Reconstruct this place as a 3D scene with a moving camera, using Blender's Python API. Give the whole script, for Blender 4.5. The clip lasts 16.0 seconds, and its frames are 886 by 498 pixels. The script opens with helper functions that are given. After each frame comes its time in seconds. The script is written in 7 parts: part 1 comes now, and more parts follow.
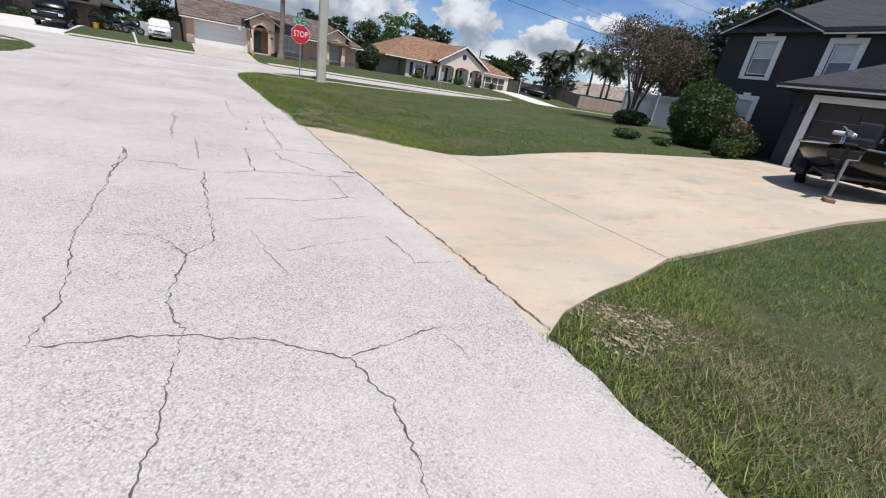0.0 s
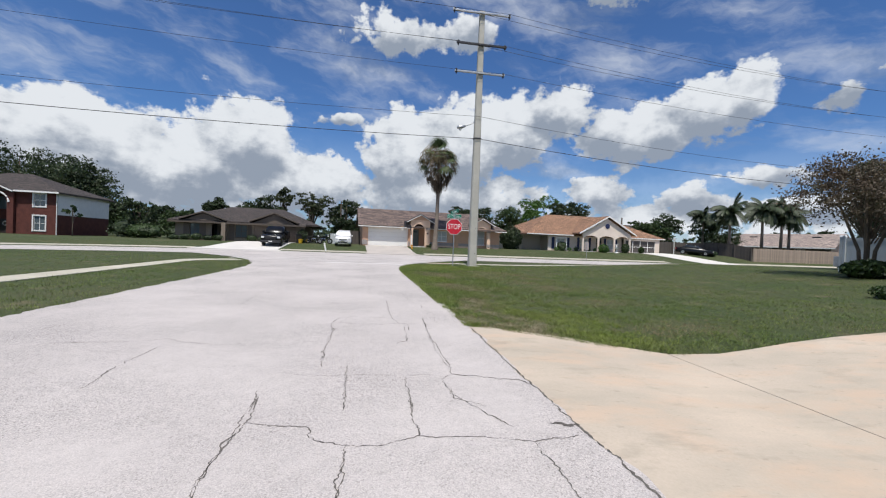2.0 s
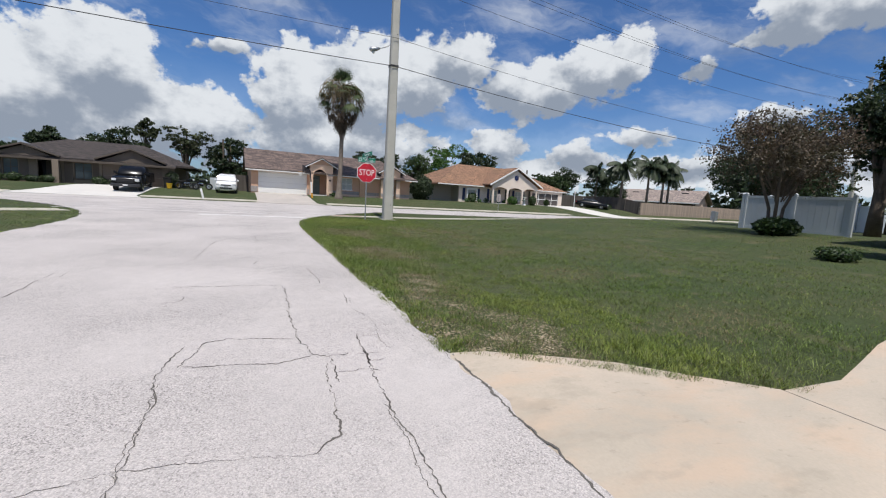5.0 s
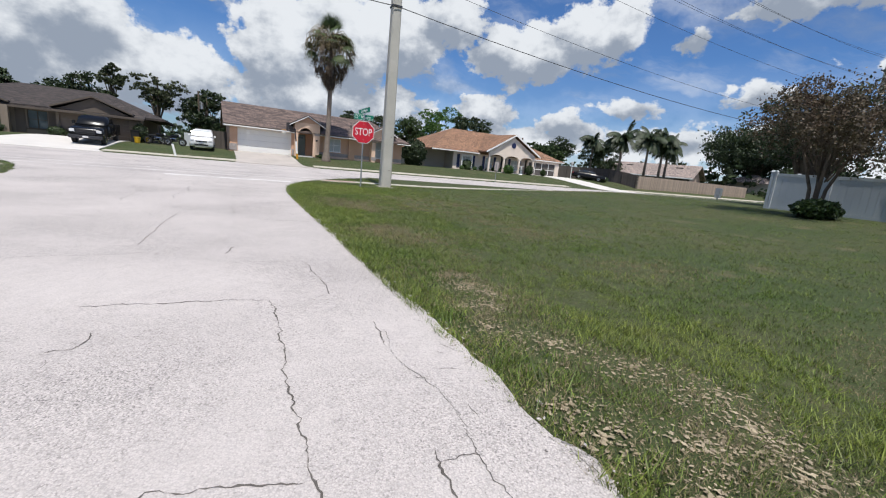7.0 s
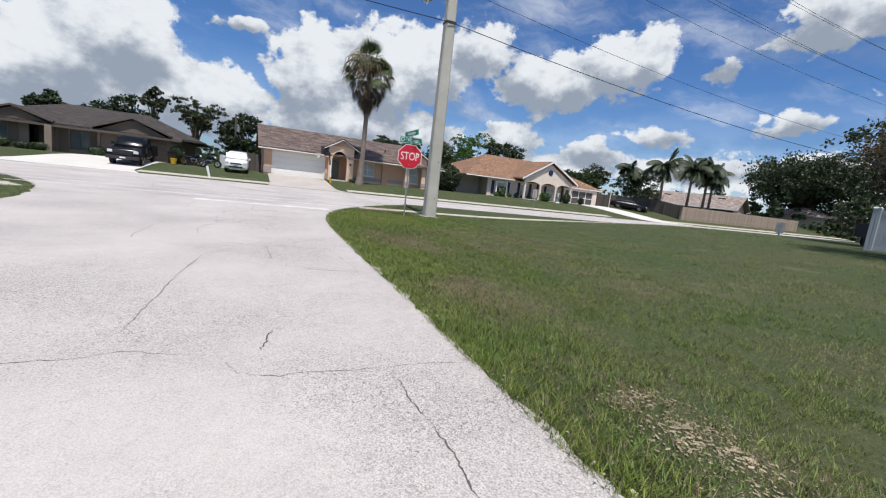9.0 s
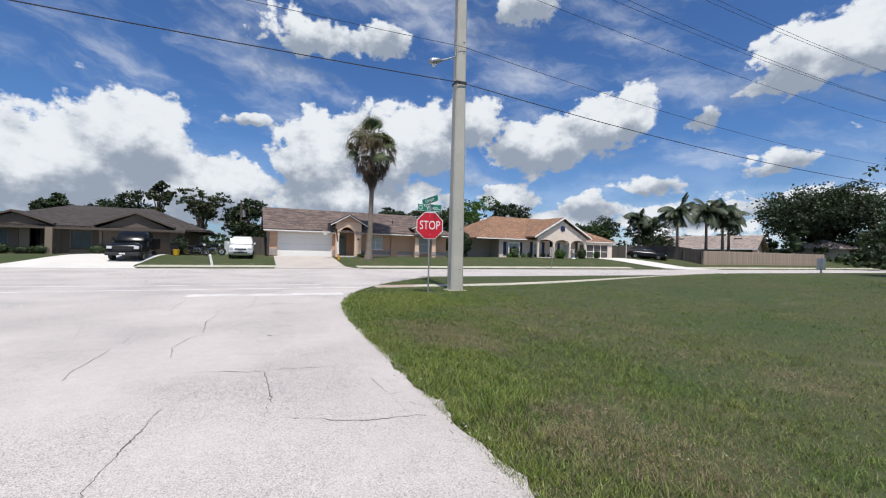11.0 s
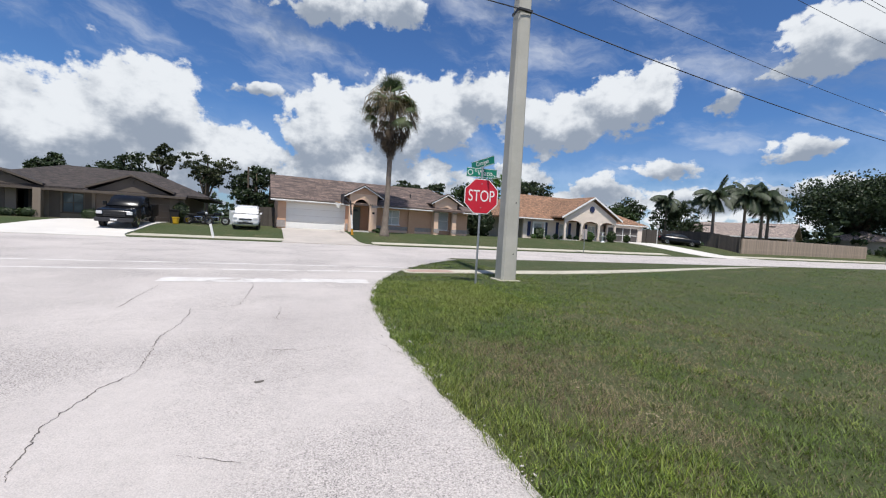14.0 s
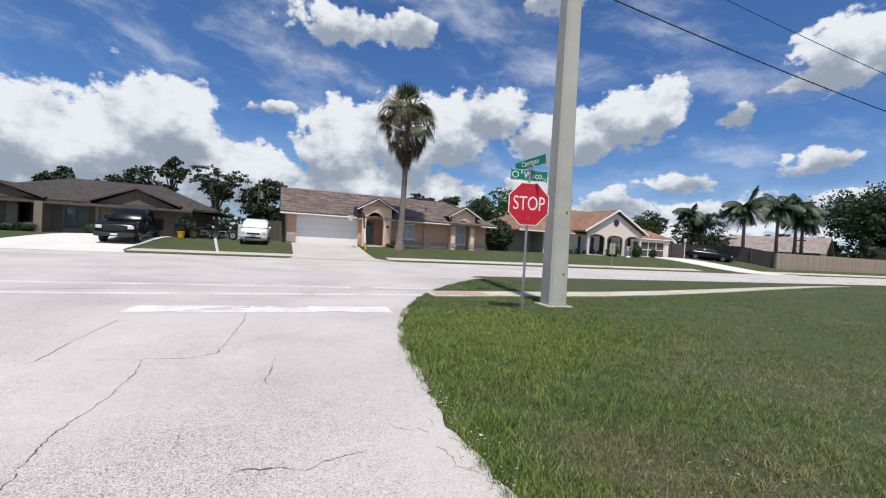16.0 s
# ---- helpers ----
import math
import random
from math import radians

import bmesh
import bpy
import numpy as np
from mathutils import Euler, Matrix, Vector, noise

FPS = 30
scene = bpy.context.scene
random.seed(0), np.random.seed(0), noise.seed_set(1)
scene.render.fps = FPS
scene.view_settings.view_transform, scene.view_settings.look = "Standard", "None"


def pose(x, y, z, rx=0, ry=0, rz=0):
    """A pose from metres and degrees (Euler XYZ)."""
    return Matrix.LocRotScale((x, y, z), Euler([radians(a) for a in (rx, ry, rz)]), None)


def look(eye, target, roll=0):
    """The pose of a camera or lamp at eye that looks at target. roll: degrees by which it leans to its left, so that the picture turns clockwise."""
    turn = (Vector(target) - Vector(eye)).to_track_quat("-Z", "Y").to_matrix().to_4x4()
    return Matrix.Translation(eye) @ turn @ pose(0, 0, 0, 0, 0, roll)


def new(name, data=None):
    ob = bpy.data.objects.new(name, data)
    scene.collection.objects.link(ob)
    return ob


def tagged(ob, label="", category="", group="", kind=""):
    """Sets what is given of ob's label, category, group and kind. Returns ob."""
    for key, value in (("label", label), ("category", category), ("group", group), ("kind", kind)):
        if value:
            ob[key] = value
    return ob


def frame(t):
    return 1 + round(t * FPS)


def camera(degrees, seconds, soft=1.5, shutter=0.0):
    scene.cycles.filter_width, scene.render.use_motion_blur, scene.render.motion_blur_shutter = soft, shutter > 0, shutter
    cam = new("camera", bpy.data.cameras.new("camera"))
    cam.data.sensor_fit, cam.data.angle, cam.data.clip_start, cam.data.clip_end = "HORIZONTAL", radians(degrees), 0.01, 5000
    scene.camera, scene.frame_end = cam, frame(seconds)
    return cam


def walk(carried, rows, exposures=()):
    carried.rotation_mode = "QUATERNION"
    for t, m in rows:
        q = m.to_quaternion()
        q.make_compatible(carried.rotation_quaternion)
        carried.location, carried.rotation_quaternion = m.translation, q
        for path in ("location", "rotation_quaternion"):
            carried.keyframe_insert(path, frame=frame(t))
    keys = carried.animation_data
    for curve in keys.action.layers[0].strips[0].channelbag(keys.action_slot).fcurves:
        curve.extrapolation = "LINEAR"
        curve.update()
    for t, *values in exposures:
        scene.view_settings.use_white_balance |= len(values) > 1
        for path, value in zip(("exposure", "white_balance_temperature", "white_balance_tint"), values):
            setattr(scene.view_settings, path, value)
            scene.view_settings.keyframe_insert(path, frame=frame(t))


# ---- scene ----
cam = camera(94.1, 16.0, 1.15)
PATH = [
    (0, (0.595, 0.132, 1.284), (1.565, 1.712, 0.533), 9.6),
    (0.5, (0.714, 0.697, 1.304), (1.929, 2.17, 0.712), 3.7),
    (0.8, (0.735, 0.906, 1.382), (1.715, 2.632, 1.134), -1.3),
    (0.9, (0.743, 1.059, 1.384), (1.56, 2.882, 1.293), -2.3),
    (1, (0.707, 1.195, 1.366), (1.413, 3.066, 1.402), -2.8),
    (1.5, (0.682, 1.801, 1.358), (1.252, 3.718, 1.382), -1.1),
    (2, (0.679, 2.325, 1.354), (1.012, 4.297, 1.325), 2.3),
    (2.5, (0.661, 2.89, 1.362), (1.019, 4.858, 1.361), 3.4),
    (3, (0.653, 3.419, 1.396), (0.879, 5.405, 1.356), 3.3),
    (3.5, (0.576, 3.98, 1.38), (0.896, 5.952, 1.279), 2.8),
    (4, (0.682, 4.576, 1.386), (1.416, 6.428, 1.207), 2.3),
    (4.1, (0.679, 4.663, 1.388), (1.431, 6.509, 1.214), 2.6),
    (4.2, (0.686, 4.763, 1.385), (1.439, 6.606, 1.201), 3.0),
    (6.3, (0.863, 7.178, 1.323), (1.692, 8.957, 0.939), 3.4),
    (6.5, (0.831, 7.396, 1.294), (1.608, 9.189, 0.866), 4.5),
    (7, (0.803, 8.004, 1.309), (1.661, 9.766, 0.909), 5.5),
    (7.5, (0.781, 8.563, 1.323), (1.465, 10.408, 0.967), 7.3),
    (8, (0.664, 9.141, 1.326), (1.102, 11.065, 0.999), 6.9),
    (8.5, (0.664, 9.72, 1.364), (1.078, 11.644, 1.011), 6.8),
    (9, (0.631, 10.356, 1.334), (1.386, 12.184, 1.037), 6.5),
    (9.2, (0.679, 10.604, 1.336), (1.643, 12.334, 1.053), 5.5),
    (11.3, (0.682, 12.968, 1.452), (1.382, 14.841, 1.495), 1.0),
    (11.5, (0.723, 13.191, 1.452), (1.515, 15.027, 1.494), 0.1),
    (12, (0.665, 13.719, 1.456), (1.208, 15.642, 1.549), 1.3),
    (12.5, (0.671, 14.362, 1.451), (1.217, 16.283, 1.559), 2.3),
    (13, (0.678, 14.896, 1.457), (1.09, 16.853, 1.471), 2.3),
    (13.5, (0.645, 15.484, 1.421), (1.167, 17.411, 1.307), 2.6),
    (14, (0.703, 16.088, 1.425), (1.383, 17.966, 1.327), 3.3),
    (14.5, (0.75, 16.651, 1.422), (1.688, 18.416, 1.347), 4.0),
    (15, (0.871, 17.195, 1.418), (1.939, 18.886, 1.38), 2.6),
    (15.5, (0.801, 17.601, 1.402), (1.424, 19.502, 1.38), 4.5),
    (16, (0.816, 18.198, 1.407), (1.445, 20.097, 1.375), 3.2),
]
walk(cam, [(t, look(eye, target, roll)) for t, eye, target, roll in PATH], [(0.0, -0.02), (1.5, -0.06), (2.5, -0.11), (4.0, -0.16), (6.5, -0.05), (9.0, -0.01), (12.5, 0.01), (16.0, 0.0)])

# world, sun and exposure
world = bpy.data.worlds.new("sky")
scene.world = world
world.use_nodes = True
SUN_EL, SUN_AZ = radians(67), radians(188)   # azimuth clockwise from +y: the sun stands behind the walker


def build_sky():
    nt = world.node_tree
    N, L = nt.nodes, nt.links
    N.clear()
    out, bg = N.new("ShaderNodeOutputWorld"), N.new("ShaderNodeBackground")
    sky = N.new("ShaderNodeTexSky")
    sky.sky_type, sky.sun_disc = "NISHITA", False
    sky.sun_elevation, sky.sun_rotation = SUN_EL, SUN_AZ
    sky.air_density, sky.dust_density, sky.ozone_density = 1.0, 0.4, 1.8
    tc, sep = N.new("ShaderNodeTexCoord"), N.new("ShaderNodeSeparateXYZ")
    L.new(tc.outputs["Generated"], sep.inputs[0])

    def m(op, a, b=None, c=None):
        n = N.new("ShaderNodeMath")
        n.operation = op
        for i, v in enumerate((a, b, c)):
            if v is None:
                continue
            if isinstance(v, (int, float)):
                n.inputs[i].default_value = v
            else:
                L.new(v, n.inputs[i])
        return n.outputs[0]

    az0 = m("MULTIPLY", m("ARCTAN2", sep.outputs[0], sep.outputs[1]), 57.2958)
    el0 = m("MULTIPLY", m("ARCSINE", sep.outputs[2]), 57.2958)

    def noise_at(scale, detail, rough, vec):
        n = N.new("ShaderNodeTexNoise")
        n.inputs["Scale"].default_value, n.inputs["Detail"].default_value, n.inputs["Roughness"].default_value = scale, detail, rough
        L.new(vec, n.inputs["Vector"])
        return n.outputs["Fac"]

    comb = N.new("ShaderNodeCombineXYZ")
    L.new(az0, comb.inputs[0])
    L.new(m("MULTIPLY", el0, 1.25), comb.inputs[1])
    ed = comb.outputs[0]
    # the heaps' outlines are bent by slow swirls
    warp = N.new("ShaderNodeTexNoise")
    warp.inputs["Scale"].default_value, warp.inputs["Detail"].default_value, warp.inputs["Roughness"].default_value = 0.13, 4, 0.6
    L.new(ed, warp.inputs["Vector"])
    wc = N.new("ShaderNodeSeparateColor")
    L.new(warp.outputs["Color"], wc.inputs[0])
    az = m("ADD", az0, m("MULTIPLY", m("SUBTRACT", wc.outputs[0], 0.5), 6.0))
    el = m("ADD", el0, m("MULTIPLY", m("SUBTRACT", wc.outputs[1], 0.5), 4.0))
    big, fine, tiny, puff = noise_at(0.1, 3, 0.5, ed), noise_at(0.26, 9, 0.6, ed), noise_at(1.1, 6, 0.6, ed), noise_at(0.5, 7, 0.55, ed)
    lump = m("ADD", m("MULTIPLY", m("SUBTRACT", big, 0.5), 0.7), m("ADD", m("MULTIPLY", m("SUBTRACT", fine, 0.5), 1.7), m("ADD", m("MULTIPLY", m("SUBTRACT", puff, 0.5), 1.2), m("MULTIPLY", m("SUBTRACT", tiny, 0.5), 0.4))))
    # heaps of cumulus: azimuth, elevation, half width, half height
    field = under = None
    for a, e, w, h in CLOUDS:
        dx = m("MULTIPLY", m("SUBTRACT", az, a), 1.0 / w)
        dy = m("MULTIPLY", m("SUBTRACT", el, e), 1.0 / h)
        xx = m("MULTIPLY", dx, dx)
        d = m("MULTIPLY", m("SUBTRACT", 1.0, m("SQRT", m("ADD", xx, m("MULTIPLY", dy, dy)))), min(1.0, 0.4 + 0.13 * h))
        field = d if field is None else m("SMOOTH_MAX", field, d, 0.25)
        dz = m("ADD", dy, 0.55)
        d = m("SUBTRACT", 1.0, m("SQRT", m("ADD", xx, m("MULTIPLY", dz, dz))))
        under = d if under is None else m("SMOOTH_MAX", under, d, 0.15)
    low = m("SUBTRACT", 0.22, m("MULTIPLY", m("ABSOLUTE", m("SUBTRACT", el0, 4.0)), 0.1))
    field = m("SMOOTH_MAX", field, low, 0.2)
    dens = m("ADD", m("MULTIPLY", field, 1.5), lump)
    # outside the ahead sector the cumulus goes on at random
    ahead = N.new("ShaderNodeMapRange")
    ahead.interpolation_type = "SMOOTHSTEP"
    ahead.inputs[1].default_value, ahead.inputs[2].default_value = 62, 80
    L.new(m("ABSOLUTE", m("SUBTRACT", az, 16)), ahead.inputs[0])
    rest = m("ADD", m("MULTIPLY", m("SUBTRACT", big, 0.52), 2.2), m("MULTIPLY", m("SUBTRACT", fine, 0.5), 0.9))
    mixd = N.new("ShaderNodeMix")
    L.new(ahead.outputs[0], mixd.inputs[0]), L.new(dens, mixd.inputs[2]), L.new(rest, mixd.inputs[3])
    cover = N.new("ShaderNodeMapRange")
    cover.interpolation_type = "SMOOTHSTEP"
    cover.inputs[1].default_value, cover.inputs[2].default_value = -0.06, 0.26
    L.new(mixd.outputs[0], cover.inputs[0])
    # high thin veil
    stretch = N.new("ShaderNodeCombineXYZ")
    L.new(m("ADD", m("MULTIPLY", az, 0.7), m("MULTIPLY", el, 0.8)), stretch.inputs[0]), L.new(m("MULTIPLY", el, 1.6), stretch.inputs[1])
    veil = N.new("ShaderNodeMapRange")
    veil.interpolation_type = "SMOOTHSTEP"
    veil.inputs[1].default_value, veil.inputs[2].default_value, veil.inputs[4].default_value = 0.44, 0.8, 0.7
    L.new(noise_at(0.09, 8, 0.6, stretch.outputs[0]), veil.inputs[0])
    # cloud shading: thick low parts turn grey, tops stay white
    soft = noise_at(0.16, 5, 0.55, ed)
    shade = N.new("ShaderNodeMapRange")
    shade.interpolation_type = "SMOOTHSTEP"
    shade.inputs[1].default_value, shade.inputs[2].default_value = -0.5, 0.5
    L.new(m("ADD", m("SUBTRACT", under, m("MULTIPLY", field, 0.75)), m("ADD", m("MULTIPLY", m("SUBTRACT", soft, 0.5), 2.2), m("ADD", m("MULTIPLY", m("SUBTRACT", puff, 0.5), -1.1), m("MULTIPLY", m("SUBTRACT", tiny, 0.5), 0.35)))), shade.inputs[0])
    tone = N.new("ShaderNodeMix")
    tone.data_type = "RGBA"
    tone.inputs[6].default_value, tone.inputs[7].default_value = (9.3, 9.7, 10.2, 1), (3.5, 4.1, 5.1, 1)
    L.new(shade.outputs[0], tone.inputs[0])
    deep = N.new("ShaderNodeMix")
    deep.data_type, deep.blend_type = "RGBA", "MULTIPLY"
    deep.inputs[0].default_value, deep.inputs[7].default_value = 1.0, SKY_TINT
    L.new(sky.outputs[0], deep.inputs[6])
    both = N.new("ShaderNodeMix")
    both.data_type = "RGBA"
    haze = N.new("ShaderNodeMapRange")
    haze.inputs[1].default_value, haze.inputs[2].default_value, haze.inputs[3].default_value, haze.inputs[4].default_value = 0.0, 14.0, 0.4, 0.0
    L.new(m("ABSOLUTE", el0), haze.inputs[0])
    L.new(m("MAXIMUM", m("MAXIMUM", cover.outputs[0], veil.outputs[0]), haze.outputs[0]), both.inputs[0])
    L.new(deep.outputs[2], both.inputs[6]), L.new(tone.outputs[2], both.inputs[7])
    L.new(both.outputs[2], bg.inputs[0])
    bg.inputs[1].default_value = SKY_STRENGTH
    L.new(bg.outputs[0], out.inputs[0])


SKY_STRENGTH, SKY_TINT = 0.088, (0.57, 0.87, 1.28, 1)
CLOUDS = [
    (-37, 9, 9, 6), (-29, 8.5, 7, 5.2), (-16, 11.5, 6.5, 6.5), (-21, 8, 10, 5.2), (-9, 7, 10, 4.2), (-4.5, 15.6, 3.2, 1.1), (4, 12, 6.5, 6.6), (11, 13.5, 7, 6.3), (18, 15, 6, 5.6), (24.5, 17.5, 4.6, 3.9),
    (31, 14.5, 5.5, 3.4), (36.5, 14.8, 5, 3.2), (41, 16.6, 4.2, 3.6), (45.5, 17.6, 3.3, 3.3), (9, 6.5, 14, 4), (30, 7.2, 3.6, 2.5), (40.3, 6.6, 4.6, 1.7), (47, 8.8, 4, 1.5), (52, 5.6, 7, 1.4), (2.5, 26, 7, 2.6),
    (12, 26.8, 5, 1.8), (31.5, 31.5, 4.5, 2.8), (61, 20.2, 4.6, 3.8), (66.5, 20.6, 4.2, 3.4), (53.6, 15.9, 1.8, 1.3), (60.4, 10.4, 4, 1.3), (62, 6, 8, 1.6), (72, 12.7, 4.5, 1.6)]
build_sky()
sun = new("sun", bpy.data.lights.new("sun", "SUN"))
sun.data.energy, sun.data.angle, sun.data.color = 5.0, radians(0.53), (1.0, 0.96, 0.9)
sun.matrix_world = look((0, 0, 100), Vector((0, 0, 100)) - Vector((math.sin(SUN_AZ) * math.cos(SUN_EL), math.cos(SUN_AZ) * math.cos(SUN_EL), math.sin(SUN_EL))))

# ---- materials ----


def mat(name, base, rough=0.8, vary=0.25, scale=3.0, fine=60.0, bump=0.2, metal=0.0, tint=None, spread=0.0, coat=0.0, dist=0.01):
    """A surface with stains at one scale and grain at another; tint: the colour of the stains; spread: change from piece to piece."""
    ma = bpy.data.materials.new(name)
    ma.use_nodes = True
    nt = ma.node_tree
    N, L = nt.nodes, nt.links
    b = N["Principled BSDF"]
    tc = N.new("ShaderNodeTexCoord")
    big, small = N.new("ShaderNodeTexNoise"), N.new("ShaderNodeTexNoise")
    for n, s, d in ((big, scale, 6), (small, fine, 4)):
        n.inputs["Scale"].default_value, n.inputs["Detail"].default_value, n.inputs["Roughness"].default_value = s, d, 0.6
        L.new(tc.outputs["Object"], n.inputs["Vector"])
    ramp = N.new("ShaderNodeMapRange")
    ramp.inputs[1].default_value, ramp.inputs[2].default_value = 0.32, 0.7
    L.new(big.outputs["Fac"], ramp.inputs[0])
    mix = N.new("ShaderNodeMix")
    mix.data_type = "RGBA"
    t = tint or tuple(c * (1 - vary) for c in base)
    mix.inputs[6].default_value, mix.inputs[7].default_value = (*base, 1), (*t, 1)
    L.new(ramp.outputs[0], mix.inputs[0])
    hsv = N.new("ShaderNodeHueSaturation")
    L.new(mix.outputs[2], hsv.inputs["Color"])
    val = N.new("ShaderNodeMapRange")
    val.inputs[1].default_value, val.inputs[2].default_value = 0.25, 0.75
    val.inputs[3].default_value, val.inputs[4].default_value = 1 - vary * 0.6, 1 + vary * 0.6
    L.new(small.outputs["Fac"], val.inputs[0])
    last = val.outputs[0]
    if spread:
        oi, geo = N.new("ShaderNodeObjectInfo"), N.new("ShaderNodeNewGeometry")
        add, fr, mr, mul = N.new("ShaderNodeMath"), N.new("ShaderNodeMath"), N.new("ShaderNodeMapRange"), N.new("ShaderNodeMath")
        add.operation, fr.operation, mul.operation = "ADD", "FRACT", "MULTIPLY"
        L.new(oi.outputs["Random"], add.inputs[0]), L.new(geo.outputs["Random Per Island"], add.inputs[1])
        L.new(add.outputs[0], fr.inputs[0]), L.new(fr.outputs[0], mr.inputs[0])
        mr.inputs[3].default_value, mr.inputs[4].default_value = 1 - spread, 1 + spread
        L.new(mr.outputs[0], mul.inputs[0]), L.new(last, mul.inputs[1])
        last = mul.outputs[0]
    L.new(last, hsv.inputs["Value"])
    L.new(hsv.outputs[0], b.inputs["Base Color"])
    b.inputs["Roughness"].default_value, b.inputs["Metallic"].default_value = rough, metal
    b.inputs["Coat Weight"].default_value = coat
    if bump:
        bp = N.new("ShaderNodeBump")
        bp.inputs["Strength"].default_value, bp.inputs["Distance"].default_value = bump, dist
        L.new(small.outputs["Fac"], bp.inputs["Height"]), L.new(bp.outputs[0], b.inputs["Normal"])
    return ma


def leafy(name, base, other, through_light=0.25, rough=0.55, scale=0.6, spread=0.45):
    ma = mat(name, base, rough, 0.2, scale, 9, 0, tint=other, spread=spread)
    N, L = ma.node_tree.nodes, ma.node_tree.links
    b = N["Principled BSDF"]
    tr, mx = N.new("ShaderNodeBsdfTranslucent"), N.new("ShaderNodeMixShader")
    src = b.inputs["Base Color"].links[0].from_socket
    L.new(src, tr.inputs[0])
    mx.inputs[0].default_value = through_light
    L.new(b.outputs[0], mx.inputs[1]), L.new(tr.outputs[0], mx.inputs[2])
    L.new(mx.outputs[0], N["Material Output"].inputs["Surface"])
    return ma


def shingles(name, base, other, row=0.14, col=0.3, blotch=1.2, light=(1.5, 1.42, 1.4, 1), dark=(0.5, 0.5, 0.52, 1)):
    """Roofing in courses; the coordinates run with the slope, so the courses lie level."""
    ma = mat(name, base, 0.9, 0.3, blotch, 25, 0, tint=other)
    N, L = ma.node_tree.nodes, ma.node_tree.links
    b = N["Principled BSDF"]
    tc, br = N.new("ShaderNodeTexCoord"), N.new("ShaderNodeTexBrick")
    br.inputs["Scale"].default_value = 1.0
    br.inputs["Brick Width"].default_value, br.inputs["Row Height"].default_value = col, row
    br.inputs["Mortar Size"].default_value = 0.012
    br.inputs["Color1"].default_value, br.inputs["Color2"].default_value, br.inputs["Mortar"].default_value = light, dark, tuple(0.5 * c for c in dark)
    L.new(tc.outputs["UV"], br.inputs["Vector"])
    src = b.inputs["Base Color"].links[0].from_socket
    mu = N.new("ShaderNodeMix")
    mu.data_type, mu.blend_type = "RGBA", "MULTIPLY"
    mu.inputs[0].default_value = 1.0
    L.new(src, mu.inputs[6]), L.new(br.outputs["Color"], mu.inputs[7]), L.new(mu.outputs[2], b.inputs["Base Color"])
    bp = N.new("ShaderNodeBump")
    bp.inputs["Strength"].default_value, bp.inputs["Distance"].default_value = 0.6, 0.02
    L.new(br.outputs["Color"], bp.inputs["Height"]), L.new(bp.outputs[0], b.inputs["Normal"])
    return ma


def glassy(name, base, rough=0.04):
    ma = mat(name, base, rough, 0.15, 1.5, 20, 0)
    ma.node_tree.nodes["Principled BSDF"].inputs["Specular IOR Level"].default_value = 0.8
    return ma


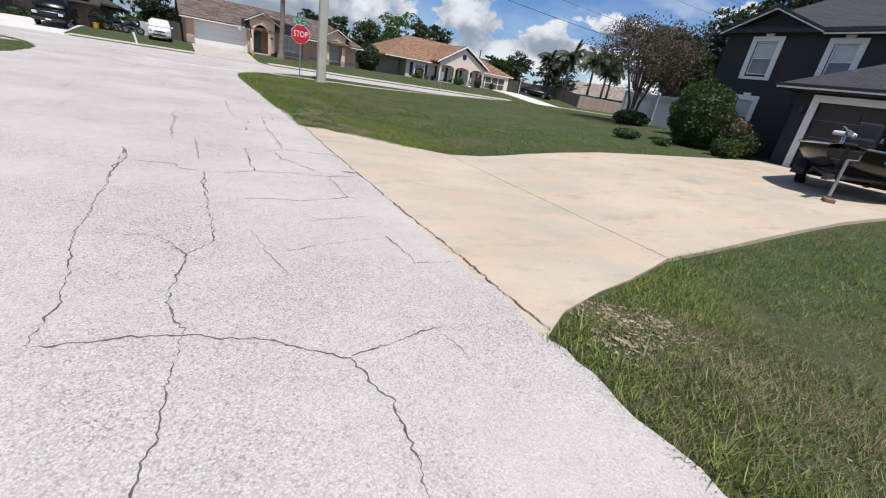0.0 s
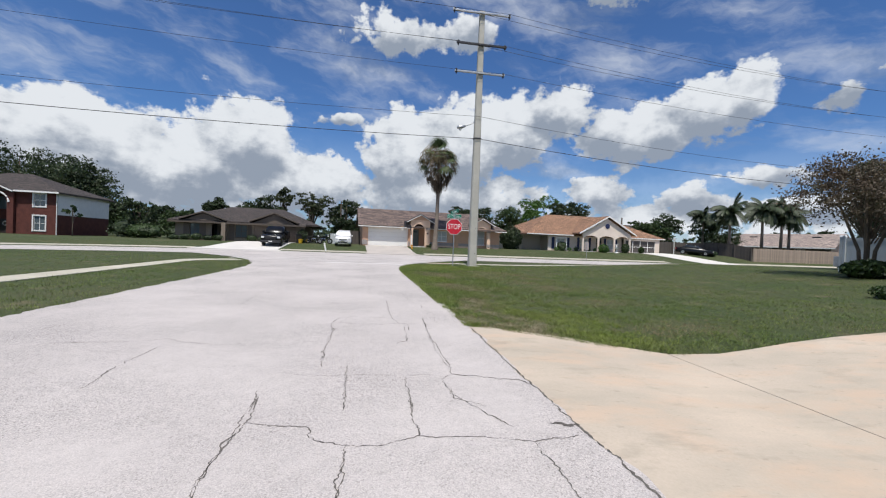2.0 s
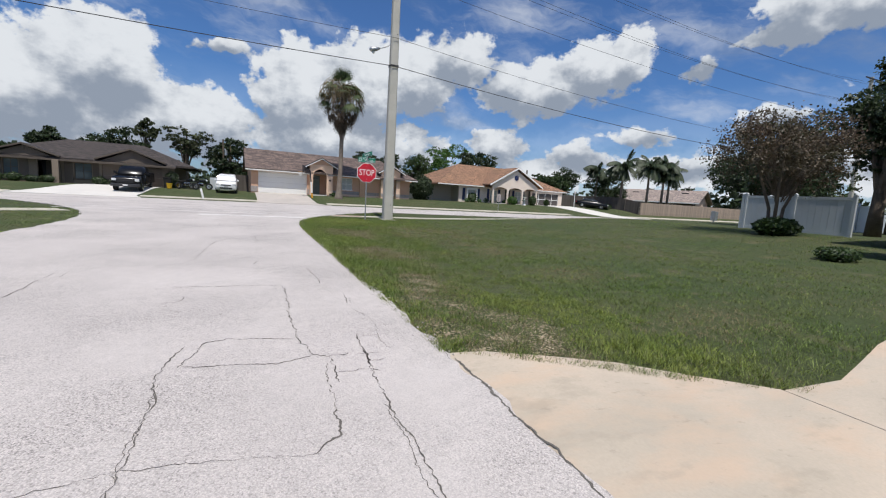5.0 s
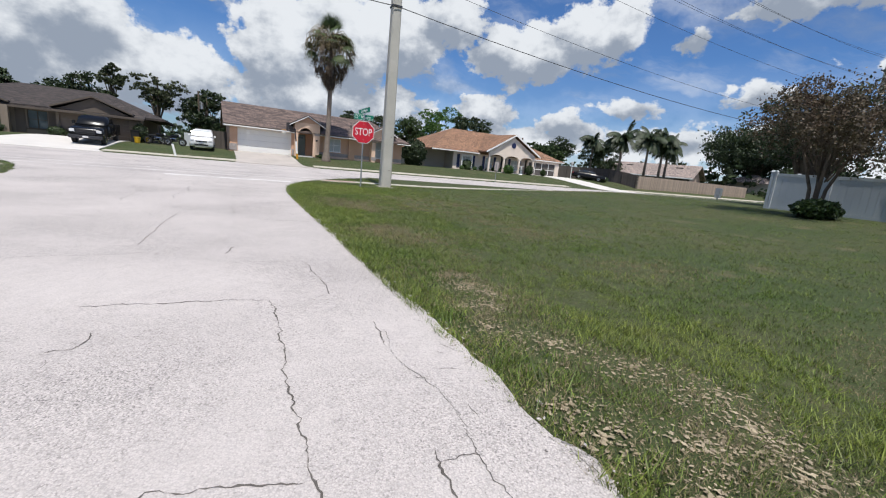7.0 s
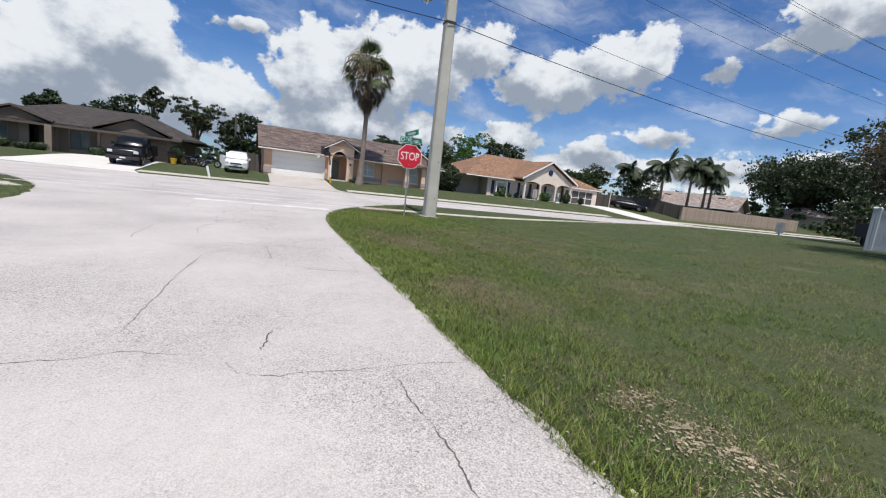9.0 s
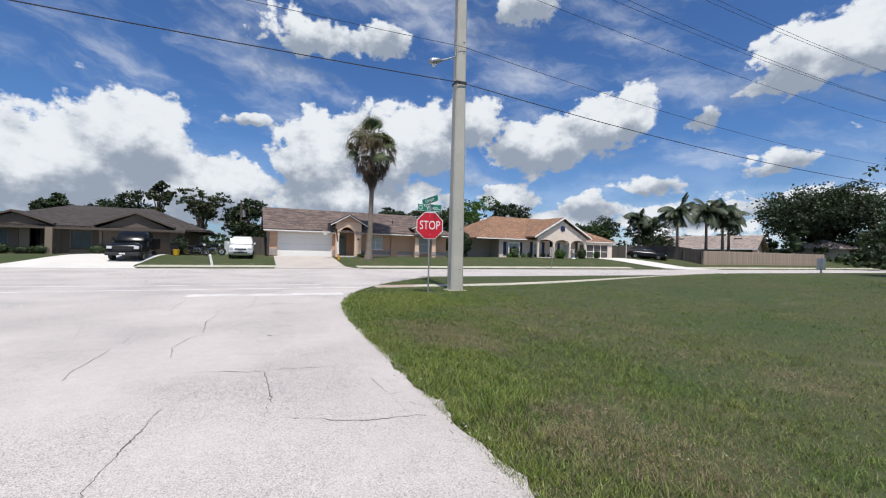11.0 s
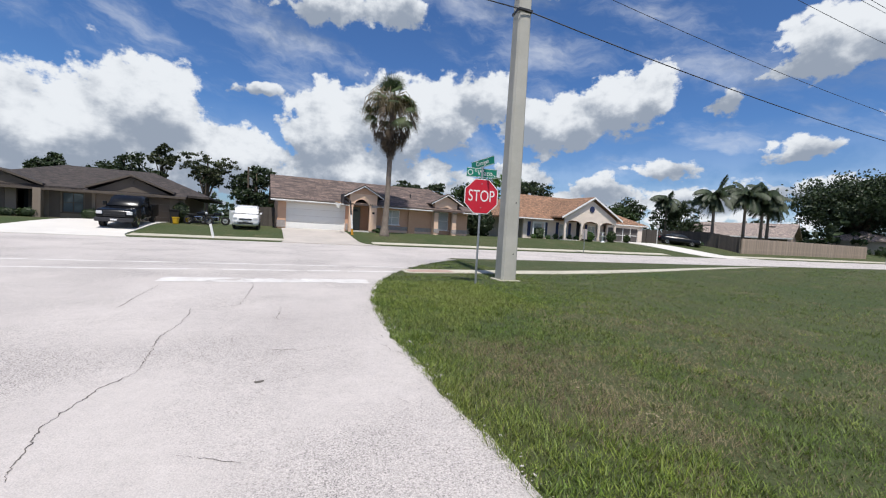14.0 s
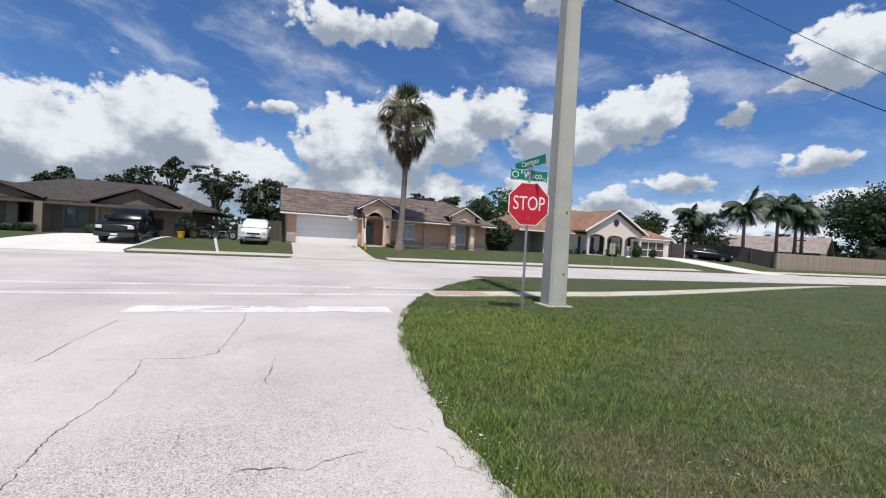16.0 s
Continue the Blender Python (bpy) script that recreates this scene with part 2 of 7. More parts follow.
def asphalt_mat():
    """Old, bleached asphalt: pale exposed stone in a grey binder, worn smoother towards the junction."""
    ma = mat("bleached_asphalt", (0.54, 0.495, 0.47), 0.85, 0.1, 0.35, 7, 0, tint=(0.47, 0.43, 0.41))
    N, L = ma.node_tree.nodes, ma.node_tree.links
    b = N["Principled BSDF"]
    tc = N.new("ShaderNodeTexCoord")
    vor = N.new("ShaderNodeTexVoronoi")
    vor.inputs["Scale"].default_value = 115
    L.new(tc.outputs["Object"], vor.inputs["Vector"])
    stone = N.new("ShaderNodeSeparateColor")
    L.new(vor.outputs["Color"], stone.inputs[0])
    mr = N.new("ShaderNodeMapRange")
    mr.inputs[1].default_value, mr.inputs[2].default_value, mr.inputs[3].default_value, mr.inputs[4].default_value = 0.0, 1.0, 0.72, 1.2
    L.new(stone.outputs[0], mr.inputs[0])
    edge = N.new("ShaderNodeMapRange")
    edge.inputs[1].default_value, edge.inputs[2].default_value, edge.inputs[3].default_value, edge.inputs[4].default_value = 0.4, 0.75, 1.0, 0.62
    L.new(vor.outputs["Distance"], edge.inputs[0])
    pit = N.new("ShaderNodeMapRange")
    pit.inputs[1].default_value, pit.inputs[2].default_value, pit.inputs[3].default_value, pit.inputs[4].default_value = 0.9, 0.96, 1.0, 0.4
    L.new(stone.outputs[1], pit.inputs[0])
    pits, mul = N.new("ShaderNodeMath"), N.new("ShaderNodeMath")
    pits.operation = mul.operation = "MULTIPLY"
    L.new(mr.outputs[0], pits.inputs[0]), L.new(pit.outputs[0], pits.inputs[1])
    L.new(pits.outputs[0], mul.inputs[0]), L.new(edge.outputs[0], mul.inputs[1])
    # wear: patches where the stone shows and patches rubbed smooth
    wn = N.new("ShaderNodeTexNoise")
    wn.inputs["Scale"].default_value, wn.inputs["Detail"].default_value = 0.45, 5
    L.new(tc.outputs["Object"], wn.inputs["Vector"])
    wr = N.new("ShaderNodeMapRange")
    wr.inputs[1].default_value, wr.inputs[2].default_value, wr.inputs[3].default_value, wr.inputs[4].default_value = 0.38, 0.64, 0.28, 1.0
    L.new(wn.outputs["Fac"], wr.inputs[0])
    col = N.new("ShaderNodeCombineColor")
    for i in range(3):
        L.new(mul.outputs[0], col.inputs[i])
    src = b.inputs["Base Color"].links[0].from_socket
    mu = N.new("ShaderNodeMix")
    mu.data_type, mu.blend_type = "RGBA", "MULTIPLY"
    L.new(wr.outputs[0], mu.inputs[0]), L.new(src, mu.inputs[6]), L.new(col.outputs[0], mu.inputs[7])
    L.new(mu.outputs[2], b.inputs["Base Color"])
    bp = N.new("ShaderNodeBump")
    bp.inputs["Strength"].default_value, bp.inputs["Distance"].default_value = 0.5, 0.006
    L.new(mul.outputs[0], bp.inputs["Height"]), L.new(bp.outputs[0], b.inputs["Normal"])
    return ma


def concrete_mat():
    """Sand-coloured concrete with broad grey damp streaks, faint pink blotches and fine specks."""
    ma = mat("driveway_concrete", (0.53, 0.44, 0.345), 0.85, 0.12, 0.6, 45, 0.2, tint=(0.44, 0.375, 0.3))
    N, L = ma.node_tree.nodes, ma.node_tree.links
    b = N["Principled BSDF"]
    tc, mp = N.new("ShaderNodeTexCoord"), N.new("ShaderNodeMapping")
    mp.inputs["Scale"].default_value = (0.45, 1.0, 1.0)
    L.new(tc.outputs["Object"], mp.inputs["Vector"])
    for scale, lo, hi, colour in ((0.75, 0.42, 0.62, (0.33, 0.295, 0.235, 1)), (1.6, 0.48, 0.62, (0.54, 0.385, 0.27, 1)), (2.6, 0.55, 0.66, (0.31, 0.27, 0.21, 1)), (14, 0.62, 0.72, (0.27, 0.235, 0.18, 1))):
        n, mr, mx = N.new("ShaderNodeTexNoise"), N.new("ShaderNodeMapRange"), N.new("ShaderNodeMix")
        n.inputs["Scale"].default_value, n.inputs["Detail"].default_value, n.inputs["Roughness"].default_value = scale, 7, 0.62
        mr.inputs[1].default_value, mr.inputs[2].default_value, mr.inputs[4].default_value = lo, hi, 0.5
        mx.data_type = "RGBA"
        mx.inputs[7].default_value = colour
        src = b.inputs["Base Color"].links[0].from_socket
        L.new(mp.outputs[0], n.inputs["Vector"]), L.new(n.outputs["Fac"], mr.inputs[0]), L.new(mr.outputs[0], mx.inputs[0])
        L.new(src, mx.inputs[6]), L.new(mx.outputs[2], b.inputs["Base Color"])
    return ma


def lawn_mat():
    ma = mat("lawn_soil", (0.034, 0.056, 0.011), 0.95, 0.55, 0.3, 22, 0.9, tint=(0.06, 0.066, 0.022), dist=0.04)
    N, L = ma.node_tree.nodes, ma.node_tree.links
    b = N["Principled BSDF"]
    tc, n = N.new("ShaderNodeTexCoord"), N.new("ShaderNodeTexNoise")
    n.inputs["Scale"].default_value, n.inputs["Detail"].default_value, n.inputs["Roughness"].default_value = 0.8, 8, 0.65
    L.new(tc.outputs["Object"], n.inputs["Vector"])
    mr = N.new("ShaderNodeMapRange")
    mr.inputs[1].default_value, mr.inputs[2].default_value = 0.56, 0.72
    L.new(n.outputs["Fac"], mr.inputs[0])
    mx = N.new("ShaderNodeMix")
    mx.data_type = "RGBA"
    mx.inputs[7].default_value = (0.115, 0.1, 0.05, 1)
    src = b.inputs["Base Color"].links[0].from_socket
    L.new(mr.outputs[0], mx.inputs[0]), L.new(src, mx.inputs[6]), L.new(mx.outputs[2], b.inputs["Base Color"])
    return ma


def low_gloss(ma, level):
    ma.node_tree.nodes["Principled BSDF"].inputs["Specular IOR Level"].default_value = level
    return ma


M = dict(
    asphalt=asphalt_mat(), lawn=lawn_mat(),
    concrete=concrete_mat(),
    walk=mat("pavement_concrete", (0.5, 0.46, 0.38), 0.9, 0.2, 0.9, 40, 0.2, tint=(0.36, 0.34, 0.27)),
    drive2=mat("grey_pink_driveway", (0.47, 0.42, 0.38), 0.88, 0.15, 0.6, 30, 0.1, tint=(0.36, 0.33, 0.3)),
    drive=mat("white_driveway", (0.62, 0.59, 0.55), 0.85, 0.12, 0.6, 30, 0.1),
    crack=mat("crack_dirt", (0.075, 0.066, 0.06), 1.0, 0.4, 4, 60, 0, tint=(0.15, 0.135, 0.12)),
    paint=mat("road_paint", (0.66, 0.64, 0.62), 0.75, 0.14, 2.5, 30, 0.1, tint=(0.5, 0.475, 0.455)),
    pole=mat("pole_concrete", (0.47, 0.45, 0.40), 0.85, 0.14, 1.2, 45, 0.25, tint=(0.38, 0.365, 0.32)),
    steel=mat("galvanised_steel", (0.45, 0.46, 0.47), 0.45, 0.2, 6, 50, 0.05, metal=0.8),
    darksteel=mat("dark_metal", (0.05, 0.05, 0.055), 0.5, 0.2, 6, 50, 0.05, metal=0.5),
    wire=mat("black_cable", (0.03, 0.03, 0.032), 0.7, 0.1, 3, 20, 0),
    red=mat("sign_red", (0.56, 0.012, 0.03), 0.45, 0.1, 4, 40, 0), white=mat("white_paint", (0.8, 0.79, 0.77), 0.5, 0.07, 2, 40, 0.04),
    green=mat("sign_green", (0.0, 0.19, 0.12), 0.45, 0.1, 4, 40, 0),
    # one peach stucco in two tones: darker for eave shade, paler for sunlit bays
    stucco=mat("peach_stucco", (0.58, 0.36, 0.25), 0.92, 0.12, 0.8, 45, 0.3, tint=(0.54, 0.33, 0.215)),
    stucco_lit=mat("sunlit_peach_stucco", (0.74, 0.52, 0.38), 0.92, 0.1, 0.8, 45, 0.3),
    band=mat("grey_brick_band", (0.38, 0.34, 0.32), 0.9, 0.3, 4, 18, 0.3),
    # beige and brown stucco are darkened to hold the shade of a deep overhang
    beige=mat("shaded_beige_stucco", (0.225, 0.18, 0.14), 0.92, 0.1, 0.8, 45, 0.3), brownwall=mat("shaded_brown_stucco", (0.135, 0.108, 0.088), 0.92, 0.12, 0.8, 45, 0.3),
    cream=mat("cream_stucco", (0.74, 0.63, 0.54), 0.92, 0.08, 0.8, 45, 0.25), tan=mat("tan_stucco", (0.45, 0.4, 0.33), 0.92, 0.1, 0.8, 45, 0.25),
    pinkwall=mat("pink_stucco", (0.62, 0.45, 0.36), 0.92, 0.1, 0.8, 45, 0.2),
    trim=mat("white_trim", (0.78, 0.77, 0.75), 0.6, 0.06, 2, 30, 0.03), browntrim=mat("brown_trim", (0.09, 0.07, 0.055), 0.7, 0.2, 2, 30, 0.05),
    # the tan garage door is darkened for overhang shade as well
    garage=mat("garage_door_white", (0.76, 0.75, 0.72), 0.6, 0.05, 1, 30, 0.03), garagetan=mat("shaded_tan_garage_door", (0.165, 0.125, 0.095), 0.6, 0.08, 1, 30, 0.03),
    garagedark=mat("garage_door_dark", (0.035, 0.027, 0.025), 0.5, 0.1, 1, 30, 0.03),
    navy=mat("navy_shutter", (0.012, 0.02, 0.075), 0.6, 0.1, 3, 30, 0.03),
    door=mat("grey_green_door", (0.16, 0.2, 0.19), 0.5, 0.1, 3, 30, 0.03),
    dark=mat("dark_interior", (0.02, 0.02, 0.022), 0.9, 0.1, 2, 10, 0), screen=mat("insect_screen", (0.085, 0.075, 0.07), 0.7, 0.25, 2, 80, 0.1),
    glass=glassy("window_glass", (0.10, 0.125, 0.14)), carglass=glassy("car_glass", (0.015, 0.018, 0.02)),
    blind=glassy("window_with_blind", (0.5, 0.53, 0.53), 0.15),
    roof1=shingles("weathered_brown_shingles", (0.175, 0.13, 0.11), (0.085, 0.066, 0.058), 0.17, 0.75, 2.6), roof2=shingles("rust_brown_shingles", (0.30, 0.175, 0.105), (0.235, 0.135, 0.08), 0.13, 0.25),
    roof0=shingles("grey_brown_shingles", (0.06, 0.05, 0.044), (0.048, 0.039, 0.035)), roof3=shingles("tan_shingles", (0.33, 0.275, 0.24), (0.28, 0.235, 0.205)),
    roofb=shingles("charcoal_shingles", (0.052, 0.055, 0.06), (0.042, 0.045, 0.048), light=(1.15, 1.15, 1.15, 1), dark=(0.85, 0.85, 0.87, 1)),
    darkwall=mat("charcoal_siding", (0.021, 0.021, 0.022), 0.7, 0.15, 1.0, 40, 0.15), brick=mat("red_brick_wall", (0.115, 0.034, 0.025), 0.9, 0.35, 2, 14, 0.4),
    bark=mat("bark", (0.15, 0.115, 0.085), 0.95, 0.4, 3, 22, 0.8, dist=0.03), palmbark=mat("palm_bark", (0.23, 0.19, 0.155), 0.95, 0.3, 2, 18, 0.8, tint=(0.14, 0.11, 0.09), dist=0.03),
    leaf=leafy("broad_leaves", (0.05, 0.085, 0.022), (0.034, 0.06, 0.018)), oak=leafy("oak_leaves", (0.04, 0.062, 0.022), (0.026, 0.042, 0.016)),
    bright=leafy("bright_leaves", (0.07, 0.16, 0.02), (0.045, 0.10, 0.014)), hedge=leafy("hedge_leaves", (0.032, 0.062, 0.009), (0.06, 0.10, 0.014)),
    myrtle=leafy("crape_myrtle_leaves", (0.13, 0.085, 0.06), (0.07, 0.07, 0.035)), palm=leafy("palm_fronds", (0.05, 0.085, 0.025), (0.085, 0.11, 0.04)),
    feather=leafy("feathery_palm_fronds", (0.03, 0.05, 0.022), (0.05, 0.068, 0.03)),
    dead=leafy("dead_palm_fronds", (0.125, 0.09, 0.055), (0.07, 0.05, 0.033)), olive=leafy("olive_leaves", (0.06, 0.075, 0.03), (0.04, 0.05, 0.02)),
    grass=leafy("grass_blades", (0.09, 0.148, 0.018), (0.145, 0.175, 0.038), 0.25, 0.55, 0.6, 0.85),
    tuft=leafy("tuft_blades", (0.17, 0.225, 0.03), (0.22, 0.25, 0.055), 0.3, 0.55, 0.6, 0.6),
    straw=leafy("dry_grass", (0.28, 0.225, 0.13), (0.16, 0.125, 0.07), 0.25, 0.7, 0.7, 0.5),
    # the second board colour is the first darkened, with the fence's shade put in
    fence=mat("weathered_board", (0.33, 0.26, 0.20), 0.9, 0.25, 3, 30, 0.4, tint=(0.24, 0.19, 0.15), spread=0.18), fenceshade=mat("shaded_board", (0.1, 0.085, 0.075), 0.9, 0.25, 3, 30, 0.4, spread=0.15),
    vinyl=mat("white_vinyl", (0.5, 0.53, 0.55), 0.5, 0.05, 1, 30, 0.02), truck=low_gloss(mat("black_car_paint", (0.006, 0.0065, 0.008), 0.22, 0.1, 2, 30, 0), 0.3),
    carwhite=mat("white_car_paint", (0.78, 0.78, 0.78), 0.3, 0.03, 2, 30, 0, coat=0.6), tyre=mat("rubber", (0.015, 0.015, 0.015), 0.9, 0.2, 4, 60, 0.1),
    chrome=mat("chrome", (0.65, 0.66, 0.68), 0.15, 0.05, 4, 30, 0, metal=1.0), lens=glassy("lamp_lens", (0.7, 0.7, 0.7), 0.1),
    yellow=mat("yellow_plastic", (0.7, 0.42, 0.02), 0.5, 0.1, 3, 30, 0), orange=mat("orange_pad", (0.65, 0.3, 0.03), 0.7, 0.1, 3, 30, 0),
    wood=mat("timber", (0.24, 0.145, 0.08), 0.9, 0.25, 4, 40, 0.3), boat=low_gloss(mat("boat_gelcoat", (0.006, 0.006, 0.007), 0.25, 0.1, 2, 30, 0), 0.3),
    soil=mat("bare_sand", (0.38, 0.315, 0.22), 1.0, 0.3, 3, 40, 0.6, tint=(0.22, 0.18, 0.11), spread=0.3), redbrick=mat("tactile_red_paving", (0.42, 0.29, 0.24), 0.9, 0.25, 3, 40, 0.3),
)

# ---- building helpers ----


def thing(name, label, category, m, group="", kind=""):
    ob = new(name)
    ob.matrix_world = m
    return tagged(ob, label, category, group, kind)


def part(name, bm, material, parent, label="", smooth=False):
    me = bpy.data.meshes.new(name)
    bm.to_mesh(me)
    bm.free()
    me.materials.append(M[material] if isinstance(material, str) else material)
    if smooth:
        for p in me.polygons:
            p.use_smooth = True
    ob = new(name, me)
    ob.parent = parent
    if label:
        ob["label"] = label
    return ob


def single(name, bm, material, label, category, m=None, group="", kind="", smooth=False):
    ob = part(name, bm, material, None, "", smooth)
    if m is not None:
        ob.matrix_world = m
    return tagged(ob, label, category, group, kind)


def box(x0, x1, y0, y1, z0, z1, bevel=0.0, bm=None):
    bm = bm or bmesh.new()
    vs = [bm.verts.new((x, y, z)) for x in (x0, x1) for y in (y0, y1) for z in (z0, z1)]
    faces = [bm.faces.new([vs[i] for i in f]) for f in ((0, 1, 3, 2), (4, 6, 7, 5), (0, 4, 5, 1), (2, 3, 7, 6), (0, 2, 6, 4), (1, 5, 7, 3))]
    if bevel:
        edges = {e for f in faces for e in f.edges}
        bmesh.ops.bevel(bm, geom=list(edges), offset=bevel, segments=2, affect="EDGES", profile=0.6)
    return bm


def prism(poly, y0, y1, bm=None, axis="y"):
    """An upright outline (u, z) pushed through from y0 to y1."""
    bm = bm or bmesh.new()
    mk = (lambda u, z, y: (u, y, z)) if axis == "y" else (lambda u, z, y: (y, u, z))
    a = [bm.verts.new(mk(u, z, y0)) for u, z in poly]
    b = [bm.verts.new(mk(u, z, y1)) for u, z in poly]
    bm.faces.new(a), bm.faces.new(b[::-1])
    for i in range(len(poly)):
        j = (i + 1) % len(poly)
        bm.faces.new((a[j], a[i], b[i], b[j]))
    bmesh.ops.recalc_face_normals(bm, faces=bm.faces[:])
    return bm


def tube(points, radii, sides=8, bm=None, cap=True):
    bm = bm or bmesh.new()
    pts = [Vector(p) for p in points]
    radii = radii if isinstance(radii, (list, tuple)) else [radii] * len(pts)
    rings = []
    for i, p in enumerate(pts):
        d = (pts[min(i + 1, len(pts) - 1)] - pts[max(i - 1, 0)]).normalized()
        side = d.orthogonal().normalized() if abs(d.z) < 0.9 else Vector((1, 0, 0))
        side = (side - d * side.dot(d)).normalized()
        up = d.cross(side)
        rings.append([bm.verts.new(p + radii[i] * (math.cos(2 * math.pi * k / sides) * side + math.sin(2 * math.pi * k / sides) * up)) for k in range(sides)])
    for a, b in zip(rings, rings[1:]):
        for k in range(sides):
            bm.faces.new((a[k], a[(k + 1) % sides], b[(k + 1) % sides], b[k]))
    if cap:
        bm.faces.new(rings[0][::-1]), bm.faces.new(rings[-1])
    return bm


def wall(u0, u1, z0, z1, holes=(), y0=0.0, y1=0.2, bm=None):
    """A wall along u with rectangular openings (u0, u1, z0, z1) right through it."""
    bm = bm or bmesh.new()
    us = sorted({u0, u1, *(h[0] for h in holes), *(h[1] for h in holes)})
    zs = sorted({z0, z1, *(h[2] for h in holes), *(h[3] for h in holes)})
    nu, nz = len(us) - 1, len(zs) - 1
    solid = {(i, j) for i in range(nu) for j in range(nz) if not any(h[0] < (us[i] + us[i + 1]) / 2 < h[1] and h[2] < (zs[j] + zs[j + 1]) / 2 < h[3] for h in holes)}
    grid = {}

    def at(i, j, k):
        if (i, j, k) not in grid:
            grid[i, j, k] = bm.verts.new((us[i], (y0, y1)[k], zs[j]))
        return grid[i, j, k]

    for i, j in solid:
        bm.faces.new((at(i, j, 0), at(i + 1, j, 0), at(i + 1, j + 1, 0), at(i, j + 1, 0)))
        bm.faces.new((at(i, j, 1), at(i, j + 1, 1), at(i + 1, j + 1, 1), at(i + 1, j, 1)))
        for di, dj, p, q in ((-1, 0, (i, j), (i, j + 1)), (1, 0, (i + 1, j + 1), (i + 1, j)), (0, -1, (i + 1, j), (i, j)), (0, 1, (i, j + 1), (i + 1, j + 1))):
            if (i + di, j + dj) not in solid:
                bm.faces.new((at(*p, 0), at(*q, 0), at(*q, 1), at(*p, 1)))
    return bm


def arch_wall(u0, u1, z0, z1, cu, half, spring, y0, y1, rise=None, n=10):
    """A wall with a round-headed opening that starts at z0."""
    rise = rise or half
    bm = bmesh.new()
    box(u0, cu - half, y0, y1, z0, z1, bm=bm), box(cu + half, u1, y0, y1, z0, z1, bm=bm)
    pts = [(cu - half * math.cos(math.pi * i / n), spring + rise * math.sin(math.pi * i / n)) for i in range(n + 1)]
    for (a, za), (b, zb) in zip(pts, pts[1:]):
        prism([(a, za), (b, zb), (b, z1), (a, z1)], y0, y1, bm)
    bmesh.ops.remove_doubles(bm, verts=bm.verts[:], dist=1e-4)
    return bm


def window(parent, u0, u1, z0, z1, y=0.06, frame_mat="trim", pane_mat="glass", mid_v=True, mid_h=True, surround=0.0, sill=True, name="window"):
    w = part(name, box(u0, u0 + 0.05, y, y + 0.07, z0, z1), frame_mat, parent)
    for bx in ((u1 - 0.05, u1, z0, z1), (u0 + 0.05, u1 - 0.05, z0, z0 + 0.05), (u0 + 0.05, u1 - 0.05, z1 - 0.05, z1)):
        part("frame_bar", box(bx[0], bx[1], y, y + 0.07, bx[2], bx[3]), frame_mat, w)
    cu, cz = (u0 + u1) / 2, (z0 + z1) / 2
    if mid_v:
        part("mullion", box(cu - 0.025, cu + 0.025, y + 0.005, y + 0.06, z0 + 0.05, z1 - 0.05), frame_mat, w)
    if mid_h:
        part("meeting_rail", box(u0 + 0.05, u1 - 0.05, y + 0.01, y + 0.055, cz - 0.02, cz + 0.02), frame_mat, w)
    part("pane", box(u0 + 0.04, u1 - 0.04, y + 0.03, y + 0.04, z0 + 0.04, z1 - 0.04), pane_mat, w)
    if sill:
        part("sill", box(u0 - 0.08, u1 + 0.08, y - 0.12, y + 0.03, z0 - 0.07, z0 - 0.002), frame_mat, w)
    if surround:
        s = surround
        for bx in ((u0 - s, u0 - 0.003, z0 - s, z1 + s), (u1 + 0.003, u1 + s, z0 - s, z1 + s), (u0, u1, z0 - s, z0 - 0.075), (u0, u1, z1 + 0.003, z1 + s)):
            part("surround", box(bx[0], bx[1], -0.035, 0.02, bx[2], bx[3]), frame_mat, w)
    return w


def slope(a, b, c, d, thick, bm, uvl):
    """One roof slope: a-b along the eave, d-c along the ridge; its coordinates run along and up the slope."""
    a, b, c, d = (Vector(p) for p in (a, b, c, d))
    along = (b - a).normalized()
    nor = along.cross(d - a).normalized()
    if nor.z < 0:
        nor = -nor
    upv = nor.cross(along)
    top = [bm.verts.new(p) for p in (a, b, c, d)]
    low = [bm.verts.new(p - Vector((0, 0, thick))) for p in (a, b, c, d)]
    fs = [bm.faces.new(top), bm.faces.new(low[::-1])] + [bm.faces.new((top[j], top[i], low[i], low[j])) for i, j in ((0, 1), (1, 2), (2, 3), (3, 0)) if (top[i].co - top[j].co).length > 1e-4]
    for f in fs:
        for lp in f.loops:
            r = lp.vert.co - a
            lp[uvl].uv = (r.dot(along), r.dot(upv))


def tri_slope(a, b, c, thick, bm, uvl):
    a, b, c = (Vector(p) for p in (a, b, c))
    along = (b - a).normalized()
    nor = along.cross(c - a).normalized()
    nor = -nor if nor.z < 0 else nor
    upv = nor.cross(along)
    top = [bm.verts.new(p) for p in (a, b, c)]
    low = [bm.verts.new(p - Vector((0, 0, thick))) for p in (a, b, c)]
    fs = [bm.faces.new(top), bm.faces.new(low[::-1])] + [bm.faces.new((top[(i + 1) % 3], top[i], low[i], low[(i + 1) % 3])) for i in range(3)]
    for f in fs:
        for lp in f.loops:
            r = lp.vert.co - a
            lp[uvl].uv = (r.dot(along), r.dot(upv))


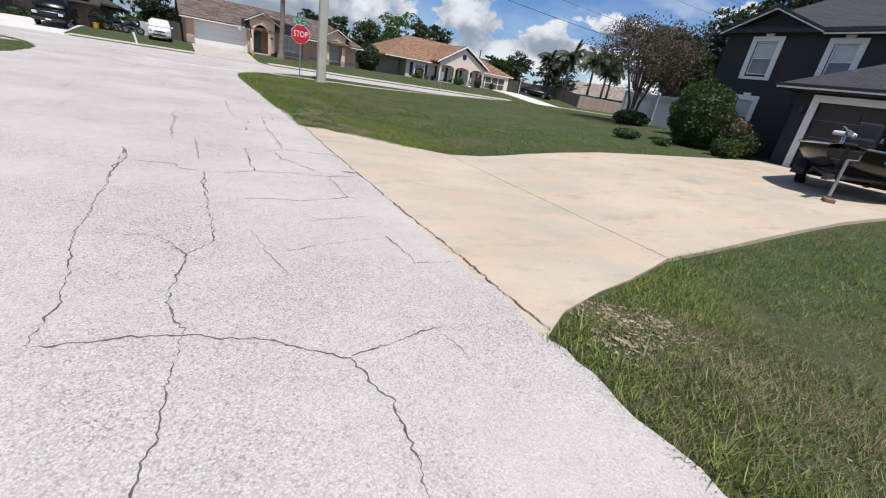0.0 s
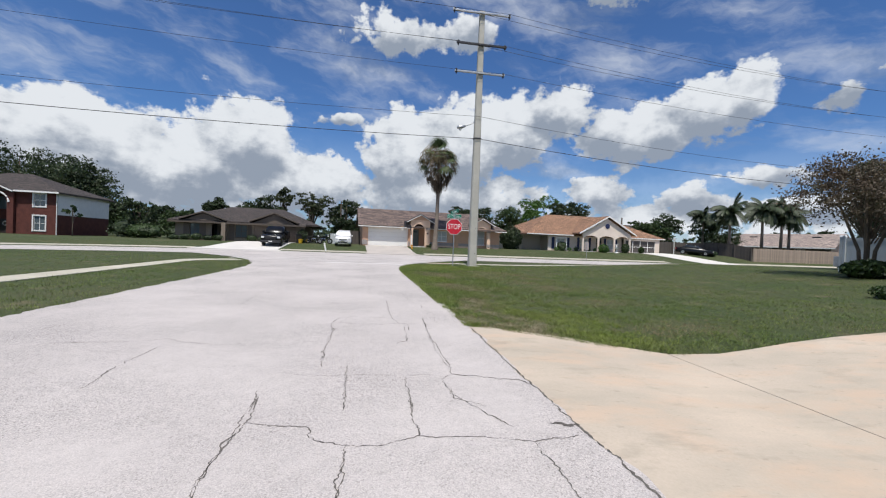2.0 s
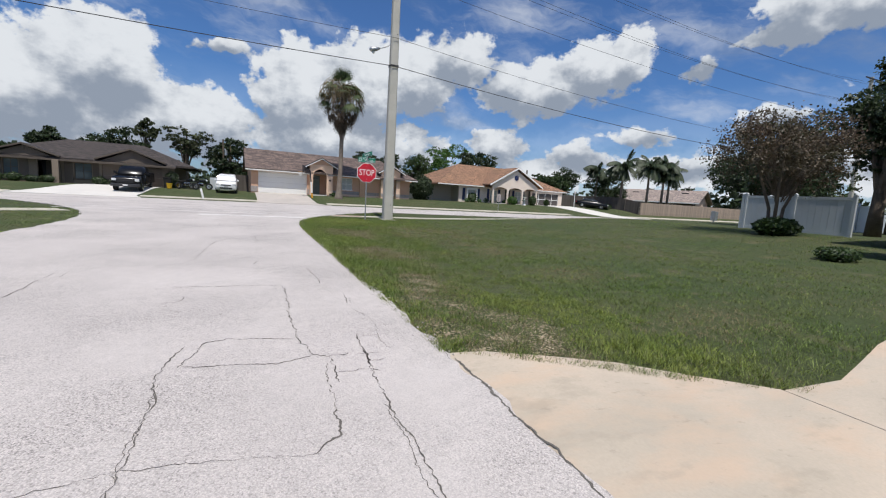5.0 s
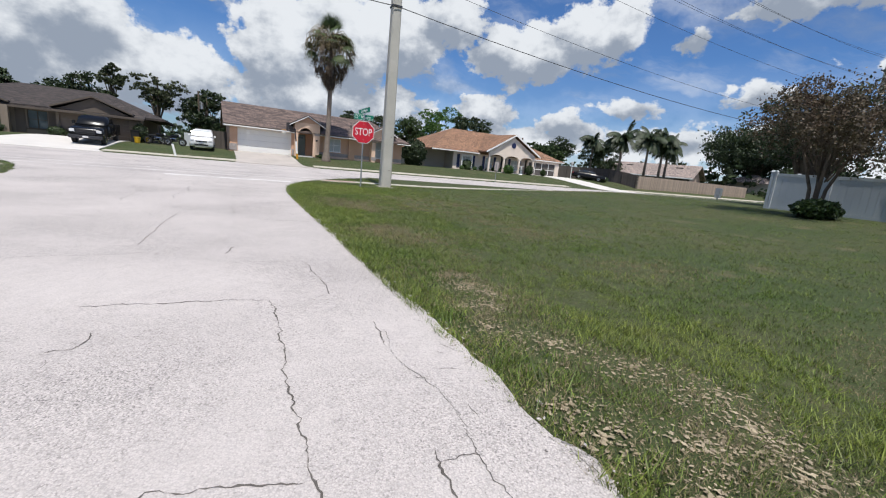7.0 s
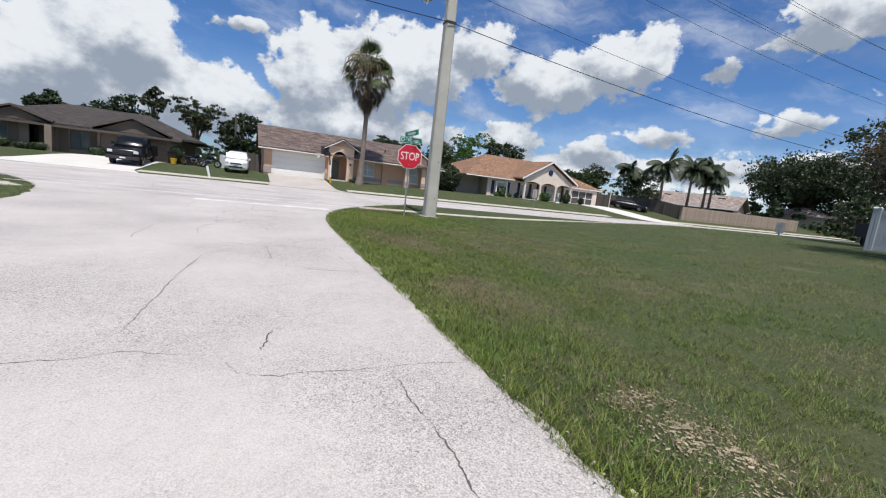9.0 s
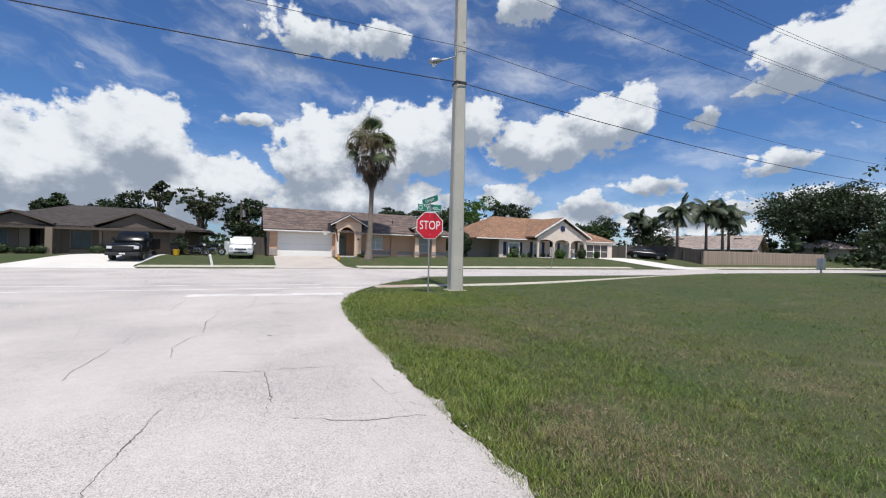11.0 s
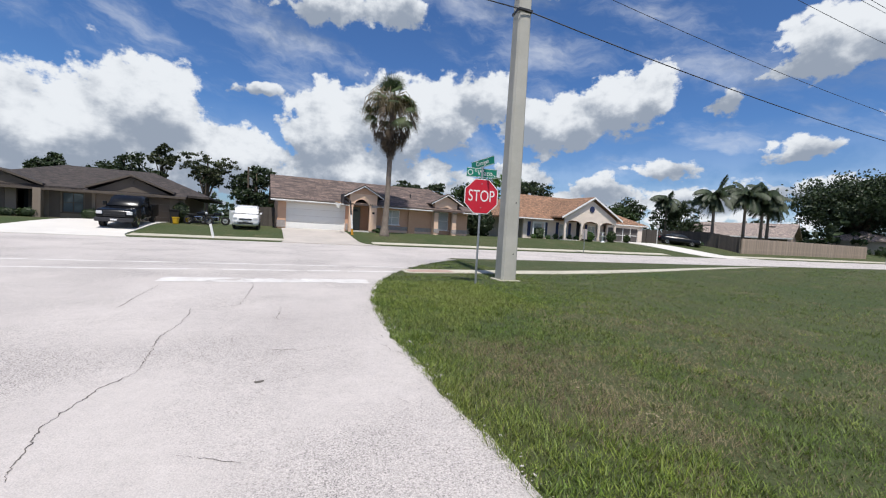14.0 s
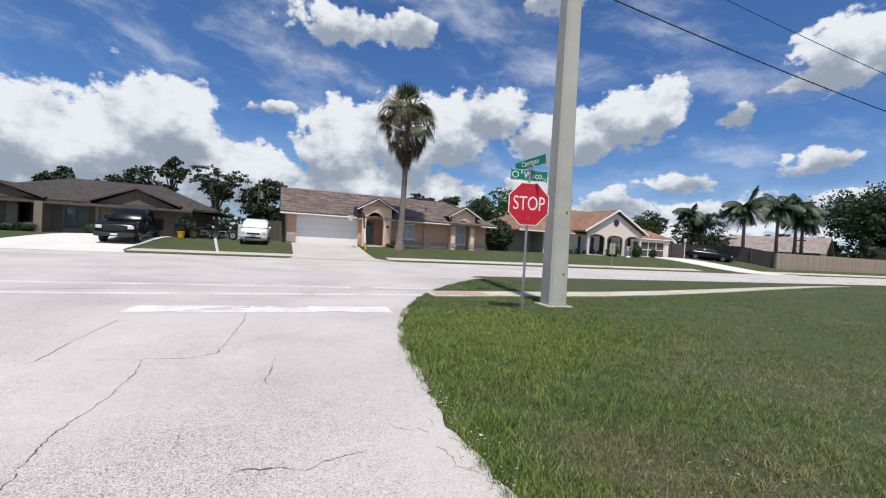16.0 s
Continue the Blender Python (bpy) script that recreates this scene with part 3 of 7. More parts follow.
def roof(parent, material, u0, u1, v0, v1, z, ridge_z, hip0=None, hip1=None, label="", thick=0.16, name="roof"):
    """Ridge along u over the middle; hip0, hip1: how far the ridge stands in from that end (None: a gable)."""
    bm = bmesh.new()
    uvl = bm.loops.layers.uv.new("uv")
    vm, r0, r1 = (v0 + v1) / 2, u0 + (hip0 or 0), u1 - (hip1 or 0)
    slope((u0, v0, z), (u1, v0, z), (r1, vm, ridge_z), (r0, vm, ridge_z), thick, bm, uvl)
    slope((u1, v1, z), (u0, v1, z), (r0, vm, ridge_z), (r1, vm, ridge_z), thick, bm, uvl)
    if hip0:
        tri_slope((u0, v1, z), (u0, v0, z), (r0, vm, ridge_z), thick, bm, uvl)
    if hip1:
        tri_slope((u1, v0, z), (u1, v1, z), (r1, vm, ridge_z), thick, bm, uvl)
    bmesh.ops.recalc_face_normals(bm, faces=bm.faces[:])
    return part(name, bm, material, parent, label)


def cross_gable(parent, material, u0, u1, v0, v1, z, ridge_z, name="gable_roof", thick=0.14):
    """A small roof whose ridge runs in depth, with its gable to the street."""
    bm = bmesh.new()
    uvl = bm.loops.layers.uv.new("uv")
    um = (u0 + u1) / 2
    slope((u0, v1, z), (u0, v0, z), (um, v0, ridge_z), (um, v1, ridge_z), thick, bm, uvl)
    slope((u1, v0, z), (u1, v1, z), (um, v1, ridge_z), (um, v0, ridge_z), thick, bm, uvl)
    bmesh.ops.recalc_face_normals(bm, faces=bm.faces[:])
    return part(name, bm, material, parent)


def rakes(parent, material, u0, u1, v, z, ridge_z, w=0.16, d=0.06):
    """The two sloping boards along a street gable."""
    um = (u0 + u1) / 2
    for a in (u0, u1):
        part("rake_board", prism([(a, z - w), (um, ridge_z - w), (um, ridge_z), (a, z)], v - d, v - 0.005), material, parent)


def panel_door(parent, u0, u1, z0, z1, y, material, rows=4, cols=8, label="", name="garage_door"):
    d = part(name, box(u0, u1, y, y + 0.05, z0, z1), material, parent, label)
    h, w = (z1 - z0) / rows, (u1 - u0) / cols
    me = bpy.data.meshes.new("panel")
    bm = box(0.07, w - 0.07, y - 0.014, y + 0.002, 0.08, h - 0.08)
    bm.to_mesh(me), bm.free()
    me.materials.append(M[material])
    for r in range(rows):
        for c in range(cols):
            q = new("panel", me)
            q.parent, q.location = d, (u0 + c * w, 0, z0 + r * h)
        if r:
            part("joint", box(u0, u1, y - 0.002, y + 0.002, z0 + r * h - 0.004, z0 + r * h + 0.004), "band", d)
    return d


# ---- the lie of the land ----


def bend(x):
    """How the cross street's line wanders from straight."""
    if x >= -10:
        return 0.07 * x
    if x > -25:
        return 0.07 * x - 0.03 * (x + 10) ** 2
    return 0.07 * -25 - 6.75 + 0.97 * (x + 25)


def far_edge(x):
    return 43.3 + bend(x)


def near_edge(x):
    return 34.4 + bend(x)


def ease(a, b, v):
    t = min(1.0, max(0.0, (v - a) / (b - a)))
    return t * t * (3 - 2 * t)


def land(x, y):
    z = (0.74 + 0.008 * max(-30.0, min(60.0, x))) * ease(0.3, 9.5, y - far_edge(x))
    z += 0.022 * max(0.0, min(16.0, x - 4.7)) * (1 - ease(9, 14, y)) * ease(-30, -14, y)
    z -= 0.13 * ease(2.35, 4.8, x) * (1 - ease(5.6, 10.5, x)) * (1 - ease(13, 20, y))
    z += 0.66 * ease(8.5, 25.5, x) * ease(9, 14, y) * (1 - ease(0.0, 9.0, y - near_edge(x) + 9.5))
    return z


def road_left(y):
    return -4.65 - (7.2 * ((y - 18) / 15.5) ** 2.6 if y > 18 else 0)


def road_right(y):
    return 2.26 - 0.3 * ease(8, 20, y) + (5.9 * ((y - 21) / 13) ** 2.2 if y > 21 else 0)


def sheet(name, sections, across, rise, material, label, category, skirt=0.12, kind="structure", ragged=0.0):
    """A paved slab laid on the land between pairs of edge points."""
    bm = bmesh.new()
    rows = []
    for i, ((ax, ay), (bx, by)) in enumerate(sections):
        row = []
        for k in range(across + 1):
            f = k / across
            x, y = ax + (bx - ax) * f, ay + (by - ay) * f
            if ragged and k in (0, across):
                q = noise.noise((x * 1.7, y * 1.7, 3.1)) * ragged + noise.noise((x * 6, y * 6, 9.7)) * ragged * 0.5 + noise.noise((x * 19, y * 19, 2.7)) * ragged * 0.25
                l = math.hypot(bx - ax, by - ay) or 1
                x, y = x + (bx - ax) / l * q, y + (by - ay) / l * q
            row.append(bm.verts.new((x, y, land(x, y) + rise)))
        rows.append(row)
    for a, b in zip(rows, rows[1:]):
        for k in range(across):
            bm.faces.new((a[k], a[k + 1], b[k + 1], b[k]))
    edge = [e for e in bm.edges if e.is_boundary]
    ext = bmesh.ops.extrude_edge_only(bm, edges=edge)
    for g in ext["geom"]:
        if isinstance(g, bmesh.types.BMVert):
            g.co.z -= skirt
    bmesh.ops.recalc_face_normals(bm, faces=bm.faces[:])
    return single(name, bm, material, label, category, kind=kind)


def under_paving(x, y):
    """The land is cut a little lower under slabs."""
    on_drive = 2.0 < x < 19.0 and 2.0 < y < 8.6
    on_road = road_left(y) + 1.0 < x < road_right(y) - 1.0 if y < 33 else near_edge(x) + 1.0 < y < far_edge(x) - 1.0
    return 0.07 if on_drive or on_road else 0.0


def build_ground():
    xs = [-900, -500, -300, -200, -150, -110, -80, -60] + [-45 + 1.0 * i for i in range(141)] + [105, 120, 150, 200, 300, 500, 900]
    ys = [-900, -400, -200, -100, -60] + [-30 + 1.0 * i for i in range(121)] + [100, 115, 140, 180, 260, 400, 900]
    bm = bmesh.new()
    grid = [[bm.verts.new((x, y, land(x, y) - under_paving(x, y))) for x in xs] for y in ys]
    for a, b in zip(grid, grid[1:]):
        for i in range(len(xs) - 1):
            bm.faces.new((a[i], a[i + 1], b[i + 1], b[i]))
    single("ground", bm, "lawn", "mown green lawn ground with dry sandy patches", "ground", kind="structure", smooth=True)


build_ground()
ysec = [-40 + 0.5 * i for i in range(80)] + [0.1 * i for i in range(270)] + [27 + 0.25 * i for i in range(29)]
sheet("road", [((road_left(y), y), (road_right(y), y)) for y in ysec if y <= 34.0], 14, 0.018, "asphalt", "bleached cracked pale asphalt side road", "road", ragged=0.1)
xsec = [-60 + 1.0 * i for i in range(221)]
sheet("cross_road", [((x, min(near_edge(x) - 0.05, 33.7 if -10.5 < x < 7.3 else 99)), (x, far_edge(x))) for x in xsec], 8, 0.014, "asphalt", "bleached pale asphalt cross street", "road", ragged=0.05)
# pavements
sheet("pavement_1", [((x, 28.05 + bend(x)), (x, 29.05 + bend(x))) for x in [4.0 + 0.75 * i for i in range(27)]], 3, 0.02, "walk", "narrow concrete pavement half grown over by grass", "pavement", ragged=0.06)
sheet("pavement_2", [((-8.9, y), (-8.0, y)) for y in [-30 + 1.0 * i for i in range(55)]] + [((-8.8, 25.2), (-7.9, 24.6)), ((-8.3, 26.1), (-7.3, 25.2)), ((-7.0, 27.0), (-6.2, 26.0))], 3, 0.02, "walk", "narrow concrete pavement between two strips of lawn", "pavement", ragged=0.04)
for i, (a, b) in enumerate(((-60, -15.5), (-8.3, 0.1), (6.0, 36.5), (41.5, 150))):
    n = int((b - a) / 0.9) + 2
    sheet("pavement_%d" % (i + 3), [((x, far_edge(x) + 1.5), (x, far_edge(x) + 2.6)) for x in [a + (b - a) * k / (n - 1) for k in range(n)]], 3, 0.03, "walk", "concrete pavement along the far lawns", "pavement", ragged=0.03)
# the driveway beside the walk
sheet("driveway", [((2.2, 1.5), (2.2, 8.85)), ((2.6, 1.75), (2.6, 8.78)), ((3.2, 1.95), (3.2, 8.62)), ((3.8, 2.15), (3.8, 8.4)), ((4.4, 2.35), (4.4, 8.0)), ((4.9, 2.5), (4.9, 7.62))], 8, 0.012, "concrete", "sandy stained concrete driveway apron", "driveway", ragged=0.03)
sheet("driveway_2", [((4.912, 2.5), (4.912, 7.6)), ((5.6, 2.55), (5.7, 7.55)), ((6.4, 2.6), (6.4, 7.7)), ((7.3, 2.65), (7.3, 7.9)), ((8.4, 2.68), (8.4, 8.05)), ((10, 2.7), (10, 8.15)), ((12, 2.7), (12, 8.2)), ((16, 2.7), (16, 8.25)), ((19.2, 2.7), (19.2, 8.25))], 8, 0.012, "concrete", "sandy stained concrete driveway", "driveway", ragged=0.02)
# ---- street pole, sign ----


def utility_pole(x, y, height, w0, w1, z0=0.0, turn=0.0):
    p = thing("utility_pole", "tall square concrete power pole on the grass corner", "power pole", pose(x, y, z0, 0, 0, turn))
    bm = bmesh.new()
    rings = []
    for z in (-0.3, height):
        h = (w0 if z < 0 else w1) / 2
        c = h * 0.25
        rings.append([bm.verts.new((a, b, z)) for a, b in ((-h + c, -h), (h - c, -h), (h, -h + c), (h, h - c), (h - c, h), (-h + c, h), (-h, h - c), (-h, -h + c))])
    for i in range(8):
        j = (i + 1) % 8
        bm.faces.new((rings[0][i], rings[0][j], rings[1][j], rings[1][i]))
    bm.faces.new(rings[1])
    part("shaft", bm, "pole", p)
    return p


pole = utility_pole(6.68, 27.0, 15.5, 0.5, 0.3)
for z in (0.8, 2.3, 8.9, 9.3):
    part("bolt_hole", tube([(0.08, -0.262 + 0.0064 * z, z), (0.08, -0.24 + 0.0064 * z, z)], 0.02, 6), "dark", pole)
part("steel_band", box(-0.215, 0.215, -0.215, 0.215, 7.75, 7.83), "darksteel", pole)
for z, left, right, dark in ((15.25, 1.85, 1.75, False), (13.35, 1.55, 1.55, True), (11.65, 1.6, 1.5, False)):
    arm = part("crossarm", box(-left, right, -0.3, -0.19, z, z + 0.1, 0.01), "darksteel" if dark else "steel", pole)
    for u in (-left + 0.1, right - 0.1):
        part("insulator", tube([(u, -0.245, z - 0.12), (u, -0.245, z), (u, -0.245, z + 0.16), (u, -0.245, z + 0.2)], [0.03, 0.07, 0.07, 0.03], 8), "darksteel", arm)
part("lamp_arm", tube([(-0.2, -0.1, 9.3), (-0.25, -0.12, 8.75), (-0.5, -0.15, 8.6), (-0.85, -0.2, 8.45)], 0.03, 6), "steel", pole)
lamp = part("street_light_head", tube([(-0.8, -0.2, 8.46), (-0.95, -0.22, 8.42), (-1.2, -0.25, 8.33), (-1.3, -0.26, 8.3)], [0.05, 0.1, 0.13, 0.06], 8), "steel", pole, "small grey street light", True)
part("lamp_glass", tube([(-1.12, -0.24, 8.3), (-1.12, -0.24, 8.17)], [0.1, 0.06], 8), "lens", lamp)
part("footing", box(-0.34, 0.34, -0.34, 0.34, -0.2, 0.03, 0.02), "walk", pole)


def cable(a, b, sag, r=0.014):
    a, b = Vector(a), Vector(b)
    pts = [a.lerp(b, i / 24) - Vector((0, 0, sag * 4 * (i / 24) * (1 - i / 24))) for i in range(25)]
    single("cable", tube(pts, r, 5), "wire", "thin black overhead power cable", "cable", group="overhead cables")


def wires():
    d = Vector((1, 0.07, 0)).normalized()
    for du, z, sag in ((-1.75, 15.45, 1.0), (1.65, 15.45, 1.0), (-1.45, 13.5, 1.0), (1.4, 13.5, 1.0), (1.4, 11.8, 0.8), (0.0, 9.1, 1.0), (0.0, 7.75, 0.9)):
        base = Vector((6.68 + du, 26.75, z))
        cable(base, base + Vector((-62, -6.0, 0.3)), sag, 0.017 if z < 8 else 0.009)
        cable(base, Vector((57.0 + du, 28.9, z - 0.2)), sag * 1.1, 0.017 if z < 8 else 0.01)


wires()


def text_mesh(body, size, name, extrude=0.002):
    cu = bpy.data.curves.new(name, "FONT")
    cu.body, cu.size, cu.align_x, cu.align_y, cu.extrude = body, size, "CENTER", "CENTER", extrude
    ob = bpy.data.objects.new(name, cu)
    me = bpy.data.meshes.new_from_object(ob)
    bpy.data.objects.remove(ob)
    bm = bmesh.new()
    bm.from_mesh(me)
    return bm


def lettering(body, size, parent, x, z, y, wide=1.0, material="white", name="lettering", dx=0.004):
    bm = text_mesh(body, size, name)
    bmesh.ops.transform(bm, matrix=Matrix.Translation((x, y, z)) @ Matrix.Rotation(math.pi / 2, 4, "X") @ Matrix.Diagonal((wide, 1, 1, 1)), verts=bm.verts[:])
    for v in bm.verts:
        v.co.x += 0
    return part(name, bm, material, parent)


def octagon(r, y0, y1):
    return prism([(r / math.cos(math.pi / 8) * math.sin(math.pi / 8 + i * math.pi / 4), r / math.cos(math.pi / 8) * math.cos(math.pi / 8 + i * math.pi / 4)) for i in range(8)], y0, y1)


def stop_sign(x, y, turn):
    s = thing("stop_sign", "red octagonal stop sign on a steel post with street names", "road sign", pose(x, y, 0, 0, 0, turn))
    part("post", tube([(0, 0, -0.3), (0, 0, 3.1)], 0.03, 8), "steel", s)
    bm = octagon(0.457, -0.047, -0.041)
    bmesh.ops.translate(bm, vec=(0, 0, 2.33), verts=bm.verts[:])
    plate = part("sign_plate", bm, "white", s, "white-bordered octagonal plate")
    bm = octagon(0.435, -0.0515, -0.046)
    bmesh.ops.translate(bm, vec=(0, 0, 2.33), verts=bm.verts[:])
    part("red_face", bm, "red", plate)
    lettering("STOP", 0.42, plate, 0, 2.33, -0.053, 0.72)
    for z in (2.03, 2.66):
        part("bolt", tube([(0, -0.06, z), (0, -0.05, z)], 0.014, 6), "steel", plate)
    blade = part("name_blade", box(-0.42, 0.4, -0.006, 0.006, 2.83, 3.07, 0.004), "green", s, "green street name plate, Waco")
    for z0, z1 in ((2.836, 2.845), (3.055, 3.064)):
        part("border", box(-0.41, 0.39, -0.0085, -0.006, z0, z1), "white", blade)
    lettering("Waco", 0.2, blade, 0.075, 2.945, -0.009, 0.85)
    lettering("E", 0.1, blade, -0.178, 3.005, -0.009, 0.9)
    lettering("2900", 0.05, blade, 0.335, 2.885, -0.009, 0.8)
    bm = tube([(-0.325, -0.0095, 2.95), (-0.325, -0.006, 2.95)], 0.075, 16)
    seal = part("seal", bm, "white", blade)
    part("seal_centre", tube([(-0.325, -0.0115, 2.95), (-0.325, -0.009, 2.95)], 0.055, 16), "green", seal)
    top = part("name_blade", box(-0.006, 0.006, -0.4, 0.4, 3.1, 3.32, 0.004), "green", s, "green street name plate, Corrigan")
    top.matrix_local = Matrix.Translation((0, 0, 3.2)) @ Matrix.Rotation(radians(30), 4, "Z") @ Matrix.Rotation(radians(-8), 4, "X") @ Matrix.Translation((0, 0, -3.2))
    bm = text_mesh("Corrigan", 0.16, "lettering")
    bmesh.ops.transform(bm, matrix=Matrix.Translation((-0.009, 0.0, 3.215)) @ Matrix.Rotation(-math.pi / 2, 4, "Z") @ Matrix.Rotation(math.pi / 2, 4, "X") @ Matrix.Diagonal((0.8, 1, 1, 1)), verts=bm.verts[:])
    part("lettering", bm, "white", top)
    for z0, z1 in ((3.106, 3.114), (3.306, 3.314)):
        part("border", box(-0.0085, -0.006, -0.39, 0.39, z0, z1), "white", top)
    part("bracket", box(-0.03, 0.03, -0.03, 0.03, 3.06, 3.12), "steel", s)
    return s


stop_sign(5.3, 26.09, -8)

# ---- houses across the street ----


def shell(parent, u0, u1, v0, v1, z1, material, back=True):
    """Plain side and back walls of a house."""
    part("wall", box(u0, u0 + 0.2, v0 + 0.2, v1, -0.5, z1), material, parent)
    part("wall", box(u1 - 0.2, u1, v0 + 0.2, v1, -0.5, z1), material, parent)
    part("wall", box(u0 + 0.2, u1 - 0.2, v1 - 0.2, v1, -0.5, z1), material, parent)
    part("ceiling_board", box(u0 + 0.2, u1 - 0.2, v0 + 0.2, v1 - 0.2, z1 - 0.05, z1), "trim", parent)


def gable_fill(parent, material, u0, u1, v0, v1, z, ridge_z):
    return part("gable_wall", prism([(u0, z), (u1, z), ((u0 + u1) / 2, ridge_z)], v0, v1), material, parent)


def house_peach():
    h = thing("house", "single-storey peach stucco house with brown shingle roof and white garage door", "house", pose(0, 51.9, 0.78, 0, 0, 4), "houses across the street")
    # garage front, entry bay, right wing
    part("wall", wall(-0.65, 4.98, -0.5, 2.3, [(0, 4.75, -0.5, 2.13)]), "stucco", h, "peach stucco garage front")
    part("apron", box(0.0, 4.75, 0.0, 0.18, -0.5, 0.0), "drive", h)
    panel_door(h, 0.0, 4.75, 0.0, 2.13, 0.12, "garage", 4, 8, "closed white sectional garage door")
    part("door_trim", box(-0.1, 4.85, -0.03, 0.0, 2.14, 2.24), "trim", h)
    for a, b in ((-0.68, -0.04), (4.8, 5.0)):
        part("brick_band", box(a, b, -0.04, -0.003, 0.05, 0.62), "band", h)
    # entry bay with arch
    # the bay's sunlight is painted in with the paler stucco
    part("entry_arch", arch_wall(4.98, 7.35, -0.5, 3.2, 6.0, 0.72, 1.9, -0.5, -0.25, 0.85), "stucco_lit", h, "peach arched entrance bay coloured paler for sunlight")
    part("entry_gable", prism([(4.98, 3.2), (7.35, 3.2), (6.16, 3.75)], -0.5, -0.25), "stucco", h)
    part("entry_side", box(7.15, 7.35, -0.25, 1.6, -0.5, 3.0), "stucco_lit", h)
    part("entry_side", box(4.98, 5.18, -0.25, 1.6, -0.5, 3.0), "stucco", h)
    part("entry_back", wall(5.18, 7.15, -0.5, 3.0, [(5.4, 6.35, 0.05, 2.15)], 1.4, 1.6), "stucco", h)
    d = part("front_door", box(5.42, 6.33, 1.48, 1.53, 0.06, 2.14, 0.01), "door", h, "closed grey-green front door")
    part("fanlight", prism([(5.6 + 0.55 * (0.5 - 0.5 * math.cos(math.pi * i / 8)), 1.75 + 0.22 * math.sin(math.pi * i / 8)) for i in range(9)], 1.465, 1.482), "glass", d)
    part("handle", box(6.22, 6.27, 1.43, 1.48, 1.0, 1.12, 0.01), "chrome", d)
    part("porch_step", box(5.1, 7.2, -0.5, 1.4, -0.4, 0.06), "drive", h)
    part("column_cap", box(6.85, 7.4, -0.54, -0.2, 2.1, 2.3, 0.01), "band", h)
    part("house_number", box(6.95, 7.15, -0.52, -0.503, 1.55, 1.72), "dark", h)
    cross_gable(h, "roof1", 4.45, 7.85, -0.75, 4.0, 3.0, 3.95)
    rakes(h, "trim", 4.45, 7.85, -0.75, 2.93, 3.88, 0.09), rakes(h, "browntrim", 4.43, 7.87, -0.75, 3.02, 3.97, 0.07, 0.075)
    # middle wall with window, right bay with arch
    part("wall", wall(7.35, 12.95, -0.5, 2.35, [(8.35, 9.75, 0.75, 2.05)], 0.5, 0.7), "stucco", h, "peach stucco middle wall")
    window(h, 8.35, 9.75, 0.75, 2.05, 0.55, pane_mat="blind")
    for a, b in ((7.4, 12.9), (15.25, 16.7)):
        part("brick_band", box(a, b, 0.45, 0.497, 0.25, 0.6), "band", h)
        part("base_band", box(a, b, 0.46, 0.497, -0.3, 0.245), "stucco_lit", h)
    part("downpipe_pier", box(10.55, 11.2, 0.3, 0.44, -0.5, 2.3), "stucco", h)
    part("bay_arch", arch_wall(12.95, 15.25, -0.5, 3.1, 14.1, 0.72, 2.05, -0.1, 0.2, 0.62), "stucco_lit", h, "peach arched window bay coloured paler for sunlight")
    part("bay_gable", prism([(12.95, 3.1), (15.25, 3.1), (14.1, 3.65)], -0.1, 0.2), "stucco_lit", h)
    part("bay_back", wall(13.1, 15.1, -0.5, 2.9, [(13.5, 14.75, 0.5, 2.25)], 0.7, 0.9), "stucco", h)
    window(h, 13.5, 14.75, 0.5, 2.25, 0.75, mid_v=False, pane_mat="blind")
    for a in (12.93, 14.76):
        part("brick_band", box(a, a + 0.52, -0.14, -0.103, 0.25, 0.6), "band", h)
        part("column_cap", box(a, a + 0.52, -0.14, -0.103, 2.1, 2.26), "band", h)
    part("bay_side", box(12.95, 13.1, 0.2, 0.7, -0.5, 2.9), "stucco_lit", h), part("bay_side", box(15.1, 15.25, 0.2, 0.7, -0.5, 2.9), "stucco_lit", h)
    cross_gable(h, "roof1", 12.5, 15.75, -0.4, 4.0, 3.0, 3.9)
    rakes(h, "trim", 12.5, 15.75, -0.4, 2.93, 3.83, 0.09), rakes(h, "browntrim", 12.48, 15.77, -0.4, 3.02, 3.92, 0.07, 0.075)
    part("wall", wall(15.25, 16.7, -0.5, 2.35, (), 0.5, 0.7), "stucco", h)
    part("wall", box(-0.65, -0.45, 0.2, 10, -0.5, 2.3), "stucco", h), part("wall", box(16.5, 16.7, 0.7, 10, -0.5, 2.35), "stucco", h), part("wall", box(-0.45, 16.5, 9.8, 10, -0.5, 2.3), "stucco", h)
    part("gable_wall", prism([(0.2, 2.25), (9.9, 2.25), (5.05, 4.25)], -0.62, -0.45, axis="x"), "stucco", h)
    roof(h, "roof1", -1.2, 17.3, -0.5, 10.6, 2.38, 4.68, None, 3.0, "weathered brown shingle roof")
    for a, b, v in ((-1.2, 4.5, -0.5), (7.8, 12.6, -0.5), (15.7, 17.3, -0.5)):
        part("fascia", box(a, b, v - 0.03, v - 0.002, 2.26, 2.38), "browntrim", h)
        part("gutter", box(a, b, v - 0.09, v - 0.004, 2.17, 2.255, 0.02), "trim", h, "thin white gutter")
    part("roof_vent", tube([(11.2, 2.0, 3.3), (11.2, 2.0, 3.75)], 0.06, 8), "darksteel", h)
    part("soffit", box(-1.1, 4.98, -0.48, -0.002, 2.14, 2.2), "trim", h)
    part("soffit", box(7.36, 12.4, -0.48, 0.498, 2.2, 2.24), "trim", h)
    return h


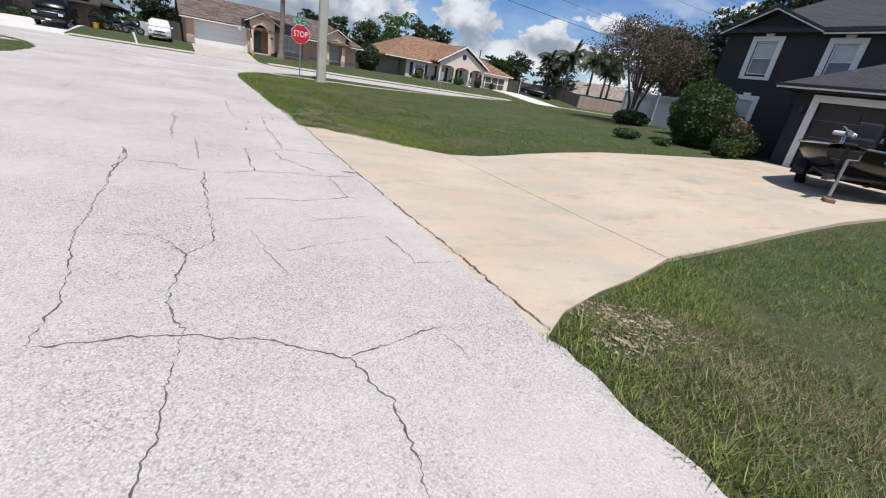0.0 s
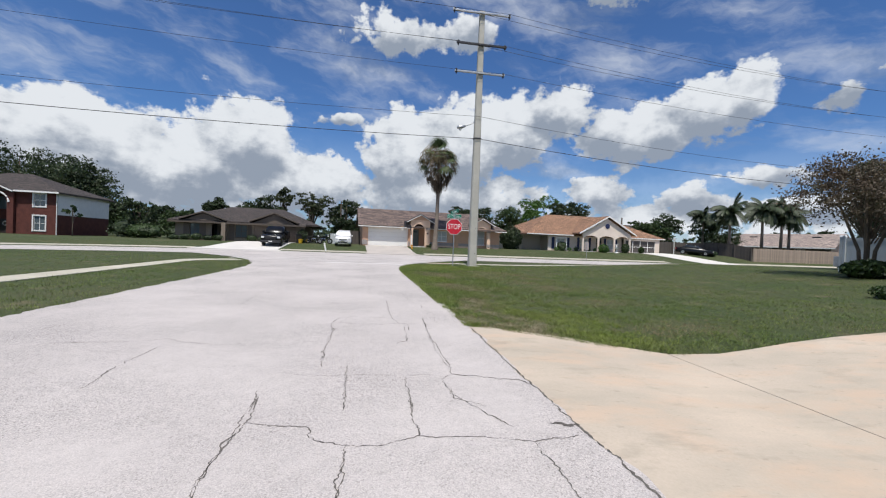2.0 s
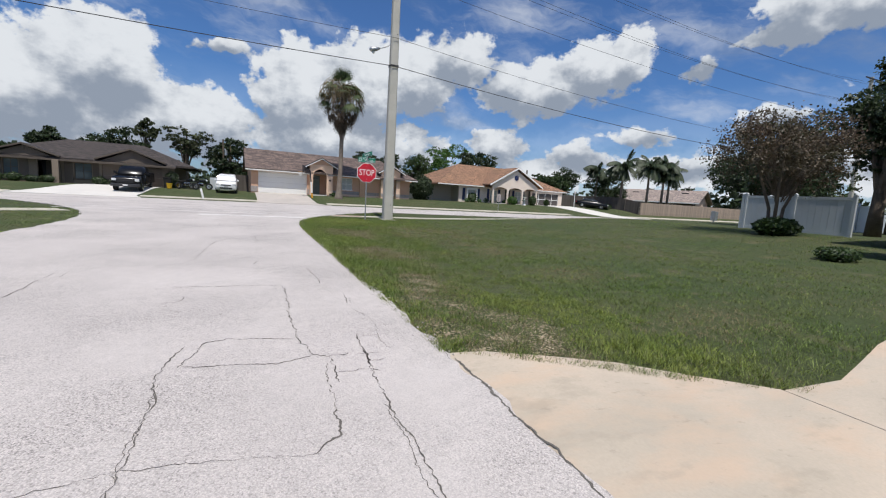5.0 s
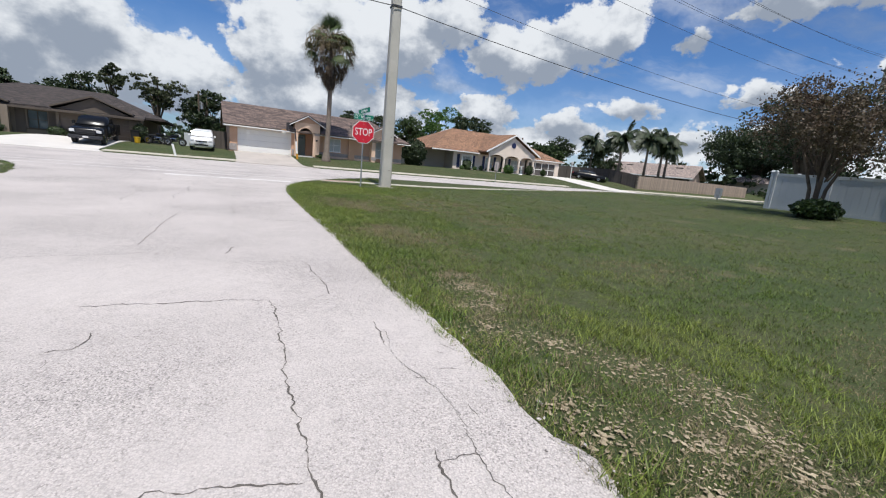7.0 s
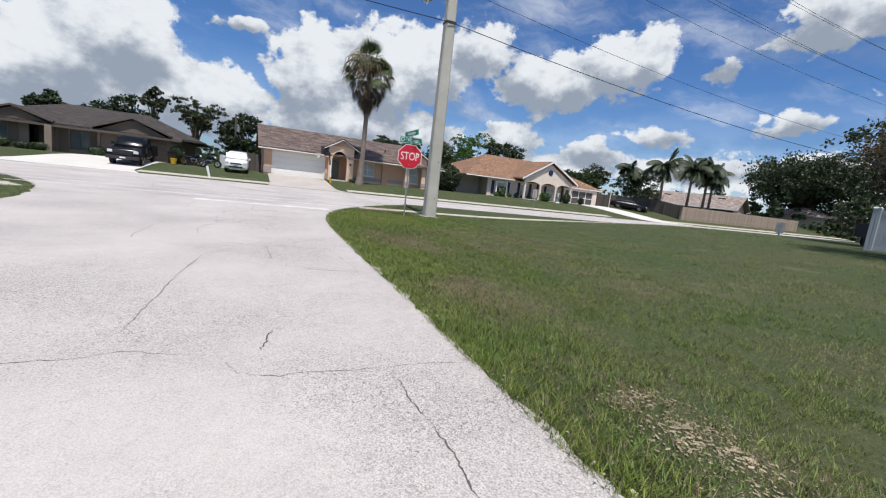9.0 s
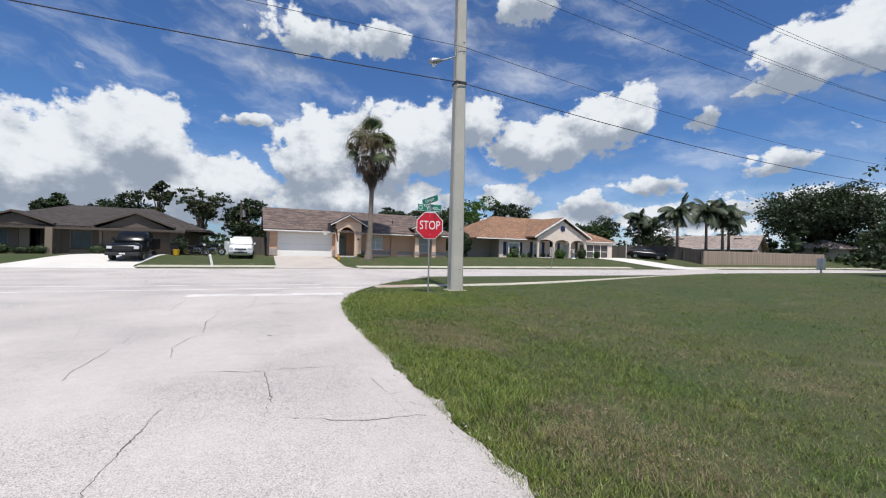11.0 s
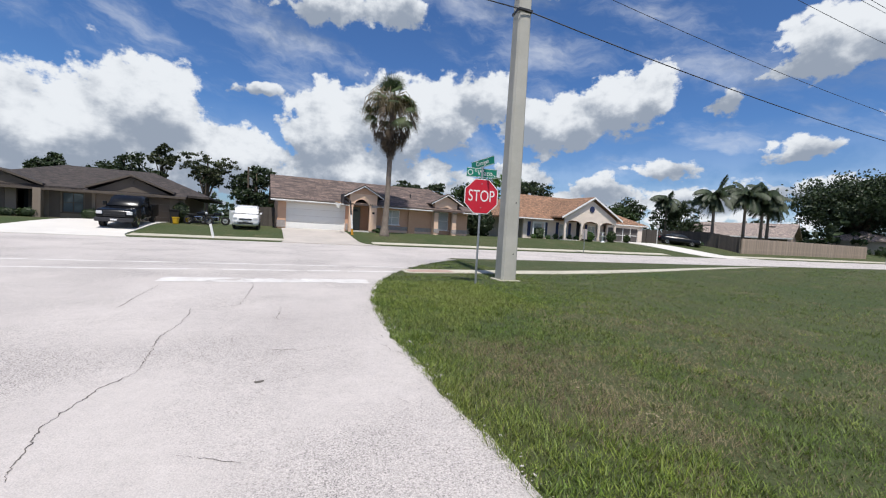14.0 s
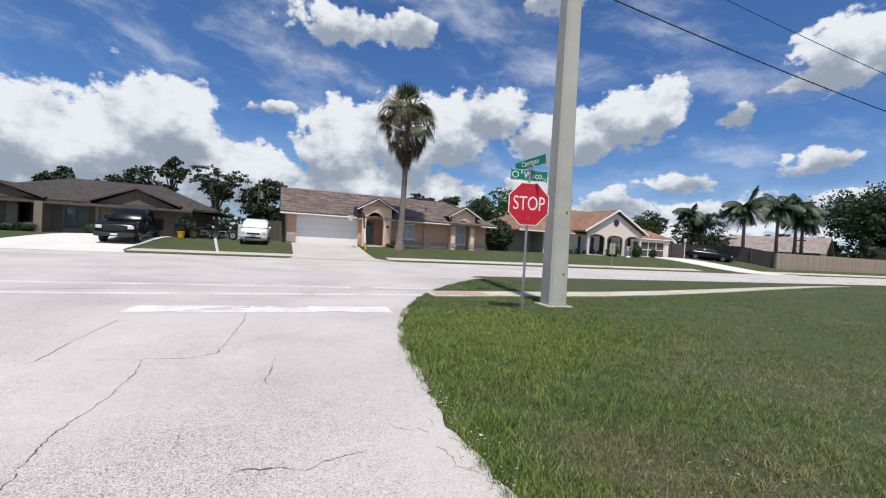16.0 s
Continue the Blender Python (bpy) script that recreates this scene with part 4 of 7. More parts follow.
def house_brown():
    h = thing("house", "single-storey beige and brown house with low grey-brown shingle roof", "house", pose(-10, 53.5, 0.55, 0, 0, 4), "houses across the street")
    # the front's wall and door colours carry the shade of the porch and eaves
    part("wall", wall(-3.3, 2.5, -0.5, 2.35, [(-3.1, 1.5, -0.5, 1.98)]), "beige", h, "beige garage front")
    panel_door(h, -3.1, 1.5, 0.0, 1.98, 0.12, "garagetan", 4, 8, "closed tan garage door")
    part("apron", box(-3.1, 1.5, 0, 0.18, -0.5, 0.0), "drive", h)
    part("wall", wall(-11.45, -3.3, -0.5, 2.2, [(-9.95, -8.95, 0.55, 1.95), (-7.7, -6.55, 0.0, 2.1), (-5.2, -3.95, 0.5, 1.95)], 0.6, 0.8), "beige", h, "beige front wall")
    window(h, -9.95, -8.95, 0.55, 1.95, 0.66, frame_mat="browntrim"), window(h, -5.2, -3.95, 0.5, 1.95, 0.66, frame_mat="browntrim")
    for a in (-10.6, -8.9, -5.9, -3.9):
        part("brown_panel", box(a, a + 0.6, 0.55, 0.597, -0.1, 2.1), "brownwall", h)
    # near-black sheet that paints the shade at the back of the recess
    part("entry_recess", box(-7.7, -6.55, 1.6, 1.7, 0, 2.1), "dark", h)
    part("front_door", box(-7.4, -6.6, 1.5, 1.58, 0.0, 2.0), "browntrim", h, "dark front door in a recess")
    part("porch_pillar", box(-6.5, -6.05, -0.3, 0.2, -0.4, 2.1, 0.02), "beige", h)
    shell(h, -11.45, 2.5, 0.8, 12, 2.2, "brownwall")
    part("wall", box(-3.3, -3.1, 0.2, 0.6, -0.5, 2.2), "brownwall", h), part("wall", box(2.3, 2.5, 0.2, 1.0, -0.5, 2.2), "brownwall", h)
    roof(h, "roof0", -12.0, 4.2, 0.0, 12.6, 2.3, 4.35, 5.0, 5.0, "low grey-brown hip roof")
    for u0, u1, v, rz in ((-10.9, -6.0, -0.15, 3.35), (-3.5, 1.9, -0.7, 3.55)):
        cross_gable(h, "roof0", u0, u1, v, 6.0, 2.45, rz)
        gable_fill(h, "brownwall", u0 + 0.35, u1 - 0.35, v + 0.25, v + 0.4, 2.25, rz - 0.18)
        rakes(h, "browntrim", u0, u1, v, 2.45, rz, 0.14)
        part("gable_vent", tube([((u0 + u1) / 2, v + 0.2, rz - 0.45), ((u0 + u1) / 2, v + 0.26, rz - 0.45)], 0.16, 10), "brownwall", h)
    for u0, u1, v in ((-12.0, -5.9, -0.2), (-5.9, -3.6, -0.2), (-3.6, 2.7, -0.9)):
        bm = bmesh.new()
        uvl = bm.loops.layers.uv.new("uv")
        slope((u0, v, 2.12), (u1, v, 2.12), (u1, v + 1.6, 2.5), (u0, v + 1.6, 2.5), 0.1, bm, uvl)
        bmesh.ops.recalc_face_normals(bm, faces=bm.faces[:])
        part("porch_roof", bm, "roof0", h)
        part("fascia", box(u0, u1, v - 0.03, v - 0.002, 1.99, 2.14), "browntrim", h)
    return h


def house_cream():
    h = thing("house", "single-storey cream stucco house with rust-brown hip roof and navy shutters", "house", pose(35, 56.3, 1.0, 0, 0, 4), "houses across the street")
    part("wall", wall(-10.7, -6.6, -0.5, 2.2, [(-9.5, -8.15, 0.3, 1.65)], 0.3, 0.5), "cream", h, "cream stucco front")
    window(h, -9.5, -8.15, 0.3, 1.65, 0.36, surround=0.16, pane_mat="blind")
    for a in (-10.15, -7.85):
        part("shutter", box(a, a + 0.4, 0.24, 0.297, 0.2, 1.8, 0.01), "navy", h, "navy blue louvred shutter")
    # porch with arches under the street gable
    part("porch_gable", prism([(-6.6, 2.45), (0.95, 2.45), (-2.85, 4.55)], -1.6, -1.4), "cream", h, "cream street gable")
    part("gable_vent", tube([(-2.85, -1.66, 3.55), (-2.85, -1.6, 3.55)], 0.36, 8), "navy", h, "round navy gable vent")
    for k, (a, b, c) in enumerate(((-6.6, -4.1, -5.35), (-4.1, -1.6, -2.85), (-1.6, 0.95, -0.3))):
        part("porch_arch", arch_wall(a, b, 1.75, 2.45, c, (b - a) / 2 - 0.16, 1.75, -1.6, -1.4, 0.42), "cream", h)
    for a in (-6.6, -4.25, -1.75, 0.7):
        part("porch_column", box(a, a + 0.26, -1.6, -1.4, -0.4, 1.75, 0.015), "cream", h)
    part("porch_floor", box(-6.6, 0.95, -1.6, 0.3, -0.5, 0.03), "drive", h)
    part("wall", wall(-6.6, 0.95, -0.5, 2.4, [(-5.75, -4.55, 0.35, 1.75), (-3.25, -2.35, 0.03, 2.1), (-1.5, -0.35, 0.45, 1.75)], 0.3, 0.5), "cream", h)
    window(h, -5.75, -4.55, 0.35, 1.75, 0.36, pane_mat="blind"), window(h, -1.5, -0.35, 0.45, 1.75, 0.36, pane_mat="blind")
    for a in (-6.25, -4.45, -2.0, -0.2):
        part("shutter", box(a, a + 0.36, 0.24, 0.297, 0.25, 1.9, 0.01), "navy", h, "navy blue louvred shutter")
    part("front_door", box(-3.22, -2.38, 0.38, 0.44, 0.05, 2.08), "dark", h, "dark front door")
    # garage with insect screen
    part("wall", wall(0.95, 6.9, -0.5, 2.2, [(1.2, 6.2, -0.5, 1.75)], -0.2, 0.0), "cream", h)
    part("apron", box(1.2, 6.2, -0.2, 0.0, -0.5, 0.0), "drive", h)
    s = part("screen_door", box(1.2, 6.2, -0.08, -0.06, 0.0, 1.75), "screen", h, "screened garage opening with white bars")
    for k in range(5):
        u = 1.2 + 1.25 * k
        part("screen_bar", box(max(1.2, u - 0.04), min(6.2, u + 0.04), -0.13, -0.085, 0, 1.75), "trim", s)
    part("screen_bar", box(1.24, 6.16, -0.125, -0.085, 0.85, 0.92), "trim", s), part("screen_bar", box(1.24, 6.16, -0.125, -0.085, 0.0, 0.07), "trim", s)
    # side walls turn from cream to darker tan, so their shade is in the colour
    shell(h, -10.7, 6.9, 0.3, 13, 2.2, "tan")
    part("wall", box(6.7, 6.9, 0.0, 0.6, -0.5, 2.2), "tan", h)
    roof(h, "roof2", -14.2, 7.7, -0.4, 13.6, 2.2, 5.4, 6.5, 6.0, "rust-brown shingle hip roof")
    part("wall", box(-13.6, -10.7, 2.5, 12.5, -0.5, 2.1), "tan", h, "side wall coloured tan for shade")
    cross_gable(h, "roof2", -7.25, 1.6, -1.9, 6.0, 2.5, 4.95)
    rakes(h, "trim", -7.25, 1.6, -1.9, 2.5, 4.95, 0.2)
    for a, b in ((-14.2, -7.2), (1.5, 7.7)):
        part("fascia", box(a, b, -0.43, -0.402, 2.06, 2.18), "trim", h)
    return h


house_peach(), house_brown(), house_cream()
# ---- the charcoal house beside the driveway ----


def house_charcoal():
    h = thing("house", "two-storey charcoal house with white window surrounds and grey shingle roof", "house", pose(20.5, 12.35, 0.32, 0, 0, -90))
    part("wall", wall(0.15, 14.5, -0.5, 4.75, [(1.4, 2.2, 3.15, 4.38), (4.05, 4.8, 3.15, 4.32), (6.5, 7.3, 3.5, 4.32), (11.0, 11.9, 3.15, 4.32), (1.5, 2.15, 0.9, 2.15)]), "darkwall", h, "charcoal siding front")
    for u0, u1, z0, z1 in ((1.4, 2.2, 3.15, 4.38), (4.05, 4.8, 3.15, 4.32), (6.5, 7.3, 3.5, 4.32), (11.0, 11.9, 3.15, 4.32), (1.5, 2.15, 0.9, 2.15)):
        w = window(h, u0, u1, z0, z1, 0.06, mid_v=False, surround=0.19, sill=False)
        part("blind", box(u0 + 0.06, u1 - 0.06, 0.083, 0.088, (z0 + z1) / 2 + 0.03, z1 - 0.06), "blind", w)
        part("keystone", prism([((u0 + u1) / 2 - 0.12, z1 + 0.19), ((u0 + u1) / 2 + 0.12, z1 + 0.19), ((u0 + u1) / 2 + 0.16, z1 + 0.29), ((u0 + u1) / 2 - 0.16, z1 + 0.29)], -0.045, 0.0), "trim", w)
    shell(h, 0.15, 14.5, 0.0, 11.0, 4.75, "darkwall")
    roof(h, "roofb", 0.0, 15.0, -0.3, 11.4, 4.82, 8.2, 5.0, 5.0, "charcoal shingle hip roof")
    cross_gable(h, "roofb", -0.05, 3.75, -0.32, 5.0, 4.76, 5.62)
    gable_fill(h, "darkwall", 0.2, 3.55, 0.0, 0.2, 4.75, 5.4)
    rakes(h, "darksteel", -0.05, 3.75, -0.32, 4.76, 5.62, 0.1)
    rakes(h, "trim", -0.05, 3.75, -0.3, 4.655, 5.515, 0.05)
    for u in (5.0, 7.0):
        part("roof_vent", tube([(u, 2.2, 6.2), (u, 2.2, 6.6)], 0.09, 8), "darksteel", h)
    for a, b, v, z in ((3.7, 15.0, -0.3, 4.64), ):
        part("gutter", box(a, b, v - 0.1, v - 0.002, z, z + 0.09, 0.02), "darksteel", h, "dark gutter along the eave")
        part("fascia", box(a, b, v - 0.06, v - 0.002, z - 0.055, z - 0.003), "trim", h, "thin white board under the gutter")
    # garage in front
    part("garage_front", wall(4.3, 11.0, -0.5, 2.75, [(5.0, 10.2, -0.5, 2.25)], -1.5, -1.3), "darkwall", h)
    for a, b, c, d in ((4.78, 5.0, 0.0, 2.47), (10.2, 10.42, 0.0, 2.47), (5.0, 10.2, 2.25, 2.47)):
        part("door_trim", box(a, b, -1.56, -1.502, c, d), "trim", h, "white garage door trim")
    panel_door(h, 5.0, 10.2, 0.0, 2.25, -1.4, "garagedark", 4, 8, "closed dark brown garage door")
    part("apron", box(5.0, 10.2, -1.5, -1.3, -0.5, 0.0), "concrete", h)
    part("garage_side", box(4.3, 4.5, -1.3, 0.0, -0.5, 2.75), "darkwall", h), part("garage_side", box(10.8, 11.0, -1.3, 0.0, -0.5, 2.75), "darkwall", h)
    part("wall_lamp", box(4.55, 4.67, -1.6, -1.5, 1.85, 2.1, 0.02), "darksteel", h, "small dark wall lantern")
    bm = bmesh.new()
    uvl = bm.loops.layers.uv.new("uv")
    slope((3.75, -2.0, 2.72), (11.5, -2.0, 2.72), (8.4, 0.0, 4.1), (7.0, 0.0, 4.1), 0.14, bm, uvl)
    tri_slope((3.75, 0.0, 2.72), (3.75, -2.0, 2.72), (7.0, 0.0, 4.1), 0.14, bm, uvl), tri_slope((11.5, -2.0, 2.72), (11.5, 0.0, 2.72), (8.4, 0.0, 4.1), 0.14, bm, uvl)
    bmesh.ops.recalc_face_normals(bm, faces=bm.faces[:])
    part("garage_roof", bm, "roofb", h, "low charcoal hip roof over the garage")
    part("gutter", box(3.75, 11.5, -2.1, -2.002, 2.64, 2.74, 0.02), "darksteel", h)
    part("fascia", box(3.75, 11.5, -2.06, -2.002, 2.58, 2.637), "trim", h, "thin white board under the gutter")
    part("soffit", box(3.8, 11.45, -1.98, -1.51, 2.54, 2.57), "darkwall", h)
    return h


house_charcoal()


def wheel(parent, x, y, z, r, w, name="wheel"):
    wh = part(name, tube([(x - w / 2, y, z), (x - w / 2 + 0.02, y, z), (x + w / 2 - 0.02, y, z), (x + w / 2, y, z)], [r - 0.05, r, r, r - 0.05], 20), "tyre", parent)
    part("rim", tube([(x - w / 2 - 0.012, y, z), (x + w / 2 + 0.012, y, z)], r * 0.62, 14), "chrome", wh)
    part("hub", tube([(x - w / 2 - 0.03, y, z), (x + w / 2 + 0.03, y, z)], r * 0.16, 8), "darksteel", wh)
    return wh


def loft(sections, closed=True, bm=None):
    """Skin through outlines of the same length."""
    bm = bm or bmesh.new()
    rings = [[bm.verts.new(p) for p in s] for s in sections]
    n = len(rings[0])
    for a, b in zip(rings, rings[1:]):
        for i in range(n if closed else n - 1):
            bm.faces.new((a[i], a[(i + 1) % n], b[(i + 1) % n], b[i]))
    if closed:
        bm.faces.new(rings[0][::-1]), bm.faces.new(rings[-1])
    bmesh.ops.recalc_face_normals(bm, faces=bm.faces[:])
    return bm


def boat_trailer():
    z0 = 0.21
    t = thing("boat_trailer", "black boat trailer with tongue jack parked on the driveway", "trailer", pose(14.7, 4.25, z0, 0, 0, 8))
    for y in (-0.7, 0.7):
        part("side_rail", tube([(2.0, y, 0.5), (-0.8, y, 0.5), (-2.4, y * 0.08, 0.47)], 0.05, 6), "darksteel", t)
        part("fender", loft([[(0.75 * c + 0.0, y * 1.43 + dy, 0.28 + 0.44 * s) for c, s in ((math.cos(math.pi * k / 8), math.sin(math.pi * k / 8)) for k in range(9))] for dy in (-0.13, 0.13)], False), "darksteel", t, "dark mudguard with white edge")
    for y in (-1.0, 1.0):
        wh = part("wheel", tube([(0, y - 0.1, 0.31), (0, y - 0.08, 0.31), (0, y + 0.08, 0.31), (0, y + 0.1, 0.31)], [0.26, 0.31, 0.31, 0.26], 18), "tyre", t)
        part("rim", tube([(0, y - 0.115, 0.31), (0, y + 0.115, 0.31)], 0.19, 12), "chrome", wh)
    part("axle", tube([(0, -1.0, 0.31), (0, 1.0, 0.31)], 0.04, 6), "darksteel", t)
    part("tongue", box(-3.0, -1.4, -0.05, 0.05, 0.4, 0.5, 0.01), "darksteel", t)
    j = part("tongue_jack", tube([(-2.65, -0.16, 0.08), (-2.65, -0.16, 0.85)], 0.03, 8), "steel", t)
    part("jack_handle", tube([(-2.65, -0.16, 0.85), (-2.65, -0.32, 0.87), (-2.65, -0.32, 0.97)], 0.012, 6), "steel", j)
    part("winch_post", tube([(-2.15, 0, 0.45), (-2.2, 0, 1.1)], 0.045, 6), "darksteel", t), part("bow_roller", tube([(-2.12, -0.1, 1.12), (-2.12, 0.1, 1.12)], 0.06, 8), "tyre", t)
    part("number_strip", box(-1.2, -0.5, -0.762, -0.752, 0.46, 0.53), "white", t)
    single("timber_block", box(-0.24, 0.24, -0.09, 0.09, 0, 0.1, 0.008), "wood", "weathered timber block under the trailer jack", "timber block", pose(12.1, 3.7, 0.145, 0, 0, 25))
    b = thing("boat", "glossy black fishing boat with outboard motor on its trailer", "boat", pose(14.7, 4.25, z0 + 0.42, 0, 0, 8))
    secs, deck = [], []
    for i in range(13):
        f = i / 12
        x = -2.3 + 4.6 * f
        w = 1.2 * min(1.0, (f * 3.0 + 0.1)) ** 0.6
        top = 0.68 - 0.12 * f
        keel = 0.22 * max(0, 1 - f * 2.6) ** 1.5
        secs.append([(x, -w, top), (x, -w * 0.96, top - 0.18), (x, -w * 0.72, keel + 0.14), (x, 0, keel), (x, w * 0.72, keel + 0.14), (x, w * 0.96, top - 0.18), (x, w, top)])
        deck.append([(x, -w * 0.98, top), (x, -w * 0.5, top + 0.03), (x, 0, top + 0.04), (x, w * 0.5, top + 0.03), (x, w * 0.98, top)])
    hull = part("hull", loft(secs, False), "boat", b, "glossy black hull", True)
    part("deck", loft(deck, False), "garagedark", b, "", True)
    for s in (-1, 1):
        part("rub_rail", tube([(q[0][0], s * abs(q[0][1]) * 1.01, q[0][2]) for q in secs], 0.025, 6), "chrome", hull)
    part("white_stripe", tube([(q[1][0], q[1][1] * 1.0, q[1][2]) for q in secs[1:8]], 0.018, 5), "white", hull)
    part("console", box(0.1, 0.7, -0.75, -0.15, 0.68, 1.05, 0.06), "boat", b)
    part("windscreen", prism([(0.05, 1.0), (0.08, 1.0), (0.3, 1.22), (0.27, 1.22)], -0.7, -0.2), "carglass", b)
    for y in (-0.75, 0.55):
        part("grab_rail", tube([(0.0, y, 0.62), (0.1, y, 1.05), (0.25, y + 0.15, 1.15), (0.5, y + 0.2, 1.15), (0.65, y + 0.2, 0.62)], 0.022, 6), "chrome", b)
    part("pedestal_seat", box(-0.9, -0.5, 0.25, 0.65, 0.9, 1.0, 0.04), "white", b, "pale bow seat on a post"), part("seat_post", tube([(-0.7, 0.45, 0.6), (-0.7, 0.45, 0.92)], 0.03, 6), "chrome", b)
    for y in (-0.45, 0.4):
        part("seat", box(0.9, 1.4, y - 0.25, y + 0.25, 0.66, 0.95, 0.06), "darksteel", b)
        part("seat_back", box(1.32, 1.45, y - 0.25, y + 0.25, 0.9, 1.35, 0.05), "darksteel", b)
    mo = part("outboard_motor", loft([[(2.2 + r * math.cos(a) * 0.3, r * math.sin(a) * 0.22, z) for a in [k * math.pi / 5 for k in range(10)]] for z, r in ((0.55, 0.6), (0.75, 1.0), (1.2, 1.05), (1.42, 0.8), (1.48, 0.4))]), "boat", b, "black outboard motor cowl", True)
    part("leg", box(2.15, 2.4, -0.07, 0.07, -0.3, 0.56, 0.03), "darksteel", mo)
    part("steering_wheel", tube([(0.62 + 0.05 * math.sin(a), -0.45 + 0.17 * math.cos(a), 1.1 + 0.16 * math.sin(a)) for a in [k * math.pi / 6 for k in range(13)]], 0.015, 5), "chrome", b)
    part("trolling_motor", tube([(-2.1, 0.1, 0.95), (-1.6, 0.25, 1.0), (-0.9, 0.35, 0.98)], [0.05, 0.03, 0.07], 8), "steel", b, "silver bow motor lying on the deck")
    for x, y in ((-1.2, -0.3), (-1.0, 0.2), (-0.5, -0.35)):
        part("cleat", tube([(x - 0.1, y, 0.86), (x, y, 0.95), (x + 0.1, y, 0.86)], 0.015, 5), "chrome", b)


boat_trailer()


def wheelie_bin(x, y, turn, material, label):
    b = thing("wheelie_bin", label, "waste bin", pose(x, y, land(x, y), 0, 0, turn), "bins")
    part("body", loft([[(sx * w, sy * w * 1.1, z) for sx, sy in ((-1, -1), (1, -1), (1, 1), (-1, 1))] for z, w in ((0.02, 0.24), (0.95, 0.31))]), material, b)
    part("lid", box(-0.34, 0.34, -0.38, 0.38, 0.95, 1.02, 0.02), material, b)
    for s in (-0.26, 0.26):
        part("wheel", tube([(s - 0.03, 0.27, 0.1), (s + 0.03, 0.27, 0.1)], 0.1, 10), "tyre", b)


M["bin_green"] = mat("green_bin_plastic", (0.02, 0.13, 0.075), 0.5, 0.1, 3, 30, 0)
wheelie_bin(18.2, 3.0, -90, "bin_green", "green wheelie bin beside the charcoal garage")

# ---- fences ----


def board_fence(a, b, h, material, label, board=0.14, group="fences"):
    a, b = Vector((*a, 0)), Vector((*b, 0))
    d = b - a
    n = max(2, int(d.length / (board + 0.006)))
    f = thing("fence", label, "fence", pose(a.x, a.y, 0, 0, 0, math.degrees(math.atan2(d.y, d.x))), group)
    step = d.length / n
    me = bpy.data.meshes.new("board")
    bm = prism([(0.0, -0.15), (step - 0.006, -0.15), (step - 0.006, h - 0.03), (step - 0.03, h), (0.03, h), (0.0, h - 0.03)], -0.012, 0.012)
    bm.to_mesh(me), bm.free()
    me.materials.append(M[material])
    for i in range(n):
        q = a + d * ((i + 0.5) / n)
        ob = new("board", me)
        ob.parent = f
        ob.location = (i * step, 0, land(q.x, q.y) + 0.03 * random.uniform(-1, 1))
    for i in range(0, int(d.length / 2.4) + 1):
        q = a + d * min(1.0, i * 2.4 / d.length)
        z = land(q.x, q.y)
        part("post", box(i * 2.4 - 0.05, i * 2.4 + 0.05, 0.014, 0.11, z - 0.2, z + h - 0.05), material, f)
    return f


board_fence((52.4, 51.3), (83.0, 53.4), 1.85, "fence", "weathered grey-brown board fence along the pavement")
# the runs turned from the sun get their shade from the darker board colour
board_fence((52.3, 51.5), (50.6, 61.6), 1.85, "fenceshade", "board fence coloured dark for shade beside the neighbour's drive")
board_fence((50.5, 61.7), (43.6, 62.3), 1.85, "fenceshade", "board fence coloured dark for shade behind the parked car")
board_fence((-3.0, 58.4), (-1.0, 58.6), 1.8, "fenceshade", "dark board gate fence beside the peach house")


def vinyl_fence(a, b):
    a, b = Vector((*a, 0)), Vector((*b, 0))
    d = b - a
    n = max(1, round(d.length / 2.44))
    f = thing("fence", "tall pale vinyl privacy fence at the lawn's edge", "fence", pose(a.x, a.y, 0, 0, 0, math.degrees(math.atan2(d.y, d.x))), "vinyl fence")
    s = d.length / n
    for i in range(n + 1):
        q = a + d * (i / n)
        z = land(q.x, q.y)
        p = part("post", box(i * s - 0.065, i * s + 0.065, -0.065, 0.065, z - 0.2, z + 1.87, 0.008), "vinyl", f)
        part("post_cap", prism([(i * s - 0.08, z + 1.87), (i * s + 0.08, z + 1.87), (i * s, z + 1.95)], -0.08, 0.08), "vinyl", p)
        if i < n:
            part("rail", box(i * s + 0.067, (i + 1) * s - 0.067, -0.03, 0.03, z + 1.66, z + 1.8), "vinyl", f)
            part("rail", box(i * s + 0.067, (i + 1) * s - 0.067, -0.03, 0.03, z + 0.02, z + 0.16), "vinyl", f)
            for k in range(8):
                w = (s - 0.134) / 8
                part("slat", box(i * s + 0.067 + k * w + 0.004, i * s + 0.067 + (k + 1) * w - 0.004, -0.014, 0.014, z + 0.162, z + 1.658), "vinyl", f)


vinyl_fence((25.1, 20.35), (42.2, 20.35)), vinyl_fence((25.1, 20.2), (25.1, 15.6))

# ---- far right: the low tan-roofed house and what lies beyond ----


